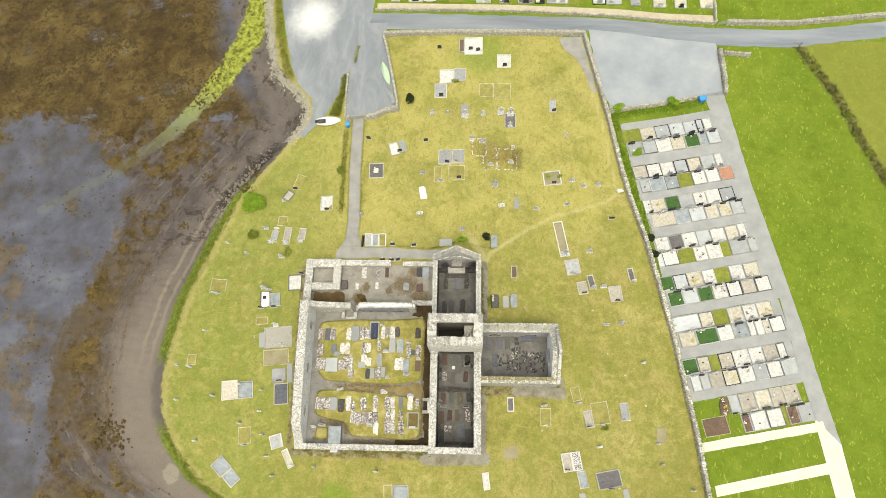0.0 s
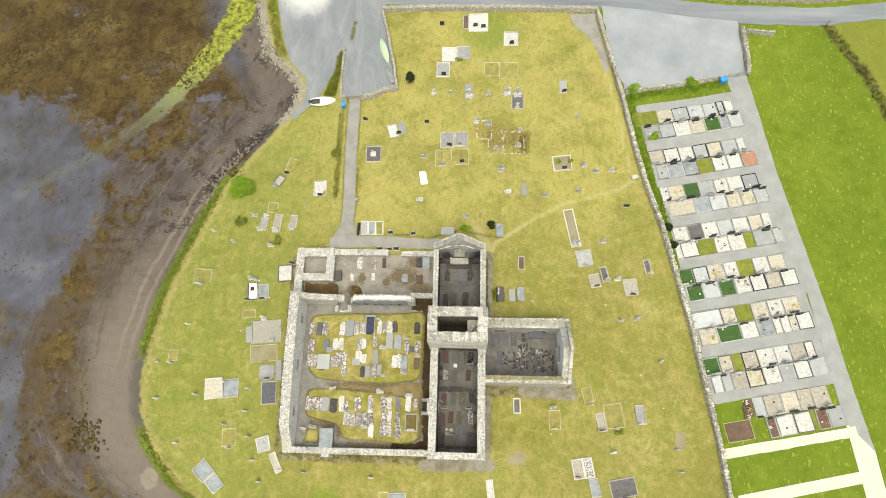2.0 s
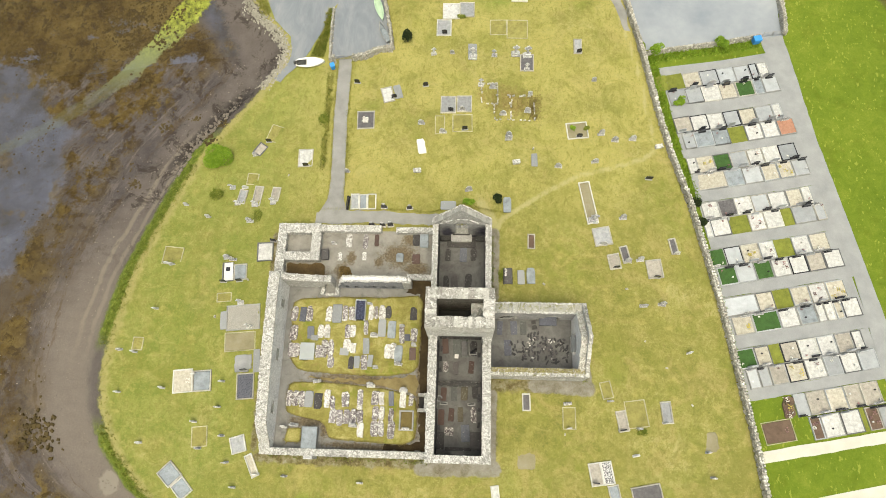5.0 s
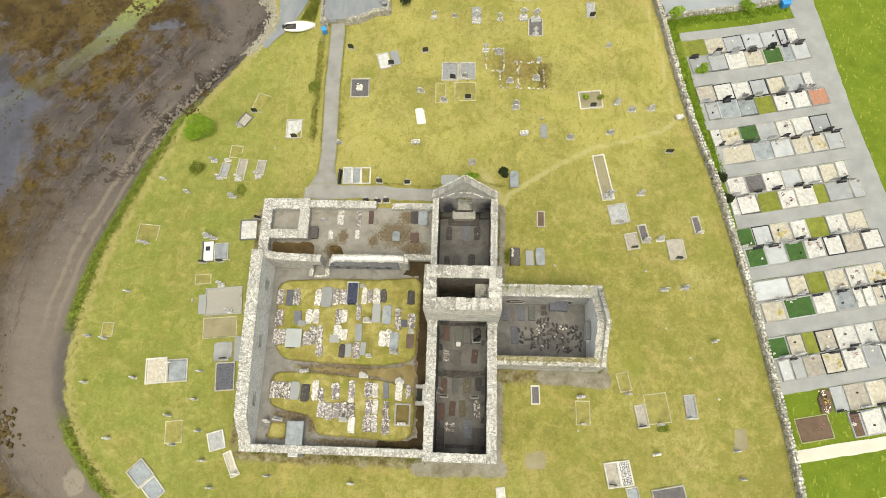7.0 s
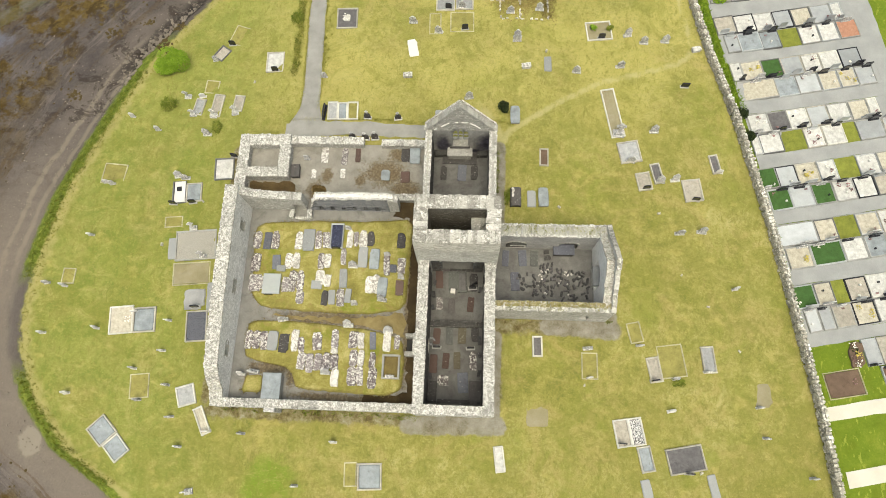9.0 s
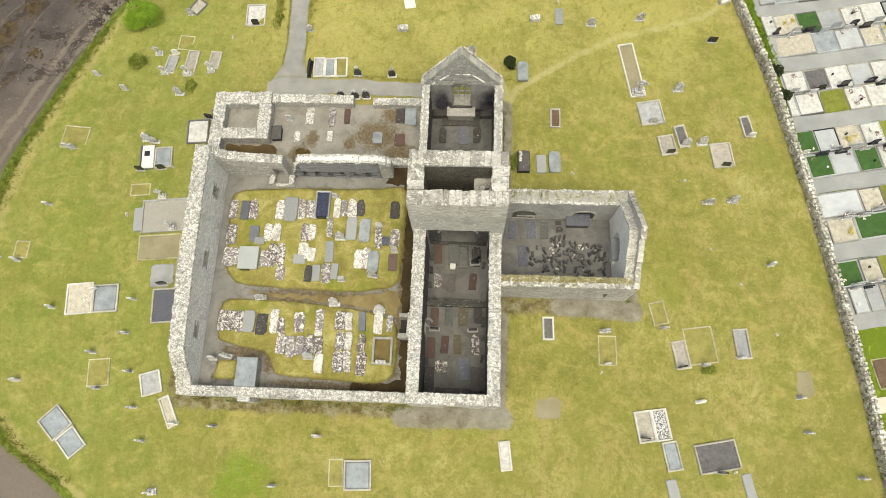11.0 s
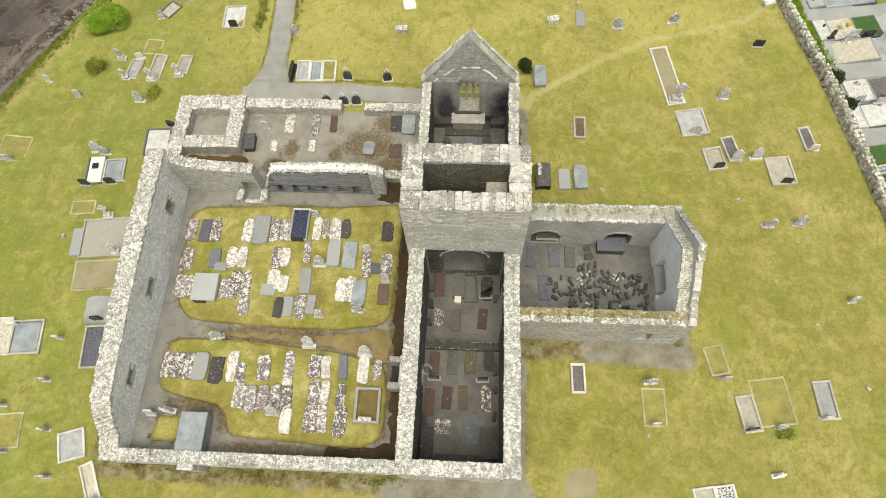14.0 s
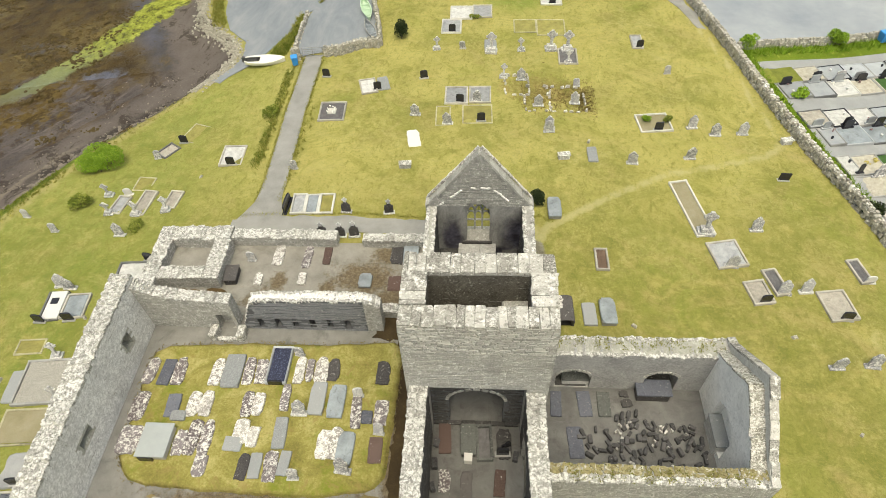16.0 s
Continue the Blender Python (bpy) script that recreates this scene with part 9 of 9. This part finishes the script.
tufts("weeds", along([(23.8, 57.0), (31, 58.8), (40, 60.8)], 0.05, 0.7, 12), M["leaf"], "rank green weeds below the car park wall", 8, (0.2, 0.6))
hedge = along([(57.7, 73.2), (63.3, 62.7), (66.6, 52.9), (69.2, 46.6), (74, 36)], 0.05, 0.9, 13)
tufts("hedge_growth", hedge, M["leaf_hedge"], "rough olive growth along a field ditch", 9, (0.15, 0.45), "hedge")
for k, (x, y) in enumerate(((60.3, 68.5), (62.6, 63.9), (64.5, 59.2), (65.6, 55.8), (67.2, 51.5), (69.0, 47))):
    leaf_cloud("hedge_bush", x, y, 1.1, 0.9, 0.7, M["leaf_hedge"] if k % 2 else M["leaf_weed"], 420, 0.22, 30 + k, "scrubby bush in a field hedge", "bush", 0.2, "hedge bushes")
rng = random.Random(15)
wall_feet = []
for a, b in (((-25.7, 21.5), (-25.7, 0)), ((-25, -0.7), (-5, -0.9)), ((2.5, 18.4), (2.5, 28)), ((3, 18.6), (13.8, 18.6)), ((14.2, 18), (14.2, 9.2)), ((-26.3, 21), (-26.3, 29))):
    for _ in range(120):
        f = rng.random()
        p = ABBEY @ Vector((a[0] + (b[0] - a[0]) * f + rng.uniform(-0.25, 0.25), a[1] + (b[1] - a[1]) * f + rng.uniform(-0.25, 0.25), 0))
        wall_feet.append((p.x, p.y, gz(p.x, p.y)))
tufts("weeds", wall_feet, M["leaf_weed"], "dull weeds at the foot of the abbey walls", 10, (0.12, 0.35))
brown = [(rng.uniform(0.8, 8.0), rng.gauss(48.4, 1.5)) for _ in range(900)] + [(rng.gauss(6.8, 0.4), rng.uniform(46, 50)) for _ in range(400)]
tufts("dead_growth", [(x, y, gz(x, y)) for x, y in brown], M["dry_brown"], "brown dead growth over old graves", 11, (0.03, 0.12))
moss = []
for x0, x1, y, z in ((3.2, 13.4, 9.75, 5.55), (3.0, 13.2, 17.7, 5.25)):
    for _ in range(130):
        p = ABBEY @ Vector((rng.uniform(x0, x1), y + rng.uniform(-0.4, 0.4), 0))
        moss.append((p.x, p.y, z + rng.uniform(0, 0.1)))
tufts("wall_top_grass", moss, M["grass_blade"], "yellow grass and moss on the wall tops", 12, (0.04, 0.12))


# small loose stones about the turf
loose = []
for x, y, s in ((19.4, 21.9, 0.3), (24.2, 12.0, 0.25), (21.6, 15.2, 0.22), (8.6, 21.9, 0.28), (17.2, 26.3, 0.2), (6.9, 41.5, 0.3), (-27.5, 36.2, 0.25), (-30.8, 20.6, 0.24), (-34.5, 15.4, 0.3), (27.2, 7.6, 0.26), (11.5, 3.2, 0.22), (22.8, -4.4, 0.28)):
    v2, f2 = [], []
    lump(v2, f2, 0, 0, 0, s * 1.5, s, s * 0.8, 0, rng)
    ob = raw("field_stone", v2, f2, M["drywall"], None, "", pose(x, y, gz(x, y) + s * 0.25, 0, 0, rng.uniform(0, 180)))
    tagged(ob, "small pale loose stone lying on the turf", "stone", "loose stones on the turf")


# ---- foreshore ----
def scatter_lumps(name, spots, material, label, seed, flat=0.5, category="stones"):
    rng = random.Random(seed)
    verts, faces = [], []
    for x, y, s in spots:
        lump(verts, faces, x, y, gz(x, y) + 0.1 * s, s, s * rng.uniform(0.6, 1.0), s * flat * rng.uniform(0.6, 1.2), rng.uniform(0, 3.14), rng)
    ob = raw(name, verts, faces, material)
    return tagged(ob, label, category, "", "stuff")


rng = random.Random(16)
rip = [(-43.5, 92), (-42.4, 83), (-41.0, 75), (-39.7, 70), (-38.7, 66.4), (-36.4, 64), (-34.4, 62.4), (-32.2, 60), (-31.3, 58), (-31.6, 54.5), (-34.0, 51.4)]
spots = []
for x, y in lerp_line(rip, 0.25):
    for _ in range(12):
        spots.append((x + rng.gauss(0, 0.55), y + rng.gauss(0, 0.4), rng.uniform(0.14, 0.42)))
scatter_lumps("rock_armour", spots, M["shore_rock"], "pale tumbled boulders edging the slip", 17)
spots = []
for _ in range(900):
    y = rng.uniform(-14, 58)
    x = float(np.interp(y, SHORE_Y, SHORE_X)) - 2.2 - abs(rng.gauss(0, 5))
    spots.append((x, y, rng.uniform(0.07, 0.22)))
for _ in range(160):
    y = rng.gauss(43, 3.5)
    spots.append((float(np.interp(y, SHORE_Y, SHORE_X)) - 1.8 - abs(rng.gauss(0, 1.4)), y, rng.uniform(0.2, 0.6)))
scatter_lumps("shore_stones", spots, M["beach_stone"], "scattered stones on the foreshore", 18)
spots = []
for _ in range(3000):
    y = rng.uniform(-14, 90)
    x = float(np.interp(y, SHORE_Y, SHORE_X)) - 9 - abs(rng.gauss(0, 1)) * (26 if y < 56 else 30)
    if math.sin(x * 0.35 + 2 * math.sin(y * 0.2)) + math.sin(y * 0.41 + x * 0.13) > 0.2 or y > 60:
        spots.append((x, y, rng.uniform(0.12, 0.4)))
for _ in range(9000):
    x, y = rng.uniform(-112, -50), rng.uniform(57, 92)
    if math.sin(x * 0.21 + 1.5 * math.sin(y * 0.31)) + math.sin(y * 0.27 - x * 0.17) + 0.6 * math.sin(x * 0.9 + y * 0.7) > 0.35:
        spots.append((x, y, rng.uniform(0.18, 0.55)))
for cx, cy in ((-44.7, 46.7), (-49.0, 44.9), (-51.5, 34.9), (-41.2, 43.2), (-39.6, 45.2), (-40.6, 41.6)):
    spots += [(cx + rng.gauss(0, 0.5), cy + rng.gauss(0, 0.4), rng.uniform(0.2, 0.5)) for _ in range(26)]
M["seaweed"] = stone_mat("brown_seaweed", (0.028, 0.019, 0.008), (0.055, 0.039, 0.015), (0.095, 0.07, 0.026), 0.1, "island", 1.0, (0.14, 0.11, 0.045))
scatter_lumps("seaweed", spots, M["seaweed"], "clumps of brown seaweed on the mud", 19, 0.16, "seaweed")
spots = []
for cx, cy, n in ((-56.8, -0.6, 70), (-55.2, -1.6, 30), (-88, 66, 60), (-55.0, 53.5, 20)):
    for _ in range(n):
        spots.append((cx + rng.gauss(0, 1.3), cy + rng.gauss(0, 1.1), rng.uniform(0.25, 0.75)))
scatter_lumps("tide_rocks", spots, M["seaweed"], "weedy rocks standing in the mud", 20)


# ---- boats, bins, gates ----
def hull(root, length, beam, depth, outside, inside, transom=True, thick=0.06):
    """An open boat: lofted sides, inner skin, gunwale and thwarts as parts."""
    n, k = 18, 7
    def ring(f, inner):
        w = beam / 2 * (math.sin(math.pi * min(1, (0.12 if transom else 0.0) + f * (0.88 if transom else 1.0))) ** 0.7 if f < 0.999 else 0.02)
        w = max(w, 0.03)
        sheer = depth * (1 + 0.35 * (f - 0.4) ** 2 * 2)
        pts = []
        for j in range(k + 1):
            a = -math.pi / 2 + math.pi * j / k
            x, z = math.sin(a), -math.cos(a)
            xx = (w - (thick if inner else 0)) * (abs(x) ** 0.6) * (1 if x >= 0 else -1)
            zz = sheer + (sheer - (thick if inner else 0)) * z * 0.98
            pts.append(Vector((xx, -length / 2 + length * f, zz)))
        return pts
    for name, inner, mat in (("hull", False, outside), ("inner_skin", True, inside)):
        bm = bmesh.new()
        rows = [[bm.verts.new(p) for p in ring(i / n, inner)] for i in range(n + 1)]
        for a, b in zip(rows, rows[1:]):
            for j in range(k):
                bm.faces.new((a[j], a[j + 1], b[j + 1], b[j]) if not inner else (a[j], b[j], b[j + 1], a[j + 1]))
        bm.faces.new(rows[0])
        part(name, bm, mat, root)
    bm = bmesh.new()
    for side in (0, k):
        pts = [ring(i / n, False)[side] for i in range(n + 1)]
        for a, b in zip(pts, pts[1:]):
            s = -1 if side == 0 else 1
            q = [bm.verts.new(p + Vector((dx * s, 0, dz))) for p in (a, b) for dx, dz in ((-0.08, -0.03), (0.03, -0.03), (0.03, 0.04), (-0.08, 0.04))]
            for i in range(4):
                j = (i + 1) % 4
                bm.faces.new((q[i], q[j], q[4 + j], q[4 + i]))
    part("gunwale", bm, outside, root)
    for f in (0.25, 0.5, 0.72):
        w = ring(f, True)[k].x
        part("thwart", box(-w, w, -length / 2 + length * f - 0.12, -length / 2 + length * f + 0.12, depth * 0.62, depth * 0.68, 0.01), inside, root)


x, y = -26.8, 54.95
root = empty("rowing_boat", pose(x, y, gz(x, y) + 0.05, 0, 0, -84), "white open boat lying on the grass by the gate", "boat", "boats on the shore")
root.scale = (1.12, 1.18, 1.1)
hull(root, 3.7, 1.45, 0.5, M["boat_white"], M["iron"])
deck = [(0.725 * math.sin(math.pi * (0.12 + 0.88 * f)) ** 0.7, -1.85 + 3.7 * f) for f in (0.38, 0.5, 0.62, 0.74, 0.86, 0.95)]
bm = bmesh.new()
rows = [[bm.verts.new((sx * max(w, 0.05), yy, z)) for sx, z in ((-1, 0.0), (-0.5, 0.05), (0.5, 0.05), (1, 0.0))] for w, yy in deck]
for row in rows:
    for v in row:
        v.co.z += 0.52 * (1 + 0.7 * (v.co.y / 3.7 + 0.1) ** 2)
for p, q in zip(rows, rows[1:]):
    for j in range(3):
        bm.faces.new((p[j], p[j + 1], q[j + 1], q[j]))
bm.faces.new((rows[0][0], rows[0][1], rows[0][2], rows[0][3]))
part("foredeck", bm, M["boat_white"], root)
part("side_deck", box(-0.62, -0.42, -1.5, -0.4, 0.5, 0.56, 0.01), M["boat_white"], root)
part("side_deck", box(0.42, 0.62, -1.5, -0.4, 0.5, 0.56, 0.01), M["boat_white"], root)
part("outboard_motor", box(-0.16, 0.16, -2.1, -1.8, 0.3, 0.85, 0.05), M["iron"], root, "dark outboard motor")
x, y = -17.1, 64.6
root = empty("rowing_boat", pose(x, y, gz(x, y) + 0.16, 0, 0, 18.7), "long pale green boat drawn up beside the wall", "boat", "boats on the shore")
hull(root, 4.9, 1.15, 0.42, M["boat_green"], M["boat_green"], False)
x, y = -15.9, 60.05
root = empty("rowing_boat", pose(x, y, gz(x, y) + 0.16, 0, 0, 25), "grey weathered boat drawn up beside the wall", "boat", "boats on the shore")
hull(root, 3.8, 1.1, 0.4, M["kerb_grey"], M["slab_bluegrey"])


def bin_box(x, y, w, d, h, turn, label):
    root = empty("waste_bin", pose(x, y, gz(x, y) + 0.08, 0, 0, turn), label, "bin")
    bm = box(-w / 2, w / 2, -d / 2, d / 2, 0.12, h, 0.03)
    for v in bm.verts:
        if v.co.z < h * 0.5:
            v.co.x *= 0.86
            v.co.y *= 0.86
    part("body", bm, M["plastic_blue"], root)
    part("lid", box(-w / 2 - 0.03, w / 2 + 0.03, -d / 2 - 0.03, d / 2 + 0.03, h, h + 0.1, 0.04), M["plastic_blue"], root)
    for sx in (-0.35, 0.35):
        bm = bmesh.new()
        bmesh.ops.create_cone(bm, cap_ends=True, segments=12, radius1=0.1, radius2=0.1, depth=0.06, matrix=pose(sx * w, d / 2 - 0.1, 0.1, 0, 90, 0))
        part("wheel", bm, M["iron"], root)


bin_box(39.6, 61.0, 1.12, 0.9, 1.1, 12, "large blue plastic waste bin beside the wall")
bin_box(-23.1, 53.9, 0.65, 0.7, 1.0, 20, "blue plastic waste bin at the gate pier")


def gate(p0, p1, label):
    L = math.dist(p0, p1)
    a = math.degrees(math.atan2(p1[1] - p0[1], p1[0] - p0[0]))
    root = empty("metal_gate", pose(*p0, gz(*p0), 0, 0, a), label, "gate")
    for z in (0.25, 0.5, 0.75, 1.0, 1.2):
        bm = bmesh.new()
        bmesh.ops.create_cone(bm, cap_ends=True, segments=8, radius1=0.025, radius2=0.025, depth=L, matrix=pose(L / 2, 0, z, 0, 90, 0))
        part("rail", bm, M["kerb_grey"], root)
    for x in (0.02, L / 2, L - 0.02):
        part("upright", box(x - 0.03, x + 0.03, -0.03, 0.03, -0.05, 1.25, 0.01), M["kerb_grey"], root)


gate((-22.6, 55.4), (-20.4, 55.6), "grey tubular gate across the footpath")
gate((40.6, 62.0), (43.6, 62.5), "grey tubular gate to the burial ground")
gate((43.7, 76.9), (45.4, 77.5), "grey tubular field gate at the lane")
